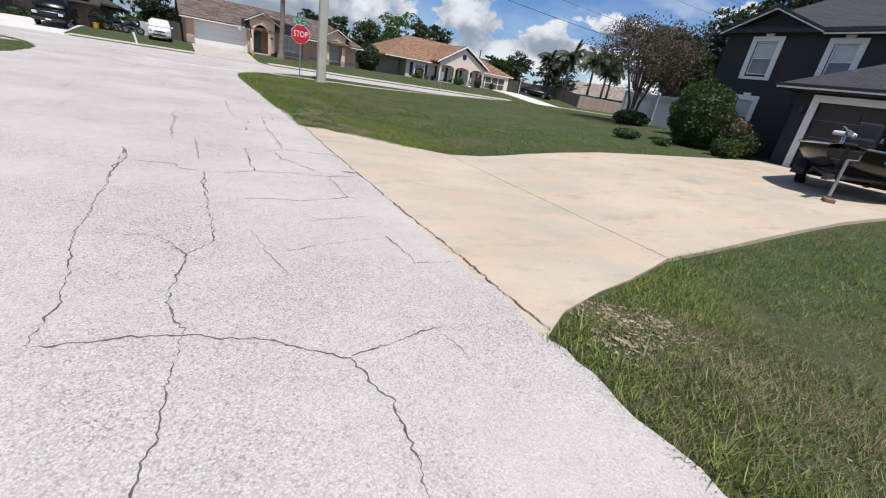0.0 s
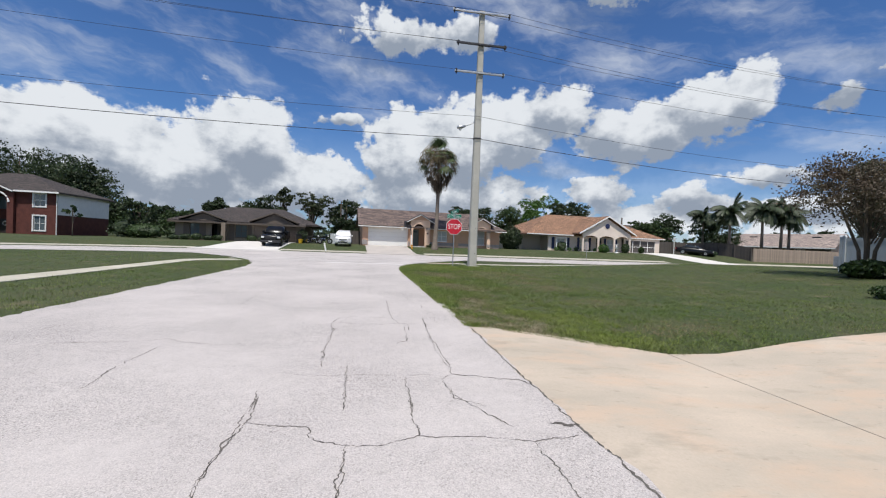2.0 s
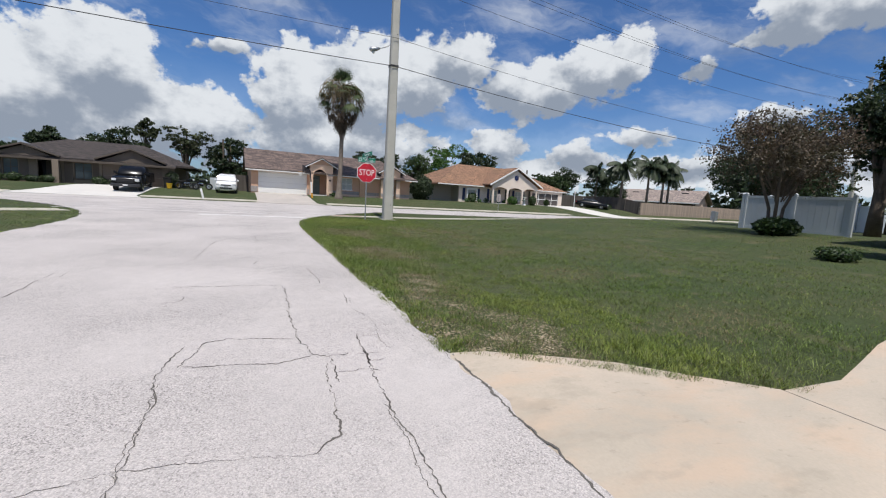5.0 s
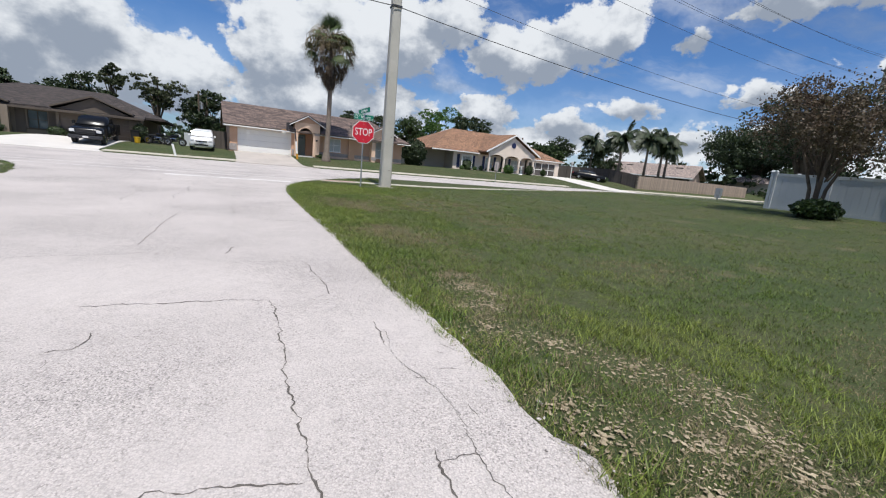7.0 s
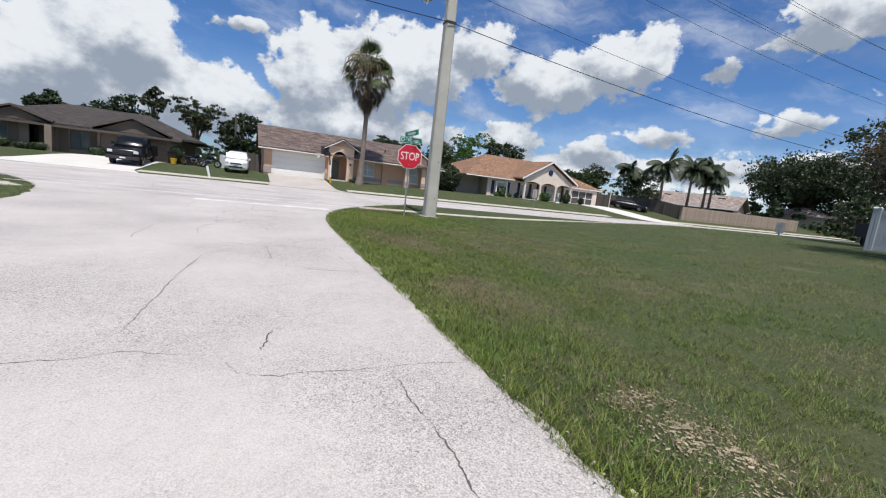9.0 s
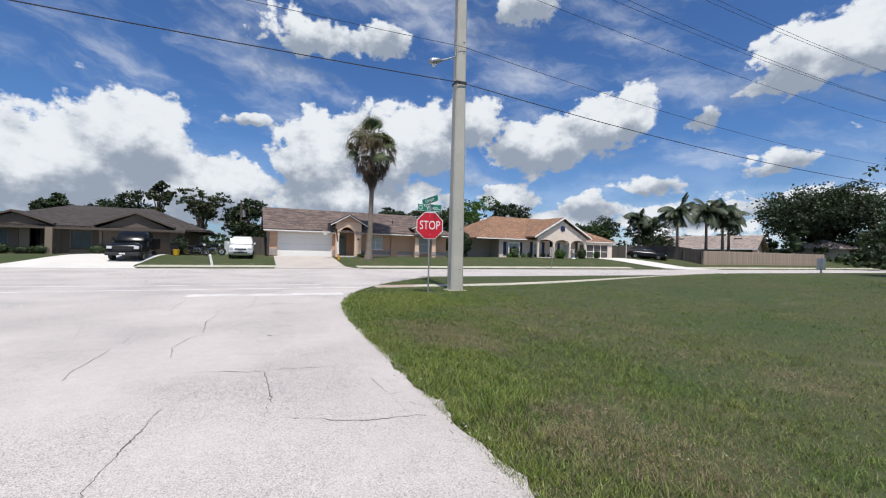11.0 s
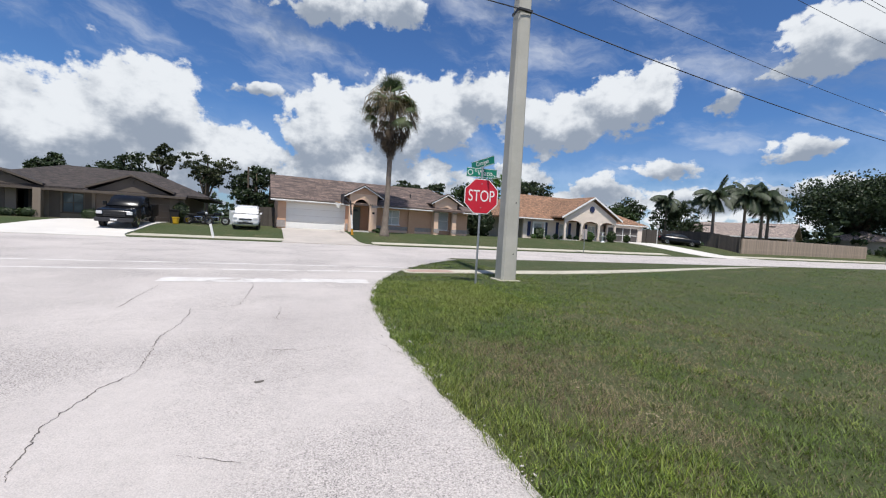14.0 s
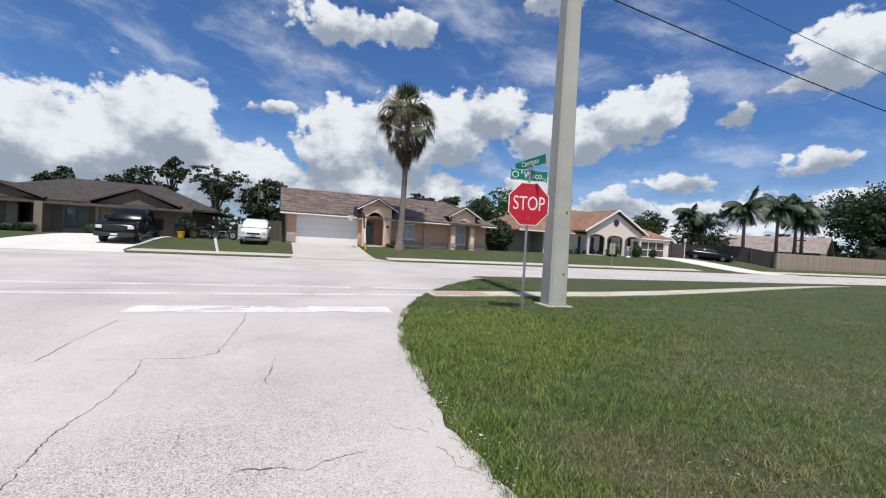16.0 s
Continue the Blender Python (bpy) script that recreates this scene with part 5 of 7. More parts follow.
def house_tan():
    h = thing("house", "long low house with tan shingle roof behind a board fence", "house", pose(70.2, 82.9, 0.9, 0, 0, -66), "houses across the street")
    # eave shade is put into the front wall by the dark brown colour
    part("wall", wall(4.7, 22.5, -0.5, 2.2, [(5, 7, 0.8, 2.0), (12, 14, 0.8, 2.0), (17.5, 19, 0.8, 2.0)], 0.9, 1.1), "browntrim", h, "front coloured dark brown for the shade of a deep eave")
    for a, b in ((5, 7), (12, 14), (17.5, 19)):
        window(h, a, b, 0.8, 2.0, 0.96)
    shell(h, 4.7, 22.5, 0.9, 12.0, 2.2, "pinkwall")
    part("gable_wall", prism([(0.9, 2.2), (12.0, 2.2), (6.45, 4.5)], 22.3, 22.5, axis="x"), "pinkwall", h, "pink stucco gable end")
    part("gable_vent", box(22.5, 22.55, 6.2, 6.7, 3.5, 3.9), "dark", h)
    roof(h, "roof3", 3.5, 23.4, -0.3, 13.2, 2.3, 5.0, 3.5, None, "tan shingle roof")
    part("fascia", box(3.5, 23.4, -0.34, -0.302, 2.1, 2.3), "trim", h)
    for u in (9.0, 19.0):
        part("roof_vent", box(u, u + 1.3, 4.4, 4.8, 4.2, 4.4), "darksteel", h)


house_tan()


def far_house(x, y, w, d, turn, wallm, roofm, label, z1=2.5, ridge=4.4):
    h = thing("house", label, "house", pose(x, y, land(x, y), 0, 0, turn), "distant houses")
    part("wall", wall(0, w, -0.5, z1, [(w * 0.2, w * 0.35, 0.8, 2.0), (w * 0.6, w * 0.75, 0.8, 2.0)]), wallm, h)
    window(h, w * 0.2, w * 0.35, 0.8, 2.0), window(h, w * 0.6, w * 0.75, 0.8, 2.0)
    shell(h, 0, w, 0, d, z1, wallm)
    roof(h, roofm, -0.5, w + 0.5, -0.5, d + 0.5, z1 + 0.1, ridge, 3.0, 3.0)


far_house(100, 58, 14, 9, 10, "tan", "roof3", "distant low house with pale roof under trees")
far_house(46, 72, 10, 8, 4, "tan", "roof0", "distant house with blue-grey gable behind the fence", 2.6, 5.2)
far_house(104, 40, 14, 9, 14, "tan", "roof3", "distant pale house beyond the side street")


def house_brick():
    h = thing("house", "two-storey red brick house with white upper side wall and brown roof", "house", pose(-32.6, 54.8, 0.0, 0, 0, 2))
    c, d = -1.6, 9.8
    part("wall", wall(-5.4, c, -0.5, 5.2, [(-3.75, -2.65, 3.6, 5.0), (-3.75, -2.65, 0.95, 2.55)], 0, 0.2), "brick", h, "red brick front")
    window(h, -3.75, -2.65, 3.6, 5.0, surround=0.13), window(h, -3.75, -2.65, 0.95, 2.55, surround=0.13)
    part("quoin", box(-5.85, -5.4, -0.35, 0.2, -0.5, 5.0), "brick", h)
    part("entry_front", arch_wall(-8.9, -5.85, -0.5, 5.2, -7.25, 1.25, 3.9, -0.35, -0.1, 1.05), "brick", h, "brick entry with a tall arch")
    part("arch_trim", tube([(-7.25 - 1.42 * math.cos(math.pi * k / 12), -0.38, 3.9 + 1.2 * math.sin(math.pi * k / 12)) for k in range(13)], 0.1, 6), "trim", h, "white moulding round the arch")
    part("entry_back", box(-8.9, -5.4, 1.4, 1.6, -0.5, 5.1), "brick", h), part("entry_window", box(-8.0, -6.5, 1.33, 1.398, 3.2, 4.6), "glass", h), part("front_door", box(-7.75, -6.75, 1.3, 1.398, 0.0, 2.1), "garagedark", h)
    part("door_wreath", tube([(-7.25 + 0.22 * math.cos(k * math.pi / 6), 1.27, 1.6 + 0.22 * math.sin(k * math.pi / 6)) for k in range(13)], 0.05, 6), "white", h)
    part("entry_side", box(-5.6, -5.4, -0.1, 1.4, -0.5, 5.1), "brick", h), part("entry_side", box(-8.9, -8.7, -0.1, 1.4, -0.5, 5.1), "brick", h)
    cross_gable(h, "roof0", -9.3, -5.35, -0.6, 4.0, 5.15, 6.05)
    gable_fill(h, "brick", -8.9, -5.7, -0.35, -0.15, 5.1, 5.85)
    rakes(h, "trim", -9.3, -5.35, -0.6, 5.15, 6.05, 0.14)
    part("wall", wall(-15.5, -8.9, -0.5, 5.2, [(-10.6, -9.4, 3.6, 4.9)], 0.9, 1.1), "brick", h)
    window(h, -10.6, -9.4, 3.6, 4.9, 0.96)
    # low wing before the entry's far side
    part("wing_wall", wall(-15.5, -9.0, -0.5, 2.6, [], -2.6, -2.4), "brick", h), part("wing_wall", box(-9.2, -9.0, -2.4, 0.9, -0.5, 2.6), "brick", h)
    bm = bmesh.new()
    uvl = bm.loops.layers.uv.new("uv")
    slope((-15.9, -3.0, 2.6), (-8.6, -3.0, 2.6), (-9.9, 0.88, 4.3), (-15.9, 0.88, 4.3), 0.12, bm, uvl)
    bmesh.ops.recalc_face_normals(bm, faces=bm.faces[:])
    part("wing_roof", bm, "roof0", h, "low brown roof over the front wing")
    part("wall", box(c - 0.2, c, 0.2, d, -0.5, 2.75), "brick", h, "red brick lower side wall"), part("wall", box(c - 0.2, c, 0.2, d, 2.75, 5.2), "white", h, "white upper side wall")
    part("corner_downpipe", tube([(c + 0.06, -0.05, 0.0), (c + 0.06, -0.05, 5.1)], 0.05, 6), "trim", h)
    part("wall", box(-15.5, c - 0.2, d - 0.2, d, -0.5, 5.2), "white", h), part("wall", box(-15.5, -15.3, 1.1, d - 0.2, -0.5, 5.2), "brick", h)
    roof(h, "roof0", -16.0, c + 0.5, -0.5, d + 0.5, 5.25, 7.6, 6.5, 6.0, "grey-brown hip roof")
    for a, b in ((-16.0, -9.3), (-5.35, c + 0.5)):
        part("fascia", box(a, b, -0.54, -0.502, 5.08, 5.26), "trim", h)
    part("fascia", box(c + 0.502, c + 0.54, -0.5, d + 0.5, 5.08, 5.26), "browntrim", h)


house_brick()
far_house(-58, 40, 12, 9, 25, "tan", "roof0", "distant house half hidden by trees")

# ---- driveways across the street ----


def ramp(name, a0, a1, b0, b1, ya, yb, label, material="drive"):
    secs = []
    for i in range(13):
        f = i / 12
        flare = max(0.0, 1 - f * 5)
        x0, x1 = a0 + (b0 - a0) * f, a1 + (b1 - a1) * f
        y = far_edge((x0 + x1) / 2) - 0.1 + (yb - ya) * f
        secs.append(((x0 - 0.25 * flare, y + 0.07 * (x0 - x1) / 2), (x1 + 0.9 * flare, y + 0.07 * (x1 - x0) / 2)))
    sheet(name, secs, 4, 0.045, material, label, "driveway")


ramp("driveway_3", 0.2, 5.3, -0.3, 4.55, 43.4, 52.0, "pale concrete driveway up to the white garage door", "drive2")
ramp("driveway_4", -15.3, -8.6, -13.4, -8.4, 42.5, 53.6, "bright pale concrete driveway under a black pickup")
ramp("driveway_5", 43.2, 48.2, 36.2, 41.2, 46.5, 57.0, "pale concrete driveway curving to the screened garage")

# ---- vehicles ----


def ground_pose(x, y, turn, span=4.0):
    z0, z1 = land(x, y - span / 2), land(x, y + span / 2)
    return pose(x, y, (z0 + z1) / 2 + 0.045, math.degrees(math.atan2(z1 - z0, span)), 0, turn)


def body(sections):
    """A car body from cross sections (y, half width low, half width high, z low, z high, roundness)."""
    out = []
    for y, wl, wh, zl, zh in sections:
        m_ = (zl + zh) / 2
        out.append([(-wl * 0.94, y, zl), (-wl, y, zl + 0.12), (-wl, y, m_), (-wh, y, zh - 0.05), (-wh * 0.9, y, zh), (wh * 0.9, y, zh), (wh, y, zh - 0.05), (wl, y, m_), (wl, y, zl + 0.12), (wl * 0.94, y, zl)])
    return loft(out)


def pickup():
    c = thing("pickup_truck", "black full-size pickup truck parked on the pale driveway", "pickup truck", ground_pose(-9.75, 49.4, 2, 5))
    part("bonnet", body([(-2.75, 0.9, 0.86, 0.5, 1.05), (-2.6, 0.98, 0.92, 0.42, 1.16), (-1.3, 1.0, 0.95, 0.42, 1.24)]), "truck", c, "", True)
    part("cab", body([(-1.3, 1.0, 0.94, 0.42, 1.24), (-0.4, 1.0, 0.92, 0.42, 1.28), (1.05, 1.0, 0.92, 0.42, 1.28)]), "truck", c, "", True)
    part("cab_roof", body([(-1.15, 0.93, 0.84, 1.2, 1.3), (-0.35, 0.92, 0.76, 1.2, 1.92), (0.8, 0.92, 0.76, 1.2, 1.92), (1.05, 0.92, 0.84, 1.2, 1.32)]), "truck", c, "", True)
    part("windscreen", loft([[(-0.78, -1.02, 1.32), (0.78, -1.02, 1.32)], [(-0.68, -0.42, 1.86), (0.68, -0.42, 1.86)]], False), "carglass", c)
    for s in (-1, 1):
        part("side_window", prism([(-0.55, 1.33), (0.85, 1.33), (0.7, 1.8), (-0.25, 1.8)], s * 0.9 - 0.02, s * 0.9 + 0.02, axis="x"), "carglass", c)
        part("headlight", box(s * 0.76 - 0.15, s * 0.76 + 0.15, -2.78, -2.62, 0.86, 1.05, 0.03), "lens", c)
        part("mirror", box(s * 1.12 - 0.1, s * 1.12 + 0.1, -0.75, -0.62, 1.25, 1.5, 0.03), "truck", c)
        part("bed_side", box(s * 0.95 - 0.05, s * 0.95 + 0.05, 1.07, 2.85, 0.45, 1.26, 0.03), "truck", c)
        for y in (-1.85, 1.85):
            wheel(c, s * 0.84, y, 0.41, 0.41, 0.28)
    part("bed_floor", box(-0.9, 0.9, 1.07, 2.85, 0.5, 0.62), "truck", c), part("tailgate", box(-0.98, 0.98, 2.8, 2.9, 0.5, 1.24, 0.03), "truck", c)
    part("grille", box(-0.55, 0.55, -2.82, -2.72, 0.72, 1.06, 0.02), "dark", c), part("grille_bar", box(-0.5, 0.5, -2.84, -2.81, 0.87, 0.91), "darksteel", c)
    part("bumper", box(-0.98, 0.98, -2.9, -2.66, 0.42, 0.66, 0.05), "darksteel", c), part("number_plate", box(-0.17, 0.17, -2.92, -2.9, 0.5, 0.6), "white", c)


def white_suv():
    c = thing("car", "boxy white compact car parked on the grass", "car", ground_pose(-2.75, 51.2, 2, 3))
    part("body", body([(-2.05, 0.78, 0.7, 0.35, 0.85), (-1.9, 0.87, 0.8, 0.28, 0.98), (-1.1, 0.88, 0.84, 0.28, 1.06), (1.9, 0.88, 0.84, 0.28, 1.06), (2.05, 0.85, 0.8, 0.3, 1.0)]), "carwhite", c, "", True)
    part("cabin", body([(-1.15, 0.84, 0.8, 1.0, 1.08), (-0.55, 0.82, 0.68, 1.0, 1.62), (1.7, 0.82, 0.68, 1.0, 1.64), (1.98, 0.82, 0.74, 1.0, 1.1)]), "carwhite", c, "", True)
    part("windscreen", loft([[(-0.7, -1.1, 1.1), (0.7, -1.1, 1.1)], [(-0.62, -0.6, 1.58), (0.62, -0.6, 1.58)]], False), "blind", c, "windscreen with pale sunshade")
    for s in (-1, 1):
        part("side_window", prism([(-0.7, 1.1), (1.7, 1.1), (1.55, 1.5), (-0.4, 1.5)], s * 0.8 - 0.02, s * 0.8 + 0.02, axis="x"), "carglass", c)
        part("headlight", box(s * 0.66 - 0.14, s * 0.66 + 0.14, -2.08, -1.9, 0.72, 0.88, 0.03), "lens", c)
        part("mirror", box(s * 0.97 - 0.08, s * 0.97 + 0.08, -0.75, -0.65, 1.05, 1.2, 0.03), "carwhite", c)
        for y in (-1.3, 1.3):
            wheel(c, s * 0.78, y, 0.32, 0.32, 0.2)
    part("grille", box(-0.42, 0.42, -2.08, -1.98, 0.68, 0.78, 0.02), "dark", c), part("lower_grille", box(-0.5, 0.5, -2.07, -1.97, 0.38, 0.5, 0.02), "dark", c)
    part("number_plate", box(-0.16, 0.16, -2.1, -2.08, 0.53, 0.63), "steel", c)


def black_sedan():
    c = thing("car", "low black saloon car parked beside a board fence", "car", ground_pose(46.4, 55.2, 52, 3))
    part("body", body([(-2.35, 0.8, 0.7, 0.32, 0.72), (-2.15, 0.9, 0.84, 0.26, 0.84), (-0.9, 0.92, 0.88, 0.26, 0.94), (1.6, 0.92, 0.88, 0.26, 0.98), (2.3, 0.86, 0.8, 0.3, 0.92)]), "truck", c, "", True)
    part("cabin", body([(-1.1, 0.86, 0.8, 0.9, 0.95), (-0.3, 0.84, 0.66, 0.9, 1.38), (0.8, 0.84, 0.66, 0.9, 1.42), (1.75, 0.84, 0.76, 0.9, 0.98)]), "carglass", c, "dark glazed cabin", True)
    part("roof_panel", box(-0.62, 0.62, -0.3, 0.85, 1.39, 1.44, 0.02), "truck", c)
    for s in (-1, 1):
        part("tail_light", box(s * 0.66 - 0.16, s * 0.66 + 0.16, 2.2, 2.34, 0.72, 0.84, 0.02), "red", c)
        part("headlight", box(s * 0.66 - 0.14, s * 0.66 + 0.14, -2.36, -2.2, 0.6, 0.72, 0.02), "lens", c)
        for y in (-1.4, 1.4):
            wheel(c, s * 0.8, y, 0.33, 0.33, 0.22)


def motorcycle(x, y, turn):
    c = thing("motorcycle", "dark motorcycle parked on the lawn by the house", "motorcycle", pose(x, y, land(x, y) + 0.01, 0, 0, turn), "motorcycles")
    for yy in (-0.75, 0.75):
        wheel(c, 0, yy, 0.32, 0.32, 0.14)
    part("frame", tube([(0, -0.75, 0.32), (0, -0.45, 0.85), (0, 0.1, 0.7), (0, 0.75, 0.4)], [0.04, 0.05, 0.06, 0.05], 6), "darksteel", c)
    part("tank", box(-0.15, 0.15, -0.4, 0.1, 0.7, 0.92, 0.06), "truck", c), part("saddle", box(-0.15, 0.15, 0.1, 0.7, 0.68, 0.8, 0.04), "tyre", c)
    part("engine", box(-0.18, 0.18, -0.3, 0.25, 0.3, 0.62, 0.04), "chrome", c), part("handlebar", tube([(-0.38, -0.35, 1.05), (0, -0.48, 0.95), (0.38, -0.35, 1.05)], 0.02, 6), "chrome", c)
    part("headlight", tube([(0, -0.6, 0.88), (0, -0.5, 0.88)], [0.08, 0.1], 10), "lens", c)
    part("exhaust", tube([(0.2, -0.2, 0.35), (0.22, 0.8, 0.38)], 0.04, 8), "chrome", c)


pickup(), white_suv(), black_sedan(), motorcycle(-6.1, 51.6, 75), motorcycle(-5.1, 52.2, 80)
single("vinyl_gate", box(-0.95, 0.95, -0.03, 0.03, -0.1, 1.3, 0.02), "vinyl", "white vinyl gate panel between the houses", "gate", pose(-4.0, 58.3, land(-4, 58), 0, 0, 4))
tub = thing("tub", "small yellow plastic tub beside the black pickup", "tub", pose(-7.5, 51.2, land(-7.5, 51.2)))
part("body", tube([(0, 0, 0), (0, 0, 0.05), (0, 0, 0.45)], [0.16, 0.19, 0.24], 12), "yellow", tub), part("rim", tube([(0, 0, 0.44), (0, 0, 0.5)], 0.26, 12), "yellow", tub)
wheelie_bin(-7.9, 52.5, 10, "tyre", "black bin beside the black pickup")
single("marker_post", loft([[(sx * 0.07, sy * 0.02, z) for sx, sy in ((-1, -1), (1, -1), (1, 1), (-1, 1))] for z in (-0.1, 0.9)]), "white", "leaning white marker post at the lawn's edge", "marker post", pose(-3.95, 44.6, land(-3.95, 44.6), 0, -12, 0))


def basketball_hoop(x, y):
    h = thing("basketball_hoop", "basketball hoop on a leaning pole beside the driveway", "basketball hoop", pose(x, y, land(x, y), 0, 0, 4))
    part("pole", tube([(0.1, 0, 0), (-0.15, 0, 2.7)], 0.06, 8), "darksteel", h), part("foot_pad", tube([(0.1, 0, 0.0), (0.07, 0, 0.45)], 0.1, 8), "orange", h, "orange pad round the foot")
    part("white_sleeve", tube([(0.06, 0, 0.5), (-0.04, 0, 1.6)], 0.075, 8), "white", h)
    part("arm", tube([(-0.12, 0, 2.45), (-0.75, 0, 2.75)], 0.04, 6), "darksteel", h), part("arm", tube([(-0.15, 0, 2.7), (-0.75, 0, 3.0)], 0.04, 6), "darksteel", h)
    part("backboard", box(-0.82, -0.76, -0.65, 0.65, 2.45, 3.2, 0.02), "darksteel", h)
    part("rim", tube([(-1.1 + 0.23 * math.cos(a), 0.23 * math.sin(a), 2.5) for a in [k * math.pi / 8 for k in range(17)]], 0.012, 5), "orange", h)
    bm = bmesh.new()
    for k in range(12):
        a = 2 * math.pi * k / 12
        for s in (-1, 1):
            tube([(-1.1 + 0.23 * math.cos(a), 0.23 * math.sin(a), 2.5), (-1.1 + 0.11 * math.cos(a + s * 0.8), 0.11 * math.sin(a + s * 0.8), 2.1)], 0.012, 3, bm)
    part("net", bm, "white", h, "white net")


basketball_hoop(4.95, 49.6)


def mailbox(x, y, label, big=False):
    m_ = thing("mailbox", label, "mailbox", pose(x, y, land(x, y), 0, 0, 4), "mailboxes")
    part("post", box(-0.05, 0.05, -0.05, 0.05, -0.2, 1.0), "white" if not big else "steel", m_)
    part("box", box(-0.12, 0.12, -0.26, 0.26, 1.0, 1.24, 0.04), "darksteel", m_) if not big else part("cabinet", box(-0.25, 0.25, -0.22, 0.22, 0.45, 1.4, 0.02), "steel", m_)


sg = thing("road_sign", "narrow grey sign board seen from behind at the far kerb", "road sign", pose(24.6, 45.9, land(24.6, 45.9), 0, 0, -25))
part("post", tube([(0, 0, -0.2), (0, 0, 2.0)], 0.03, 6), "steel", sg), part("sign_plate", box(-0.22, 0.22, 0.032, 0.04, 1.2, 2.1, 0.01), "band", sg)
mailbox(43.0, 33.8, "grey utility cabinet on a post by the cross street", True)


def lamp_post(x, y):
    p = thing("lamp_post", "short white garden lamp post beside the drive", "lamp post", pose(x, y, land(x, y)))
    part("post", tube([(0, 0, -0.2), (0, 0, 1.9)], 0.05, 8), "white", p)
    part("lantern", tube([(0, 0, 1.9), (0, 0, 2.0), (0, 0, 2.3), (0, 0, 2.4)], [0.05, 0.16, 0.18, 0.04], 8), "lens", p)


lamp_post(44.0, 56.2)


def flat_trailer(x, y, turn):
    t = thing("utility_trailer", "low flat utility trailer with grey side panels by the fence", "trailer", pose(x, y, land(x, y), 0, 0, turn))
    part("bed", box(-1.6, 1.6, -0.8, 0.8, 0.5, 0.58), "wood", t)
    for k in (-0.83, 0.8):
        part("side_panel", box(-1.6, 1.6, k, k + 0.03, 0.5, 0.95), "steel", t)
    for y_ in (-0.9, 0.9):
        part("wheel", tube([(0.2, y_ - 0.09, 0.3), (0.2, y_ + 0.09, 0.3)], 0.3, 14), "tyre", t)
    part("front_post", box(-1.66, -1.6, -0.8, 0.8, 0.5, 1.3), "darksteel", t)
    part("tongue", tube([(-1.6, 0, 0.52), (-2.6, 0, 0.5), (-2.6, 0, 0.0)], 0.04, 6), "darksteel", t)


flat_trailer(34.5, 23.5, 4)

# second pole far along the cross street
far_pole = utility_pole(57.0, 29.1, 15.3, 0.38, 0.26, land(57.0, 29.1))
for z in (15.0, 13.3, 11.6):
    part("crossarm", box(-1.6, 1.6, -0.25, -0.16, z, z + 0.1), "darksteel", far_pole)
for z in (14.2, 12.5):
    part("cutout_switch", tube([(-0.3, -0.3, z), (-0.45, -0.35, z - 0.5)], 0.06, 6), "darksteel", far_pole)
small_pole = thing("utility_pole", "thin wooden service pole with a grey transformer between houses", "power pole", pose(-4.6, 69.5, 0.6))
part("shaft", tube([(0, 0, -0.3), (0, 0, 6.7)], [0.13, 0.1], 8), "bark", small_pole), part("transformer", tube([(0.32, -0.1, 4.6), (0.32, -0.1, 5.5)], 0.22, 10), "steel", small_pole)
antenna = thing("utility_pole", "thin dark service pole behind the cream house", "power pole", pose(44.7, 70.5, 0.6))
part("shaft", tube([(0, 0, -0.3), (0, 0, 6.6)], [0.14, 0.12], 8), "bark", antenna)

# a small fountain and shrubs stand before the cream house
f_ = thing("garden_fountain", "small white two-bowl garden fountain before the porch", "fountain", pose(33.2, 53.6, land(33.2, 53.6)))
part("stem", tube([(0, 0, 0), (0, 0, 0.2), (0, 0, 0.7), (0, 0, 1.15)], [0.3, 0.12, 0.09, 0.07], 10), "white", f_)
for z, r in ((0.65, 0.45), (1.1, 0.28)):
    part("bowl", tube([(0, 0, z - 0.1), (0, 0, z), (0, 0, z + 0.06)], [0.08, r * 0.85, r], 14), "white", f_)
# ---- plants ----
rng = np.random.default_rng(7)


def mesh_arrays(name, verts, faces, material):
    """A mesh from arrays: verts (n, 3), faces (m, 3 or 4)."""
    me = bpy.data.meshes.new(name)
    n, m_, k = len(verts), len(faces), faces.shape[1]
    me.vertices.add(n), me.loops.add(m_ * k), me.polygons.add(m_)
    me.vertices.foreach_set("co", verts.astype(np.float32).ravel())
    me.loops.foreach_set("vertex_index", faces.astype(np.int32).ravel())
    me.polygons.foreach_set("loop_start", np.arange(0, m_ * k, k, dtype=np.int32))
    me.update(calc_edges=True)
    me.materials.append(M[material])
    return me


def leaf_cloud(centres, size, droop=0.0):
    """Small pointed leaves at the centres, turned at random."""
    n = len(centres)
    a = rng.normal(size=(n, 3))
    a[:, 2] -= droop
    a /= np.linalg.norm(a, axis=1)[:, None]
    b = np.cross(a, rng.normal(size=(n, 3)))
    b /= np.linalg.norm(b, axis=1)[:, None]
    s = size * rng.uniform(0.6, 1.4, (n, 1))
    v = np.stack([centres - a * s * 0.5, centres + b * s * 0.32, centres + a * s * 0.5, centres - b * s * 0.32], 1).reshape(-1, 3)
    return v, np.arange(4 * n).reshape(n, 4)


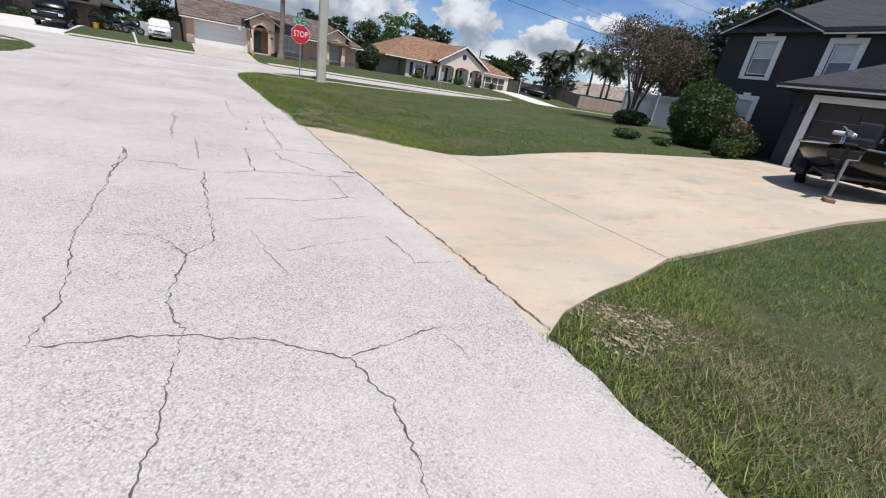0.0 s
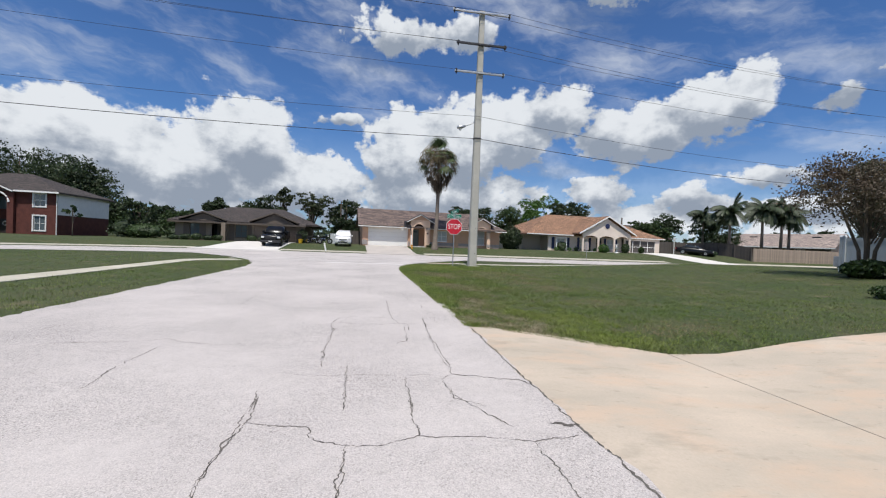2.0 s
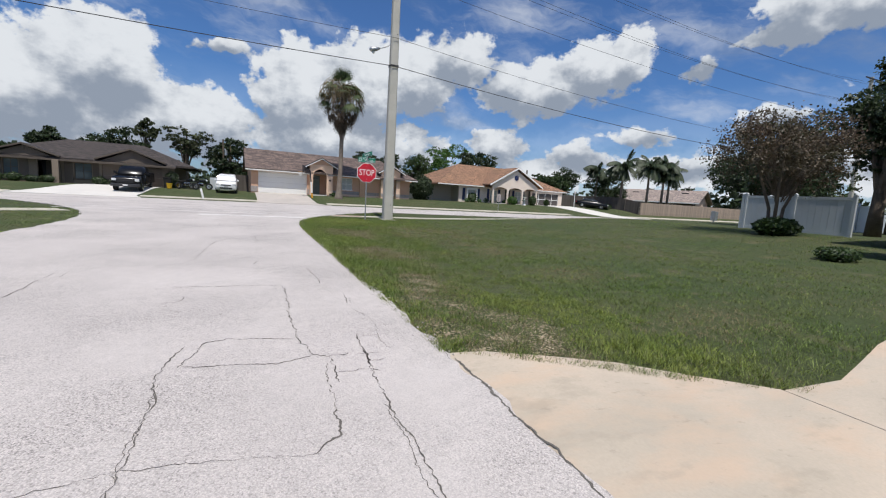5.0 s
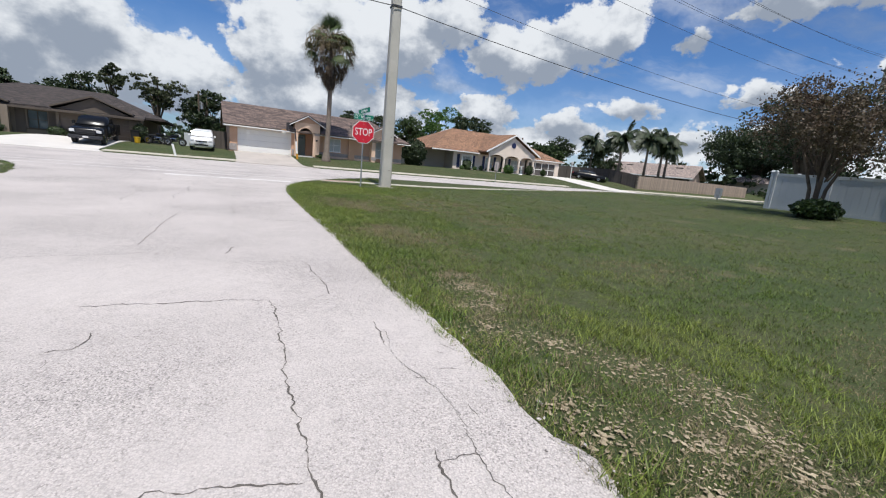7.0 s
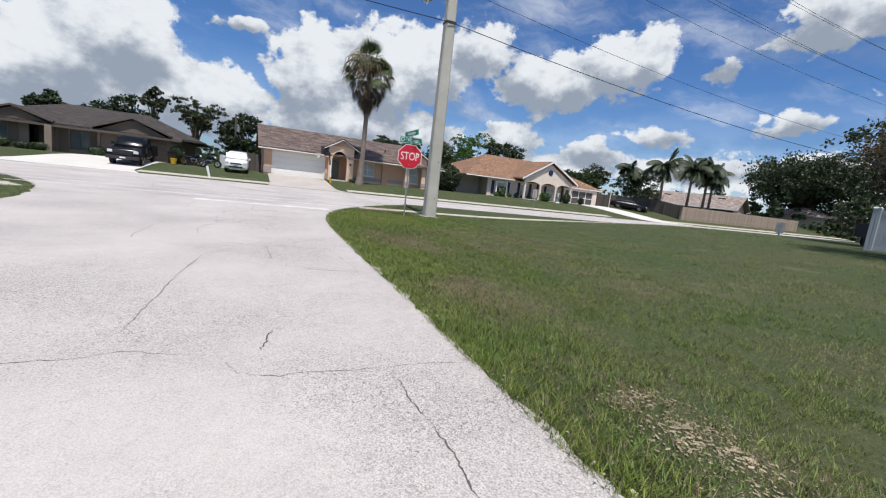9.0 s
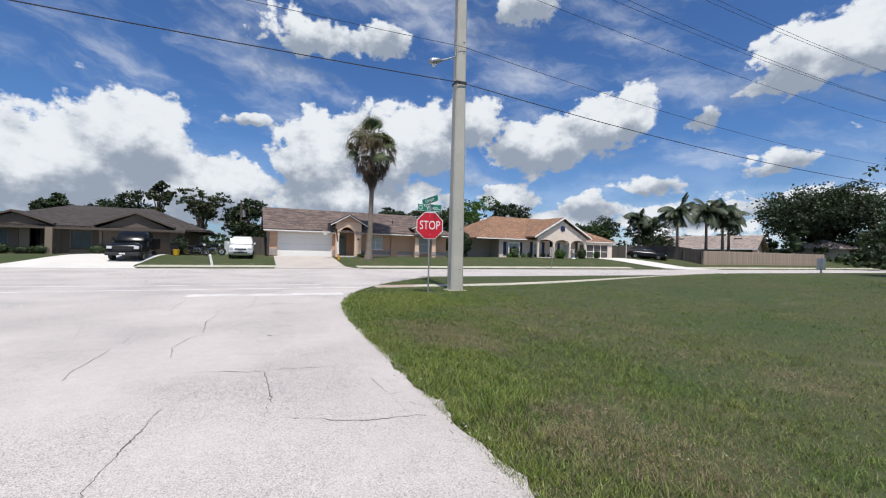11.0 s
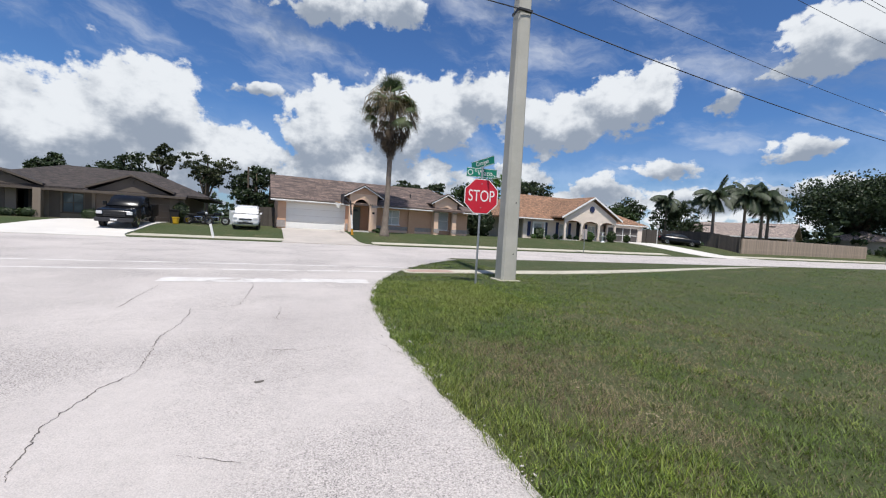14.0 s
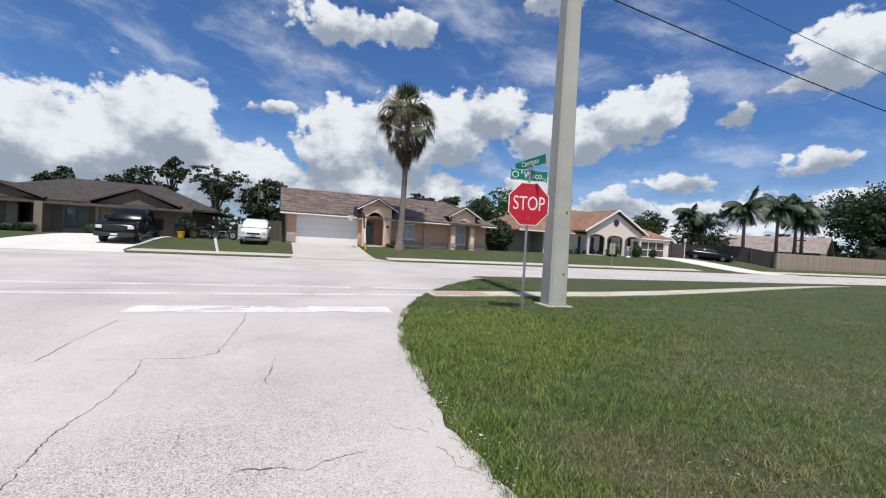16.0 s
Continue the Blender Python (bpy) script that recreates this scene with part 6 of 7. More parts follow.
def lobe_points(lobes, count, hollow=0.55):
    """Leaf places: bunched in tufts at the twig ends over each lobe, with gaps between."""
    vol = np.array([l[3] * l[4] * l[5] for l in lobes]) ** 0.67
    tufts = max(len(lobes) * 6, count // 26)
    pick = rng.choice(len(lobes), tufts, p=vol / vol.sum())
    L = np.array(lobes)[pick]
    d = rng.normal(size=(tufts, 3))
    d[:, 2] += 0.25
    d /= np.linalg.norm(d, axis=1)[:, None]
    r = hollow + (1.12 - hollow) * rng.random((tufts, 1)) ** 0.7
    centre, reach = L[:, :3] + d * r * L[:, 3:6], 0.13 * L[:, 3:6] * rng.uniform(0.6, 1.5, (tufts, 1))
    own = rng.integers(0, tufts, count)
    return centre[own] + rng.normal(size=(count, 3)) * reach[own] * np.array([1.0, 1.0, 0.75])


def tree(name, label, x, y, height, crown_r, leaf, count=2600, size=0.3, lobes=9, trunk=0.28, spread=1.0, base=0.35, group="trees", gap=0.25, stems=1, category="tree"):
    z0 = land(x, y)
    t = thing(name, label, category, pose(x, y, z0), group)
    rnd = random.Random(round(x * 31 + y * 17))
    ls = []
    cz = height * (base + 1) / 2
    hz = height * (1 - base) / 2
    for i in range(lobes):
        a = 2.4 * i + rnd.uniform(-0.4, 0.4)
        f = math.sqrt((i + 0.5) / lobes)
        zz = cz + hz * rnd.uniform(-0.75, 0.75) * (1 - 0.35 * f)
        s = rnd.uniform(0.36, 0.58)
        ls.append((crown_r * f * 0.72 * math.cos(a) * spread, crown_r * f * 0.72 * math.sin(a) * spread, min(zz, height - crown_r * s * 0.75), crown_r * s, crown_r * s, crown_r * s * rnd.uniform(0.6, 0.85)))
    bm = bmesh.new()
    for k in range(stems):
        a = 2 * math.pi * k / stems + 0.5
        o = 0.16 * (stems > 1)
        top = (crown_r * 0.35 * math.cos(a) * (stems > 1), crown_r * 0.35 * math.sin(a) * (stems > 1), height * 0.6)
        tube([(o * math.cos(a), o * math.sin(a), -0.25), (o * 1.6 * math.cos(a), o * 1.6 * math.sin(a), height * base * 0.6), top, (top[0] * 1.1, top[1] * 1.1, height * 0.82)], [trunk * 1.25, trunk, trunk * 0.6, trunk * 0.2], 8, bm)
    part("trunk", bm, "bark", t, "", True)
    for l in ls:
        p0 = (l[0] * 0.12, l[1] * 0.12, height * (base * 0.75 + 0.1 * rnd.random()))
        mid = (l[0] * 0.55, l[1] * 0.55, (p0[2] + l[2]) / 2 + 0.08 * height)
        part("limb", tube([p0, mid, (l[0], l[1], l[2])], [trunk * 0.45, trunk * 0.3, trunk * 0.1], 6), "bark", t)
    v, f = leaf_cloud(lobe_points(ls, count, 0.45), size)
    ob = new("crown", mesh_arrays("crown", v, f, leaf))
    ob.parent = t
    return t


def shrub(label, x, y, rx, ry, h, leaf, count=1500, size=0.12, category="shrub", name="shrub", group="shrubs", boxy=0.0):
    t = thing(name, label, category, pose(x, y, land(x, y)), group)
    d = rng.normal(size=(count, 3))
    d /= np.linalg.norm(d, axis=1)[:, None]
    if boxy:
        d = np.sign(d) * np.abs(d) ** (1 - boxy)
    r = 0.82 + 0.2 * rng.random((count, 1)) + 0.07 * np.sin(d[:, :1] * 9) * np.sin(d[:, 1:2] * 8) + 0.05 * np.sin(d[:, 2:] * 13)
    c = np.array([0, 0, h * 0.48]) + d * r * np.array([rx, ry, h * 0.52])
    c[:, 2] = np.maximum(c[:, 2], 0.03)
    v, f = leaf_cloud(c, size)
    ob = new("foliage", mesh_arrays("foliage", v, f, leaf))
    ob.parent = t
    bm = bmesh.new()
    bmesh.ops.create_icosphere(bm, subdivisions=2, radius=1.0)
    bmesh.ops.transform(bm, matrix=Matrix.Translation((0, 0, h * 0.47)) @ Matrix.Diagonal((rx * 0.78, ry * 0.78, h * 0.44, 1)), verts=bm.verts[:])
    for q in bm.verts:
        q.co += Vector((noise.noise(q.co * 2.3), noise.noise(q.co * 2.3 + Vector((5, 0, 0))), 0.5 * noise.noise(q.co * 2.3 + Vector((0, 7, 0))))) * 0.12 * rx
    part("inner_twig_mass", bm, "oak", t, "dark inner twigs")
    return t


def fan_frond(rad, folds=15, opening=2.4, web=0.6):
    """A pleated fan leaf in its own plane, with split tips."""
    vs, fs = [(0, 0, 0)], []
    for i in range(folds):
        a0 = -opening / 2 + opening * i / folds
        a1 = -opening / 2 + opening * (i + 1) / folds
        am = (a0 + a1) / 2
        l = rad * (0.8 + 0.2 * math.cos(am))
        k = len(vs)
        vs += [(l * web * math.cos(a0), l * web * math.sin(a0), 0), (l * math.cos(am), l * math.sin(am), -0.12 * rad), (l * web * math.cos(a1), l * web * math.sin(a1), 0), (l * web * 0.5 * math.cos(am), l * web * 0.5 * math.sin(am), 0.04 * rad)]
        fs += [(0, k, k + 3), (k, k + 1, k + 3), (k + 1, k + 2, k + 3), (k + 2, 0, k + 3)]
    return np.array(vs), np.array(fs)


def washingtonia(x, y, height):
    """A tall fan palm: live fans on top, a skirt of dead ones hanging below."""
    t = thing("palm_tree", "tall fan palm with a shaggy skirt of dead fronds", "palm tree", pose(x, y, land(x, y)))
    bole = height - 5.2
    part("trunk", tube([(0, 0, -0.3), (0, 0, 0.15), (0.0, 0, 0.8), (0.1, 0, 3), (0.16, 0, bole), (0.15, 0, height - 1.6)], [0.5, 0.42, 0.29, 0.22, 0.2, 0.2], 14), "palmbark", t, "", True)
    rnd = random.Random(4)

    def fans(name, count, z0, z1, el0, el1, stalk0, stalk1, rad, material):
        V, F, off = [], [], 0
        fv, ff = fan_frond(rad, 15, 2.6, 0.42) if material == "palm" else fan_frond(rad, 11, 1.5, 0.3)
        for i in range(count):
            g = i / max(1, count - 1)
            az = i * 2.39996 + rnd.uniform(-0.2, 0.2)
            el = radians(el0 + (el1 - el0) * g + rnd.uniform(-9, 9))
            st = (stalk0 + (stalk1 - stalk0) * g) * rnd.uniform(0.85, 1.15)
            base = Vector((0.15, 0, z0 + (z1 - z0) * g))
            d = Vector((math.cos(az) * math.cos(el), math.sin(az) * math.cos(el), math.sin(el)))
            tip = base + d * st
            hang = (min(el - 0.75, -0.95) if material == "dead" else min(el - 0.35, -0.25)) if el < 0.9 else el
            hang = max(hang, -1.5)
            d2 = Vector((math.cos(az) * math.cos(hang), math.sin(az) * math.cos(hang), math.sin(hang)))
            side = Vector((-math.sin(az), math.cos(az), 0))
            up = d2.cross(side)
            sc = rnd.uniform(0.75, 1.2)
            tw = rnd.uniform(-0.7, 0.7)
            side, up = side * math.cos(tw) + up * math.sin(tw), up * math.cos(tw) - side * math.sin(tw)
            narrow = 0.6 if material == "dead" else 0.9
            m_ = np.array([d2, side * narrow, up]).T * sc
            V.append(fv @ m_.T + np.array(tip)), F.append(ff + off)
            off += len(fv)
            w = side * 0.016
            V.append(np.array([base - w, base + w, tip + w, tip - w])), F.append(np.array([[off, off + 1, off + 2], [off, off + 2, off + 3]]))
            off += 4
        ob = new(name, mesh_arrays(name, np.concatenate(V), np.concatenate(F), material))
        ob.parent = t

    fans("live_crown", 40, height - 1.5, height - 2.5, 84, -30, 0.8, 1.75, 1.2, "palm")
    fans("yellowing_crown", 56, height - 2.0, height - 3.2, -8, -50, 1.75, 1.6, 1.2, "dead")
    fans("dead_skirt", 150, height - 2.7, bole - 0.2, -38, -84, 1.75, 0.2, 1.1, "dead")
    # strings of old flower stalks hanging through the crown
    bm = bmesh.new()
    for i in range(280):
        a, r = rnd.uniform(0, 6.28), rnd.uniform(0.7, 2.3)
        z = height - rnd.uniform(0.9, 2.3)
        tube([(r * 0.25 * math.cos(a), r * 0.25 * math.sin(a), z - 0.25), (r * 0.75 * math.cos(a), r * 0.75 * math.sin(a), z + 0.05), (r * 0.97 * math.cos(a), r * 0.97 * math.sin(a), z - 0.35), (r * 1.04 * math.cos(a + 0.1), r * 1.04 * math.sin(a + 0.1), z - rnd.uniform(0.7, 1.7))], [0.012, 0.026, 0.03, 0.008], 3, bm)
    part("hanging_stalk_mass", bm, "straw", t, "pale hanging stalks")


washingtonia(7.75, 50.1, 12.7)


def queen_palm(x, y, height, wind=(-1.0, -0.1), dead=False):
    t = thing("palm_tree", "slender feathery palm bent by the wind", "palm tree", pose(x, y, land(x, y)), "feathery palms")
    rnd = random.Random(round(x * 13))
    part("trunk", tube([(0, 0, -0.3), (0.05, 0, height * 0.4), (0, 0, height * 0.78)], [0.24, 0.18, 0.15], 10), "palmbark", t, "", True)
    W = Vector((wind[0], wind[1], 0))
    for i in range(34):
        az = i * 2.39996
        el = radians(rnd.uniform(-25, 70))
        L = rnd.uniform(2.5, 3.3)
        p, d = Vector((0, 0, height * 0.78)), Vector((math.cos(az) * math.cos(el), math.sin(az) * math.cos(el), math.sin(el)))
        pts = [p.copy()]
        for k in range(9):
            d = (d + Vector((0, 0, -0.2)) + W * 0.1).normalized()
            p = p + d * L / 9
            pts.append(p.copy())
        V, F = [], []
        for k in range(1, 10):
            dd = (pts[k] - pts[k - 1]).normalized()
            sd = dd.cross(Vector((0, 0, 1))).normalized()
            for q in range(4):
                o = pts[k - 1].lerp(pts[k], q / 4)
                l = 0.95 * math.sin(math.pi * (k + q / 4 + 0.4) / 11) + 0.1
                for s in (-1, 1):
                    tip = o + (sd * s * 0.6 + dd * 0.45 + Vector((0, 0, -0.8)) + W * 0.25) * l
                    n0 = len(V)
                    V += [o - dd * 0.06, o + dd * 0.06, tip]
                    F.append((n0, n0 + 1, n0 + 2))
        bm = tube(pts, [0.04] * 5 + [0.02] * 5, 4)
        fr = part("frond_rib", bm, "feather", t)
        ob = new("frond_blade", mesh_arrays("frond_blade", np.array(V), np.array(F), "feather"))
        ob.parent = fr


for x, y, hh in ((62.8, 72.1, 10.4), (52.2, 55.2, 9.0), (56.9, 54.4, 9.6), (60.0, 54.2, 10.3), (61.6, 54.4, 8.9)):
    queen_palm(x, y, hh * 0.95)

# beside the driveway and the lawn
shrub("large round clipped evergreen shrub on the lawn", 18.2, 10.75, 1.15, 1.15, 2.6, "hedge", 12000, 0.085, "shrub", "round_shrub")
shrub("small square clipped hedge beside the driveway", 17.2, 8.75, 0.55, 0.42, 0.65, "hedge", 4500, 0.05, "hedge", "hedge", boxy=0.35)
shrub("dark leafy shrub beside the charcoal garage", 18.6, 8.9, 0.55, 0.5, 1.05, "leaf", 3500, 0.07)
shrub("dull brownish shrub below a window", 19.3, 10.0, 0.9, 0.8, 1.45, "myrtle", 2200, 0.1)
shrub("low spreading shrub on the lawn", 15.6, 11.9, 0.6, 0.5, 0.4, "leaf", 900, 0.08)
shrub("low golden ground plant on the lawn", 16.0, 10.5, 0.4, 0.35, 0.28, "hedge", 500, 0.07)
tree("crape_myrtle", "multi-stemmed crape myrtle with thin reddish-brown crown", 21.9, 17.0, 5.4, 2.7, "myrtle", 17000, 0.1, 22, 0.07, 1.0, 0.36, stems=4)
shrub("spiky grassy clump under the crape myrtle", 21.8, 16.8, 1.2, 0.7, 0.75, "leaf", 1600, 0.22)
tree("oak_tree", "tall dark oak behind the pale fence", 37.5, 18.6, 13.0, 2.7, "oak", 20000, 0.22, 20, 0.35, 1.0, 0.25)
tree("oak_tree", "dark broad tree behind the pale fence", 31.5, 21.9, 7.8, 3.2, "oak", 9000, 0.2, 14, 0.3, 1.0, 0.2)
tree("oak_tree", "dark tree beside the charcoal house", 29.5, 16.5, 7.8, 2.1, "oak", 9000, 0.2, 14, 0.3, 1.0, 0.3)
# between and behind the far houses
FAR_TREES = (
    (-16.5, 69, 7.6, 3.2, "oak"), (-13.6, 71, 9.2, 1.4, "olive"), (-22.8, 70, 6.7, 2.0, "oak"), (-8.8, 69.5, 9.2, 2.6, "olive"), (-3.8, 70.5, 7.3, 2.8, "oak"),
    (14.8, 71, 7.6, 2.2, "oak"), (18.2, 72, 7.6, 3.0, "oak"), (24.2, 72, 7.6, 3.2, "leaf"), (30.4, 75, 11.0, 3.9, "bright"), (33.4, 71, 8.9, 2.3, "oak"),
    (38.0, 76, 9.8, 2.8, "oak"), (48.9, 71, 6.5, 2.2, "leaf"), (53.1, 72, 6.6, 2.5, "leaf"), (56.5, 76, 7.4, 3.6, "oak"), (66.0, 72, 8.8, 3.8, "oak"),
    (-36.5, 74, 5.2, 2.8, "leaf"), (-31.7, 72, 5.6, 2.0, "oak"), (-27.5, 68, 4.6, 2.4, "leaf"), (-40.0, 73, 6.0, 2.8, "oak"), (-52.0, 74, 14.0, 6.0, "oak"), (-48.5, 76, 12.5, 5.0, "oak"), (-58.0, 73, 14.5, 6.0, "oak"))
for x, y, h_, r, leaf in FAR_TREES:
    tree("tree", {"oak": "dark green broad tree behind the houses", "olive": "thin greyish open-crowned tree behind the houses", "leaf": "green leafy tree behind the houses", "bright": "round bright green tree behind the houses"}[leaf], x, y, h_, r, leaf, 3200 if leaf == "olive" else 9000, 0.3, 9 if leaf == "olive" else 15, 0.2, 1.0, 0.06 if leaf != "olive" else 0.35)
tree("tree", "dark feathery broad tree above the brick house", -44.5, 74, 11.2, 5.4, "oak", 18000, 0.34, 24, 0.35, 1.0, 0.25)
tree("tree", "dark tree beside the brick house", -27.5, 58.0, 5.2, 2.2, "oak", 2400, 0.28, 8, 0.16, 1.0, 0.12)
tree("young_tree", "slender young tree before the brick house", -31.6, 53.2, 4.0, 0.7, "leaf", 500, 0.22, 5, 0.05, 1.0, 0.4)
tree("oak_tree", "broad spreading dark oak beyond the board fence", 106.0, 65.0, 14.5, 10.5, "oak", 36000, 0.5, 34, 0.5, 1.05, 0.32)
tree("tree", "dense dark conical tree beyond the side street", 84.0, 45.5, 8.8, 3.2, "oak", 4200, 0.36, 9, 0.3, 1.0, 0.05)
tree("tree", "dark tree beyond the side street", 88.0, 43.0, 7.0, 3.4, "leaf", 3000, 0.36, 8, 0.3, 1.0, 0.05)
tree("tree", "dark overgrown tree near the trailer", 47.0, 27.5, 5.0, 2.6, "leaf", 3200, 0.3, 8, 0.2, 1.0, 0.05)
shrub("large glossy magnolia shrub beside the peach house", 18.9, 55.6, 1.5, 1.4, 3.1, "oak", 2600, 0.24)
for x, y, r, h_, leaf, lab in ((-11.6 + 0.6, 52.2, 0.5, 1.9, "hedge", "upright golden-green shrub beside the brown garage"), (-7.6, 53.0, 0.6, 1.6, "oak", "dark shrub at the brown house's corner"), (26.3, 56.0, 0.9, 1.3, "leaf", "rounded shrub before the cream house's side"),
                               (31.4, 53.8, 0.7, 1.1, "bright", "spiky bright shrub before the cream porch"), (34.8, 54.0, 0.55, 1.3, "leaf", "clipped shrub before the cream porch"), (46.8, 55.6, 1.3, 1.1, "oak", "dark shrub behind the parked car"),
                               (48.3, 54.2, 0.9, 0.8, "leaf", "low shrub beside the board fence"), (37.6, 54.6, 0.4, 0.9, "leaf", "small shrub beside the screened garage"), (7.6, 52.3, 0.8, 0.35, "leaf", "low shrub bed by the peach house's entry"),
                               (-26.0, 56.5, 2.0, 1.8, "leaf", "wild bushes between the houses"), (-29.0, 59.0, 2.4, 2.4, "oak", "dark wild bushes between the houses"), (-23.5, 58.5, 1.6, 1.6, "oak", "dark bush beside the brown house")):
    shrub(lab, x, y, r, r * 0.9, h_, leaf, 900, 0.13 if r < 1 else 0.2)
for i in range(8):
    shrub("low dark hedge under the brown house's windows", -21.3 + 1.15 * i + (2.3 if i > 4 else 0), 52.9 + 0.08 * i - 0.35, 0.62, 0.4, 0.6 + 0.1 * (i % 3), "leaf" if i % 3 else "oak", 320, 0.1, "hedge", "hedge", group="hedge row")
for i in range(9):
    shrub("small shrub in the bed before the cream house", 25.2 + 1.0 * i, 55.1 + 0.08 * i, 0.35, 0.3, 0.5 + 0.15 * (i % 2), "leaf" if i % 2 else "bright", 220, 0.09, group="flower bed")


def woods():
    """The far tree line all round, one mass of leaves."""
    C = []
    for i in range(620):
        a = rng.uniform(-math.pi, math.pi)
        d = rng.uniform(88, 165)
        x, y = 10 + d * math.sin(a), 30 + d * math.cos(a)
        h_ = rng.uniform(4.0, 6.5) + (d - 88) * 0.045
        C.append(lobe_points([(x + rng.normal() * 2, y + rng.normal() * 2, h_ * f, 5.2 * (1.15 - f), 5.2 * (1.15 - f), h_ * 0.28) for f in (0.2, 0.5, 0.75)], 190, 0.6))
    v, f = leaf_cloud(np.concatenate(C), 1.1)
    tagged(new("woods", mesh_arrays("woods", v, f, "oak")), "distant dark green woods round the neighbourhood", "woods", kind="stuff")


woods()


# ---- grass ----
def grid_noise(x, y, cell, seed):
    g = np.random.default_rng(seed).random((256, 256))
    u, v = x / cell, y / cell
    i, j = np.floor(u).astype(int), np.floor(v).astype(int)
    fu, fv = u - i, v - j
    fu, fv = fu * fu * (3 - 2 * fu), fv * fv * (3 - 2 * fv)
    q = lambda a, b: g[(i + a) % 256, (j + b) % 256]
    return (q(0, 0) * (1 - fu) + q(1, 0) * fu) * (1 - fv) + (q(0, 1) * (1 - fu) + q(1, 1) * fu) * fv


# worn spots in the lawn (x, y, radius): sand, dry thatch, and lusher weeds
BARE = ((2.95, 1.65, 0.3), (2.75, 1.38, 0.22), (3.25, 1.45, 0.22), (2.7, 11.3, 0.25), (3.0, 11.3, 0.2), (3.03, 10.4, 0.35), (3.45, 9.95, 0.35), (3.75, 9.5, 0.35), (3.5, 9.15, 0.35), (3.3, 8.8, 0.3), (2.45, 9.6, 0.28),
        (2.45, 9.3, 0.25), (2.6, 8.85, 0.22), (2.65, 10.8, 0.25), (2.95, 9.1, 0.3), (3.15, 12.4, 0.25), (3.2, 12.05, 0.3), (3.0, 11.9, 0.25), (3.25, 11.7, 0.28))
DRY = ((3.1, 15.2, 0.7), (3.4, 15.8, 0.5), (3.5, 14.9, 0.6), (6.7, 15.8, 0.8), (6.1, 17.1, 0.6), (6.2, 21.3, 0.7), (6.7, 20.2, 0.6), (7.5, 20.4, 0.7), (5.8, 19.9, 0.6), (7.2, 18.7, 0.7), (3.2, 19.8, 0.5), (3.3, 19.2, 0.6),
       (3.5, 18.6, 0.6), (5.5, 19.1, 0.7), (6.9, 21.0, 0.7), (3.1, 20.4, 0.5), (3.6, 20.0, 0.5), (3.4, 0.9, 0.9), (4.4, 0.8, 0.9), (6.9, 12.6, 0.8), (5.6, 9.1, 0.5), (6.6, 9.4, 0.6))
LUSH = ((4.25, 10.5, 0.7), (4.5, 9.8, 0.7), (4.35, 9.0, 0.55), (4.8, 8.5, 0.6), (3.3, 2.15, 0.5), (4.2, 2.0, 0.6), (3.0, 23.5, 1.6), (4.5, 24.5, 2.0), (2.5, 16.8, 0.8), (2.5, 17.8, 0.7))


def paved(x, y):
    """True where grass cannot stand."""
    yy = np.asarray(y)
    right = 2.26 - 0.3 * np.clip((yy - 8) / 12, 0, 1) + 5.9 * np.clip((yy - 21) / 13, 0, None) ** 2.2
    left = -4.65 - 7.2 * np.clip((yy - 18) / 15.5, 0, None) ** 2.6
    road = (x > left + 0.05) & (x < right - 0.05)
    drive = (x > 2.1) & (x < 19.3) & (yy > np.where(x < 4.9, 1.55 + 0.34 * (x - 2.2), 2.55)) & (yy < np.where(x < 5.0, 8.85 - 0.46 * (x - 2.2), 7.5 + 0.18 * np.clip(x - 5.1, 0, 4)))
    walk1 = (x > 4) & (x < 23) & (yy > 28.15 + 0.07 * x) & (yy < 28.95 + 0.07 * x)
    walk2 = (x > -8.8) & (x < -8.05) & (yy < 25)
    street = yy > 34.3 + 0.07 * x
    return road | drive | walk1 | walk2 | street


def spots(x, y, where, reach=1.0):
    """0 away from the spots, 1 in their middles, with frayed borders."""
    s_ = np.zeros_like(x)
    fray = 0.55 * (grid_noise(x, y, 0.3, 41) - 0.5) + 0.5 * (grid_noise(x, y, 0.09, 42) - 0.5)
    for bx, by, br in where:
        s_ = np.maximum(s_, np.clip(1.5 - 1.2 * np.hypot((x - bx) / 1.25, y - by) / (br * reach) + fray, 0, 1))
    return s_


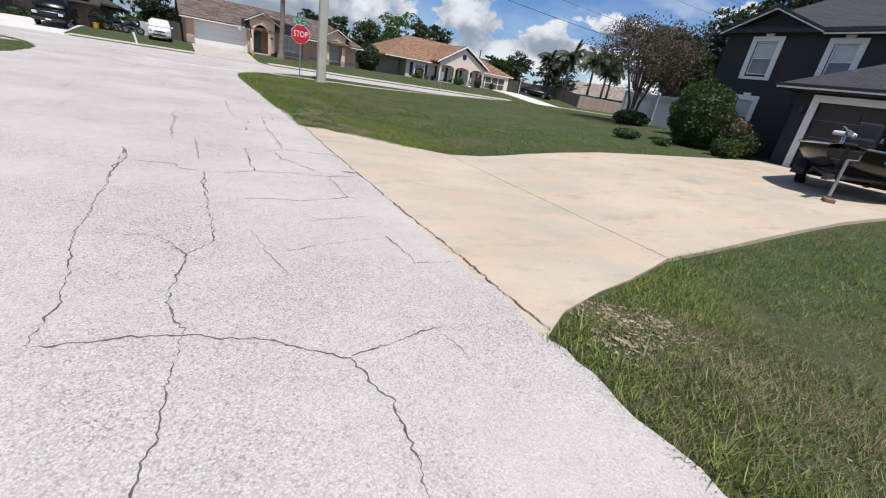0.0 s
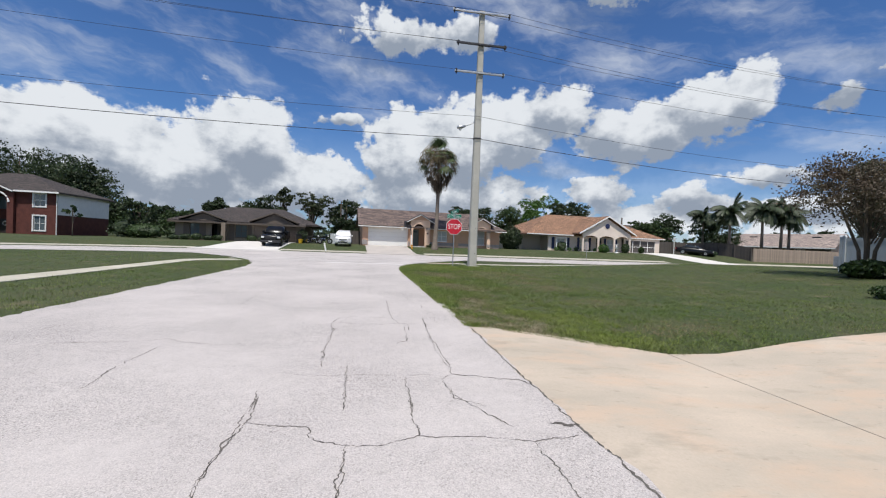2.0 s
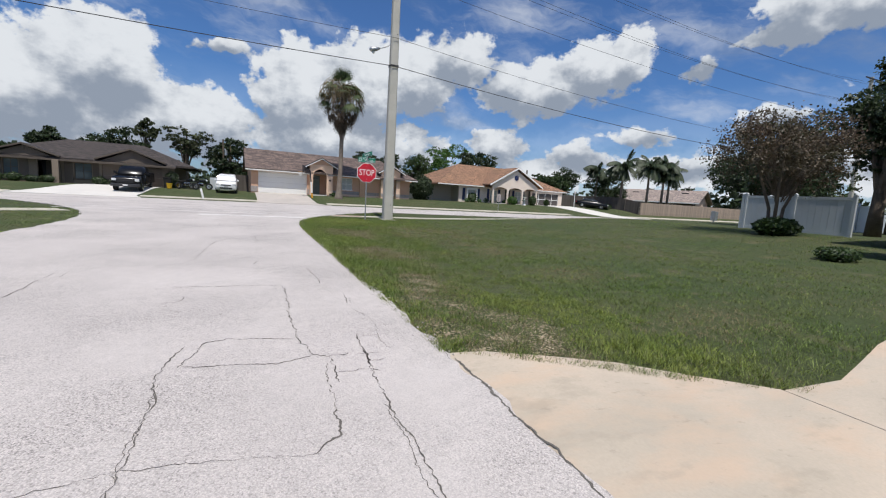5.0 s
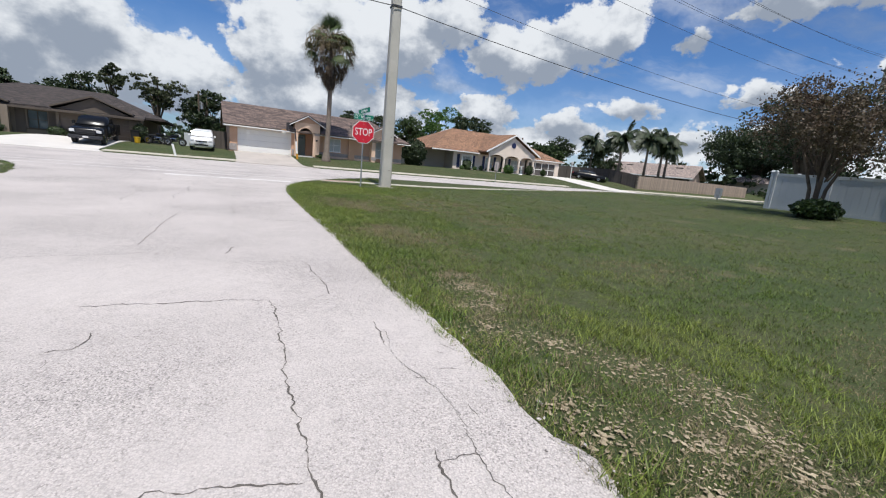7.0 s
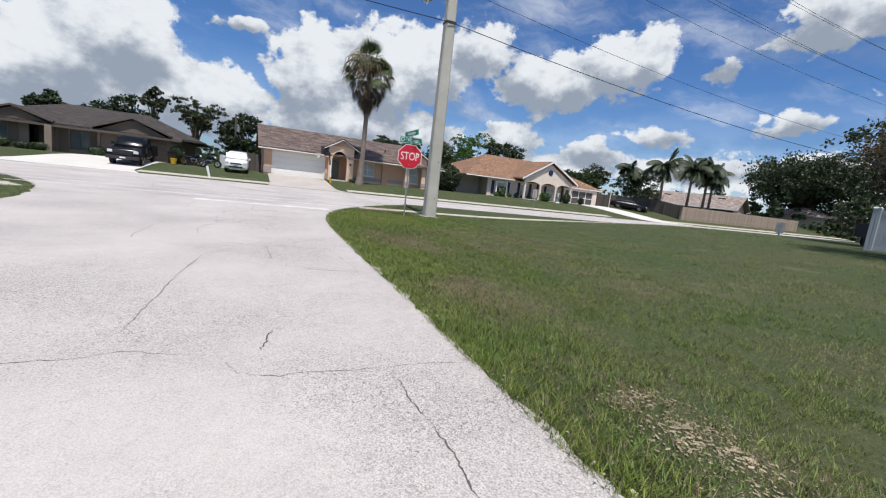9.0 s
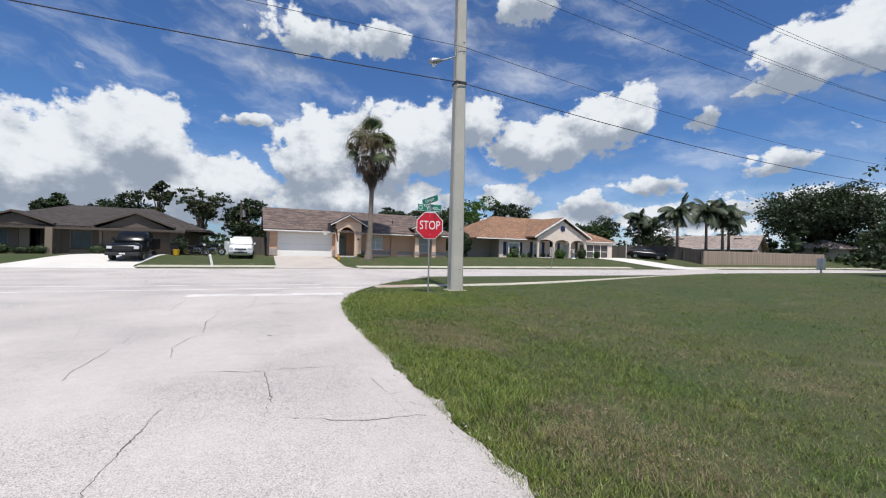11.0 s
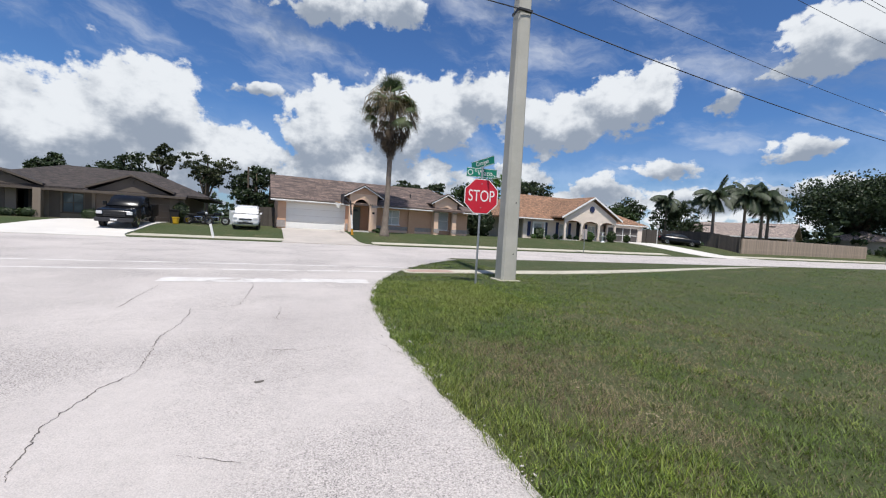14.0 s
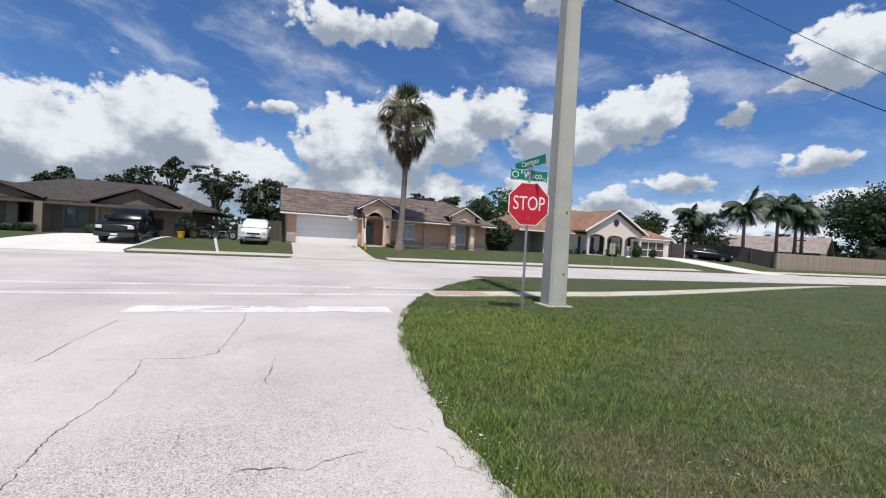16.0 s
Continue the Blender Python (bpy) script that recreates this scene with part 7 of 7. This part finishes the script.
def grass(name, label, material, boxes, height, keep, seed, width, flat=0.9):
    """Blades in small bunches over the boxes (x0, x1, y0, y1, blades a square metre); keep: takes x, y and gives the share that stays."""
    r = np.random.default_rng(seed)
    V = []
    for x0, x1, y0, y1, dens in boxes:
        n = int((x1 - x0) * (y1 - y0) * dens)
        bunches = max(1, n // 7)
        pick = r.integers(0, bunches, n)
        loose = 0.03 + 0.6 / math.sqrt(dens)
        x = r.uniform(x0, x1, bunches)[pick] + r.normal(0, loose, n)
        y = r.uniform(y0, y1, bunches)[pick] + r.normal(0, loose, n)
        k = ~paved(x, y) & (r.random(n) < keep(x, y))
        x, y = x[k], y[k]
        n = len(x)
        wide = width * (1 + 14.0 / math.sqrt(dens) * 0.55)
        z = np.array([land(a, b) for a, b in zip(x, y)]) if n else np.zeros(0)
        h_ = height * r.uniform(0.4, 1.3, n) * (0.35 + 0.6 * grid_noise(x, y, 0.42, 3) + 0.7 * grid_noise(x, y, 0.12, 12))
        a = r.uniform(0, 2 * np.pi, n)
        lean = r.uniform(0.2, 1.0, n) * 1.6 * flat
        w = wide * r.uniform(0.6, 1.3, n)
        p = np.stack([x, y, z], 1)
        sx = np.stack([np.cos(a), np.sin(a), np.zeros(n)], 1) * w[:, None] * 0.5
        b = a + np.pi / 2 + r.normal(0, 0.5, n)
        tip = p + np.stack([np.cos(b) * lean * h_, np.sin(b) * lean * h_, h_], 1)
        V.append(np.stack([p - sx, p + sx, tip], 1).reshape(-1, 3))
    v = np.concatenate(V)
    ob = new(name, mesh_arrays(name, v, np.arange(len(v)).reshape(-1, 3), material))
    return tagged(ob, label, "grass", kind="stuff")


def dryness(x, y):
    """Broad brown drifts in the lawn."""
    d = np.clip(2.2 * (0.6 * grid_noise(x, y, 2.4, 31) + 0.4 * grid_noise(x, y, 0.8, 5) - 0.54), 0, 0.45)
    d = np.maximum(d, 0.9 * spots(x, y, DRY, 1.2))
    d = np.maximum(d, 0.6 * spots(x, y, BARE, 1.7))
    return d * (1 - 0.9 * spots(x, y, LUSH))


def green_keep(x, y):
    thin = np.clip(1.5 * grid_noise(x, y, 0.17, 6) + 0.9 * grid_noise(x, y, 0.5, 16) - 0.35, 0.15, 1)
    return thin * (1 - 0.8 * dryness(x, y)) * (1 - 0.78 * spots(x, y, BARE))


def dry_keep(x, y):
    return np.clip(0.08 + 1.0 * dryness(x, y), 0, 1) * (1 - 0.35 * spots(x, y, BARE))


def lush_keep(x, y):
    edge = np.clip(1.2 - (x - (2.26 - 0.3 * np.clip((y - 8) / 12, 0, 1) + 5.9 * np.clip((y - 21) / 13, 0, None) ** 2.2)) / 0.55, 0, 1)
    return (1 - 0.9 * spots(x, y, BARE)) * np.clip(np.maximum(0.8 * spots(x, y, LUSH), 0.6 * edge) * (0.3 + 1.3 * grid_noise(x, y, 0.14, 15)) + np.clip(3.0 * grid_noise(x, y, 0.5, 14) * grid_noise(x, y, 0.15, 15) - 1.75, 0, 1), 0, 1)


NEAR = [(1.85, 3.4, 8.3, 24.0, 6500), (1.85, 5.2, 24.0, 27.5, 2600), (3.4, 5.2, 7.3, 24.0, 4200), (5.2, 8.0, 7.3, 27.5, 1900), (8.0, 13.0, 7.3, 29.0, 700), (13.0, 24.0, 7.3, 31.0, 220), (2.0, 8.0, 27.5, 34.0, 900), (2.15, 4.2, -1.5, 2.5, 6500), (4.2, 9.0, -1.5, 2.6, 2200), (9.0, 18.0, -2.0, 2.6, 500)]
LEFT = [(-8.1, -4.3, 7.0, 28.0, 450), (-20.0, -8.8, 9.0, 30.0, 130)]
grass("grass", "short green lawn grass with taller tufts", "grass", NEAR + LEFT, 0.05, green_keep, 21, 0.005)
grass("dry_grass", "dry straw-coloured grass among the green", "straw", [(a, b, c, d, e * 0.8) for a, b, c, d, e in NEAR + LEFT], 0.038, dry_keep, 22, 0.004, 1.2)
grass("edge_grass", "ragged longer grass along the road's edge", "grass", [(1.8, 2.6, 8.5, 27.0, 1300), (2.2, 2.8, -1.0, 1.8, 1300)], 0.09, lambda x, y: np.clip(1.9 * grid_noise(x, y, 0.35, 9) - 0.6, 0.0, 1) * (1 - spots(x, y, BARE)), 23, 0.006)
grass("tuft_grass", "bright yellow-green grass tufts and weeds in the lawn", "tuft", [(1.9, 5.4, 8.0, 26.5, 3600), (5.4, 9.0, 8.0, 26.0, 1000), (2.3, 6.0, -1.0, 2.5, 3000)], 0.055, lush_keep, 24, 0.007)


def bare_soil():
    """Sand showing in flecks between the stems, thickest in the middle of each worn spot."""
    rnd = random.Random(8)
    bm = bmesh.new()
    for bx, by, br in BARE + tuple((x, y, r * 0.8) for x, y, r in DRY):
        worn = (bx, by, br) in BARE
        for k in range(int((260 if worn else 60) * br / 0.3)):
            a, d = rnd.uniform(0, 6.28), br * 1.5 * rnd.random() ** 0.8
            x, y = bx + 1.3 * d * math.cos(a), by + d * math.sin(a)
            if x < road_right(y) + 0.05:
                continue
            r = rnd.uniform(0.003, 0.012 if worn else 0.008) * (1.5 - d / (br * 1.5))
            turn, long = rnd.uniform(0, 6.28), rnd.uniform(1.0, 2.4)
            z = land(x, y) + rnd.uniform(0.003, 0.01)
            vs = []
            for i in range(7):
                q = r * rnd.uniform(0.55, 1.2)
                u, v = q * long * math.cos(i * 0.8976), q * math.sin(i * 0.8976)
                vs.append(bm.verts.new((x + u * math.cos(turn) - v * math.sin(turn), y + u * math.sin(turn) + v * math.cos(turn), z)))
            bm.faces.new(vs)
    single("bare_soil", bm, "soil", "pale sand showing where the lawn is worn", "soil", kind="stuff")


bare_soil()


def crumbs():
    """Loose chips of asphalt and sand along the broken road edge."""
    rnd = random.Random(31)
    bm = bmesh.new()
    for i in range(1100):
        y = rnd.choice((rnd.uniform(8.7, 24), rnd.uniform(8.7, 24), rnd.uniform(17, 22.5)))
        x = road_right(y) + rnd.gauss(0.0, 0.07)
        q = 0.003 + 0.012 * rnd.random() ** 3
        m_ = pose(x, y, land(x, y) + 0.018 + q * 0.25, rnd.uniform(-25, 25), rnd.uniform(-25, 25), rnd.uniform(0, 360)) @ Matrix.Diagonal((q * rnd.uniform(0.8, 1.7), q, q * 0.55, 1))
        vs = [bm.verts.new(m_ @ Vector(p)) for p in ((1, 0, 0), (0.2, 0.9, 0.1), (-0.9, 0.3, 0), (-0.3, -0.9, -0.1), (0.1, 0.1, 1), (0, 0, -1))]
        for a, b in ((0, 1), (1, 2), (2, 3), (3, 0)):
            bm.faces.new((vs[a], vs[b], vs[4])), bm.faces.new((vs[b], vs[a], vs[5]))
    single("loose_chips", bm, "asphalt", "loose pale asphalt chips along the road's edge", "gravel", kind="stuff")


crumbs()
# ---- road markings and wear ----


def stripe(name, x0, x1, y0, y1, tilt, label):
    """Worn paint: the strip breaks up into flakes with ragged edges."""
    bm = bmesh.new()
    nx, ny = int((x1 - x0) / 0.05), max(3, int((y1 - y0) / 0.05))
    P = {}
    for i in range(nx + 1):
        for j in range(ny + 1):
            x = x0 + (x1 - x0) * i / nx
            y = y0 + (y1 - y0) * j / ny + tilt * x + (noise.noise((x * 3, j, 0)) * 0.02)
            P[i, j] = bm.verts.new((x, y, 0.0215))
    for i in range(nx):
        for j in range(ny):
            q = P[i, j].co
            edge = 0.12 if j in (0, ny - 1) else 0.0
            if noise.noise((q.x * 1.1, q.y * 5, 2)) + 0.5 * noise.noise((q.x * 9, q.y * 9, 5)) > 0.28 - edge:
                continue
            bm.faces.new((P[i, j], P[i + 1, j], P[i + 1, j + 1], P[i, j + 1]))
    bmesh.ops.delete(bm, geom=[v for v in bm.verts if not v.link_faces], context="VERTS")
    single(name, bm, "paint", label, "road marking", kind="structure")


stripe("stop_line", -1.95, 2.45, 25.95, 26.6, -0.01, "worn white stop line across the road")
stripe("crosswalk_line", -7.5, 3.7, 28.15, 28.4, 0.05, "worn white crossing line")
stripe("crosswalk_line_2", -8.0, 4.3, 29.7, 29.92, 0.0, "worn white crossing line")


def crack(points, width=0.012):
    """A wandering crack between a few turning points, wide and narrow by turns."""
    rnd = random.Random(round(points[0][0] * 911 + points[0][1] * 77))
    line = []
    for (ax, ay), (bx, by) in zip(points, points[1:]):
        l = math.hypot(bx - ax, by - ay)
        n = max(2, int(l / 0.022))
        nx, ny = -(by - ay) / l, (bx - ax) / l
        ph = rnd.uniform(0, 99)
        for k in range(n):
            f = k / n
            o = (0.03 * noise.noise((f * l * 2.7, ph, 0)) + 0.024 * noise.noise((f * l * 11, ph, 5)) + 0.013 * noise.noise((f * l * 36, ph, 7))) * math.sin(math.pi * f) ** 0.4
            line.append((ax + (bx - ax) * f + nx * o, ay + (by - ay) * f + ny * o))
    line.append(points[-1])
    bm = bmesh.new()
    prev = None
    for i, (x, y) in enumerate(line):
        a, b = line[max(0, i - 1)], line[min(len(line) - 1, i + 1)]
        l = math.hypot(b[0] - a[0], b[1] - a[1]) or 1
        nx, ny = -(b[1] - a[1]) / l, (b[0] - a[0]) / l
        w = width * (0.12 + 0.85 * max(0.0, noise.noise((x * 4, y * 4, 8)) + 0.25) + 0.75 * rnd.random() ** 3) * min(1.0, 0.25 + 0.25 * min(i, len(line) - 1 - i))
        j = rnd.uniform(-0.007, 0.007)
        z = land(x, y) + 0.0205
        pair = (bm.verts.new((x + nx * (w / 2 + j), y + ny * (w / 2 + j), z)), bm.verts.new((x - nx * (w / 2 - j), y - ny * (w / 2 - j), z)))
        if prev:
            bm.faces.new((prev[0], prev[1], pair[1], pair[0]))
        prev = pair
    single("crack", bm, "crack", "dark irregular crack in the pale asphalt", "crack", kind="structure")


def cracks(lines, width):
    for l in lines:
        crack(l, width)


# the stretch beside the driveway
cracks([[(0.45, 2.04), (0.37, 2.35), (0.44, 2.94), (0.25, 3.29)], [(0.44, 2.94), (0.6, 3.15), (0.57, 3.73), (0.54, 4.95)], [(-0.1, 2.1), (-0.06, 2.45), (-0.17, 3.23), (-0.19, 4.16), (-0.22, 5.8)],
        [(-0.08, 2.09), (0.45, 2.03), (0.74, 1.93), (1.13, 1.66)], [(1.14, 1.68), (1.68, 1.78)], [(1.13, 1.66), (1.22, 1.36), (1.19, 0.6)], [(1.85, 3.13), (1.88, 2.58), (2.25, 2.56)]], 0.0125)
cracks([[(-0.11, 3.37), (0.23, 3.29)], [(0.71, 4.1), (1.28, 4.08)], [(1.67, 1.72), (1.69, 1.49)], [(0.12, 8.8), (0.17, 6.99)], [(-0.08, 1.73), (-0.2, 1.0)], [(0.45, 2.04), (0.33, 1.1)], [(0.85, 3.35), (1.0, 2.55)],
        [(1.3, 3.5), (1.9, 3.6)], [(1.0, 2.9), (1.9, 3.1)], [(1.49, 8.11), (1.51, 6.5)]], 0.007)
# from the driveway to the junction
cracks([[(-0.22, 5.94), (-0.17, 5.44), (-0.21, 4.83), (-0.17, 4.49)],
        [(-0.17, 5.42), (0.27, 5.32), (0.35, 5.11), (0.55, 5.04), (0.8, 5.02), (1.04, 5.13), (1.03, 6.01)],
        [(0.55, 5.04), (0.52, 4.58), (0.58, 4.24)],
        [(1.04, 5.13), (1.42, 5.09), (1.82, 4.98), (2.2, 5.04)],
        [(1.82, 4.98), (1.83, 4.55), (1.83, 4.18), (1.24, 4.03)],
        [(1.38, 6.23), (1.43, 5.86), (1.75, 5.2)]], 0.0125)
cracks([[(-1.67, 6.17), (-1.75, 6.76), (-1.75, 7.11), (-1.74, 7.6)],
        [(-2.99, 7.72), (-2.63, 7.78), (-2.15, 7.79), (-1.82, 7.97), (-1.59, 7.79), (-1.12, 7.65)],
        [(1.0, 7.71), (1.17, 7.84), (1.2, 8.25), (1.21, 8.9)],
        [(0.16, 9.5), (0.07, 8.93), (0.16, 8.5), (0.16, 7.8), (0.13, 7.38), (0.17, 6.93), (0.2, 6.7)],
        [(1.55, 9.1), (1.51, 7.93), (1.54, 7.4), (1.54, 6.95), (1.52, 6.44)],
        [(1.51, 6.43), (1.38, 6.31), (1.41, 5.79), (1.66, 5.57)],
        [(0.45, 6.8), (0.47, 6.06), (0.5, 5.6)],
        [(1.03, 6.38), (1.04, 5.99), (1.04, 5.59)]], 0.0125)
cracks([[(-1.78, 10.6), (-1.9, 12.9)],
        [(-3.57, 8.4), (-3.46, 8.87)],
        [(-0.25, 6.06), (-0.23, 5.66)],
        [(0.97, 11.69), (1.01, 11.31), (1.02, 10.56), (1.01, 10.15), (1.04, 9.49), (1.14, 9.06), (1.26, 8.99), (1.49, 9.05)],
        [(1.14, 9.06), (0.87, 8.94), (0.2, 9.06)],
        [(1.26, 8.99), (1.26, 8.5)],
        [(1.59, 9.5), (1.55, 9.19), (1.53, 8.8), (1.59, 8.59)],
        [(0.18, 9.03), (0.28, 9.51), (0.46, 9.61), (1.01, 9.48)]], 0.0125)
cracks([[(-0.34, 11.75), (0.17, 11.73), (0.66, 11.76), (0.97, 11.69)],
        [(-0.12, 11.23), (-0.11, 11.1), (-0.15, 10.98), (-0.27, 10.96)],
        [(1.72, 11.05), (1.72, 10.84), (1.69, 10.61)],
        [(1.42, 12.9), (1.45, 12.68), (1.5, 12.37), (1.51, 12.03), (1.51, 11.73)],
        [(-1.74, 12.54), (-1.77, 13.0)],
        [(-0.3, 16.9), (-0.37, 15.84), (-0.38, 14.62), (-0.39, 13.85)],
        [(0.64, 13.84), (0.57, 13.44)],
        [(0.49, 17.8), (0.59, 16.9), (0.55, 16.38)]], 0.0125)
cracks([[(-0.76, 23.23), (-0.65, 22.75), (-0.65, 22.37), (-0.64, 22.05), (-0.68, 21.66), (-0.66, 21.2), (-0.6, 20.85), (-0.55, 20.33), (-0.7, 19.94), (-0.77, 19.32), (-0.63, 18.71)],
        [(-1.5, 19.46), (-1.5, 18.6), (-1.51, 18.32), (-1.45, 18.0)],
        [(-0.28, 17.96), (-0.06, 17.95), (0.25, 17.86), (0.47, 17.81), (0.7, 17.84), (1.09, 17.79)],
        [(0.46, 20.8), (0.74, 20.79), (0.87, 20.72), (1.07, 20.82), (1.25, 20.85)],
        [(0.52, 22.25), (0.53, 23.18)]], 0.0125)
cracks([[(-0.76, 23.23), (-0.34, 23.18), (-0.08, 23.37), (-0.07, 24.04), (-0.05, 25.12), (-0.17, 26.72)],
        [(-1.66, 23.25), (-1.71, 24.47), (-1.74, 25.39)],
        [(0.7, 29.05), (0.91, 31.84)],
        [(-4.0, 30.04), (-4.65, 33.01)],
        [(1.76, 20.79), (1.76, 20.57), (1.88, 20.46)],
        [(0.7, 16.34), (0.96, 16.25), (1.21, 16.13), (1.56, 16.08), (1.87, 16.04)]], 0.0125)
cracks([[(-1.12, 7.65), (-0.61, 7.7), (0.13, 7.85), (0.51, 7.81), (1.0, 7.71)],
        [(-3.25, 10.4), (-2.12, 10.3), (-1.79, 10.46), (-1.37, 10.29)],
        [(-1.37, 8.66), (-1.39, 9.29), (-1.36, 10.25)],
        [(-0.19, 6.55), (0.32, 6.42), (0.72, 6.45), (1.38, 6.4)],
        [(1.77, 10.89), (1.69, 10.45), (1.82, 9.87), (1.75, 9.24), (1.81, 9.01)],
        [(1.56, 9.41), (1.79, 9.4)],
        [(1.47, 9.0), (1.68, 8.97)],
        [(1.26, 8.66), (1.53, 8.67)],
        [(1.53, 8.8), (1.71, 8.82)],
        [(-0.22, 10.86), (-0.22, 10.75)],
        [(0.47, 6.61), (0.47, 5.87)],
        [(1.83, 4.18), (2.3, 3.98)]], 0.006)
cracks([[(-1.66, 13.2), (-1.43, 13.34), (-0.5, 13.43), (-0.23, 13.51), (0.01, 13.44), (0.33, 13.35), (0.45, 13.08), (0.72, 13.02), (1.12, 13.04), (1.75, 13.07), (2.03, 13.06)],
        [(1.6, 17.24), (1.68, 16.5), (1.74, 16.1)],
        [(-0.63, 17.52), (-0.29, 17.4)],
        [(-2.3, 19.45), (-1.5, 19.46)],
        [(0.09, 18.79), (0.47, 18.62)],
        [(-1.47, 19.73), (-1.53, 20.52)],
        [(-2.3, 20.56), (-2.5, 21.3)],
        [(0.09, 21.07), (0.07, 21.38)],
        [(-1.81, 23.05), (-1.66, 23.25), (-1.4, 23.27), (-0.75, 23.19)],
        [(1.91, 12.46), (2.12, 12.53)]], 0.006)
cracks([[(1.52, 6.44), (1.72, 6.38), (1.94, 6.28), (2.16, 6.24), (2.23, 6.12)]], 0.03)
# the seam where asphalt meets the driveway
crack([(2.26, 8.7), (2.24, 6.4), (2.27, 4.0), (2.33, 1.6)], 0.026)
crack([(2.05, 5.25), (2.27, 5.2)], 0.05)


def edge_cracks():
    """Fine broken network where the asphalt crumbles towards the grass."""
    rnd = random.Random(12)
    bm = bmesh.new()
    for i in range(46):
        y = rnd.choice((rnd.uniform(8.6, 11.5), rnd.uniform(9, 24), rnd.uniform(19.5, 23)))
        x = road_right(y) - 0.05 - 0.38 * rnd.random() ** 2
        a, l = rnd.choice((rnd.uniform(1.2, 1.9), rnd.uniform(-0.3, 0.5), rnd.uniform(2.2, 2.7))), rnd.uniform(0.05, 0.22)
        prev = None
        for k in range(8):
            w = rnd.uniform(0.0012, 0.0035) * (1 - abs(k - 3.5) / 5)
            pair = (bm.verts.new((x - w * math.sin(a), y + w * math.cos(a), 0.0203)), bm.verts.new((x + w * math.sin(a), y - w * math.cos(a), 0.0203)))
            if prev:
                bm.faces.new((prev[0], prev[1], pair[1], pair[0]))
            prev = pair
            a += rnd.uniform(-0.3, 0.3)
            x, y = min(x + l / 7 * math.cos(a), road_right(y) - 0.03), y + l / 7 * math.sin(a)
    single("edge_crack", bm, "crack", "fine cracks along the crumbling asphalt edge", "crack", kind="stuff")


edge_cracks()
# tactile paving at the pavement's end
sheet("tactile_paving", [((4.15, 28.55), (4.15, 29.1)), ((5.0, 28.55), (5.0, 29.2)), ((5.7, 28.6), (5.7, 29.25))], 2, 0.026, "redbrick", "worn red tactile paving at the pavement's end", "pavement")
single("dark_leaf", loft([[(0.0, -0.04, 0.022), (0.05, 0.0, 0.03), (0.0, 0.04, 0.022)], [(0.12, -0.03, 0.022), (0.13, 0.0, 0.032), (0.12, 0.03, 0.022)]]), "crack", "dark dropped seed pod on the asphalt", "seed pod", pose(0.43, 19.87, 0.009, 0, 0, 20) @ Matrix.Scale(0.6, 4))
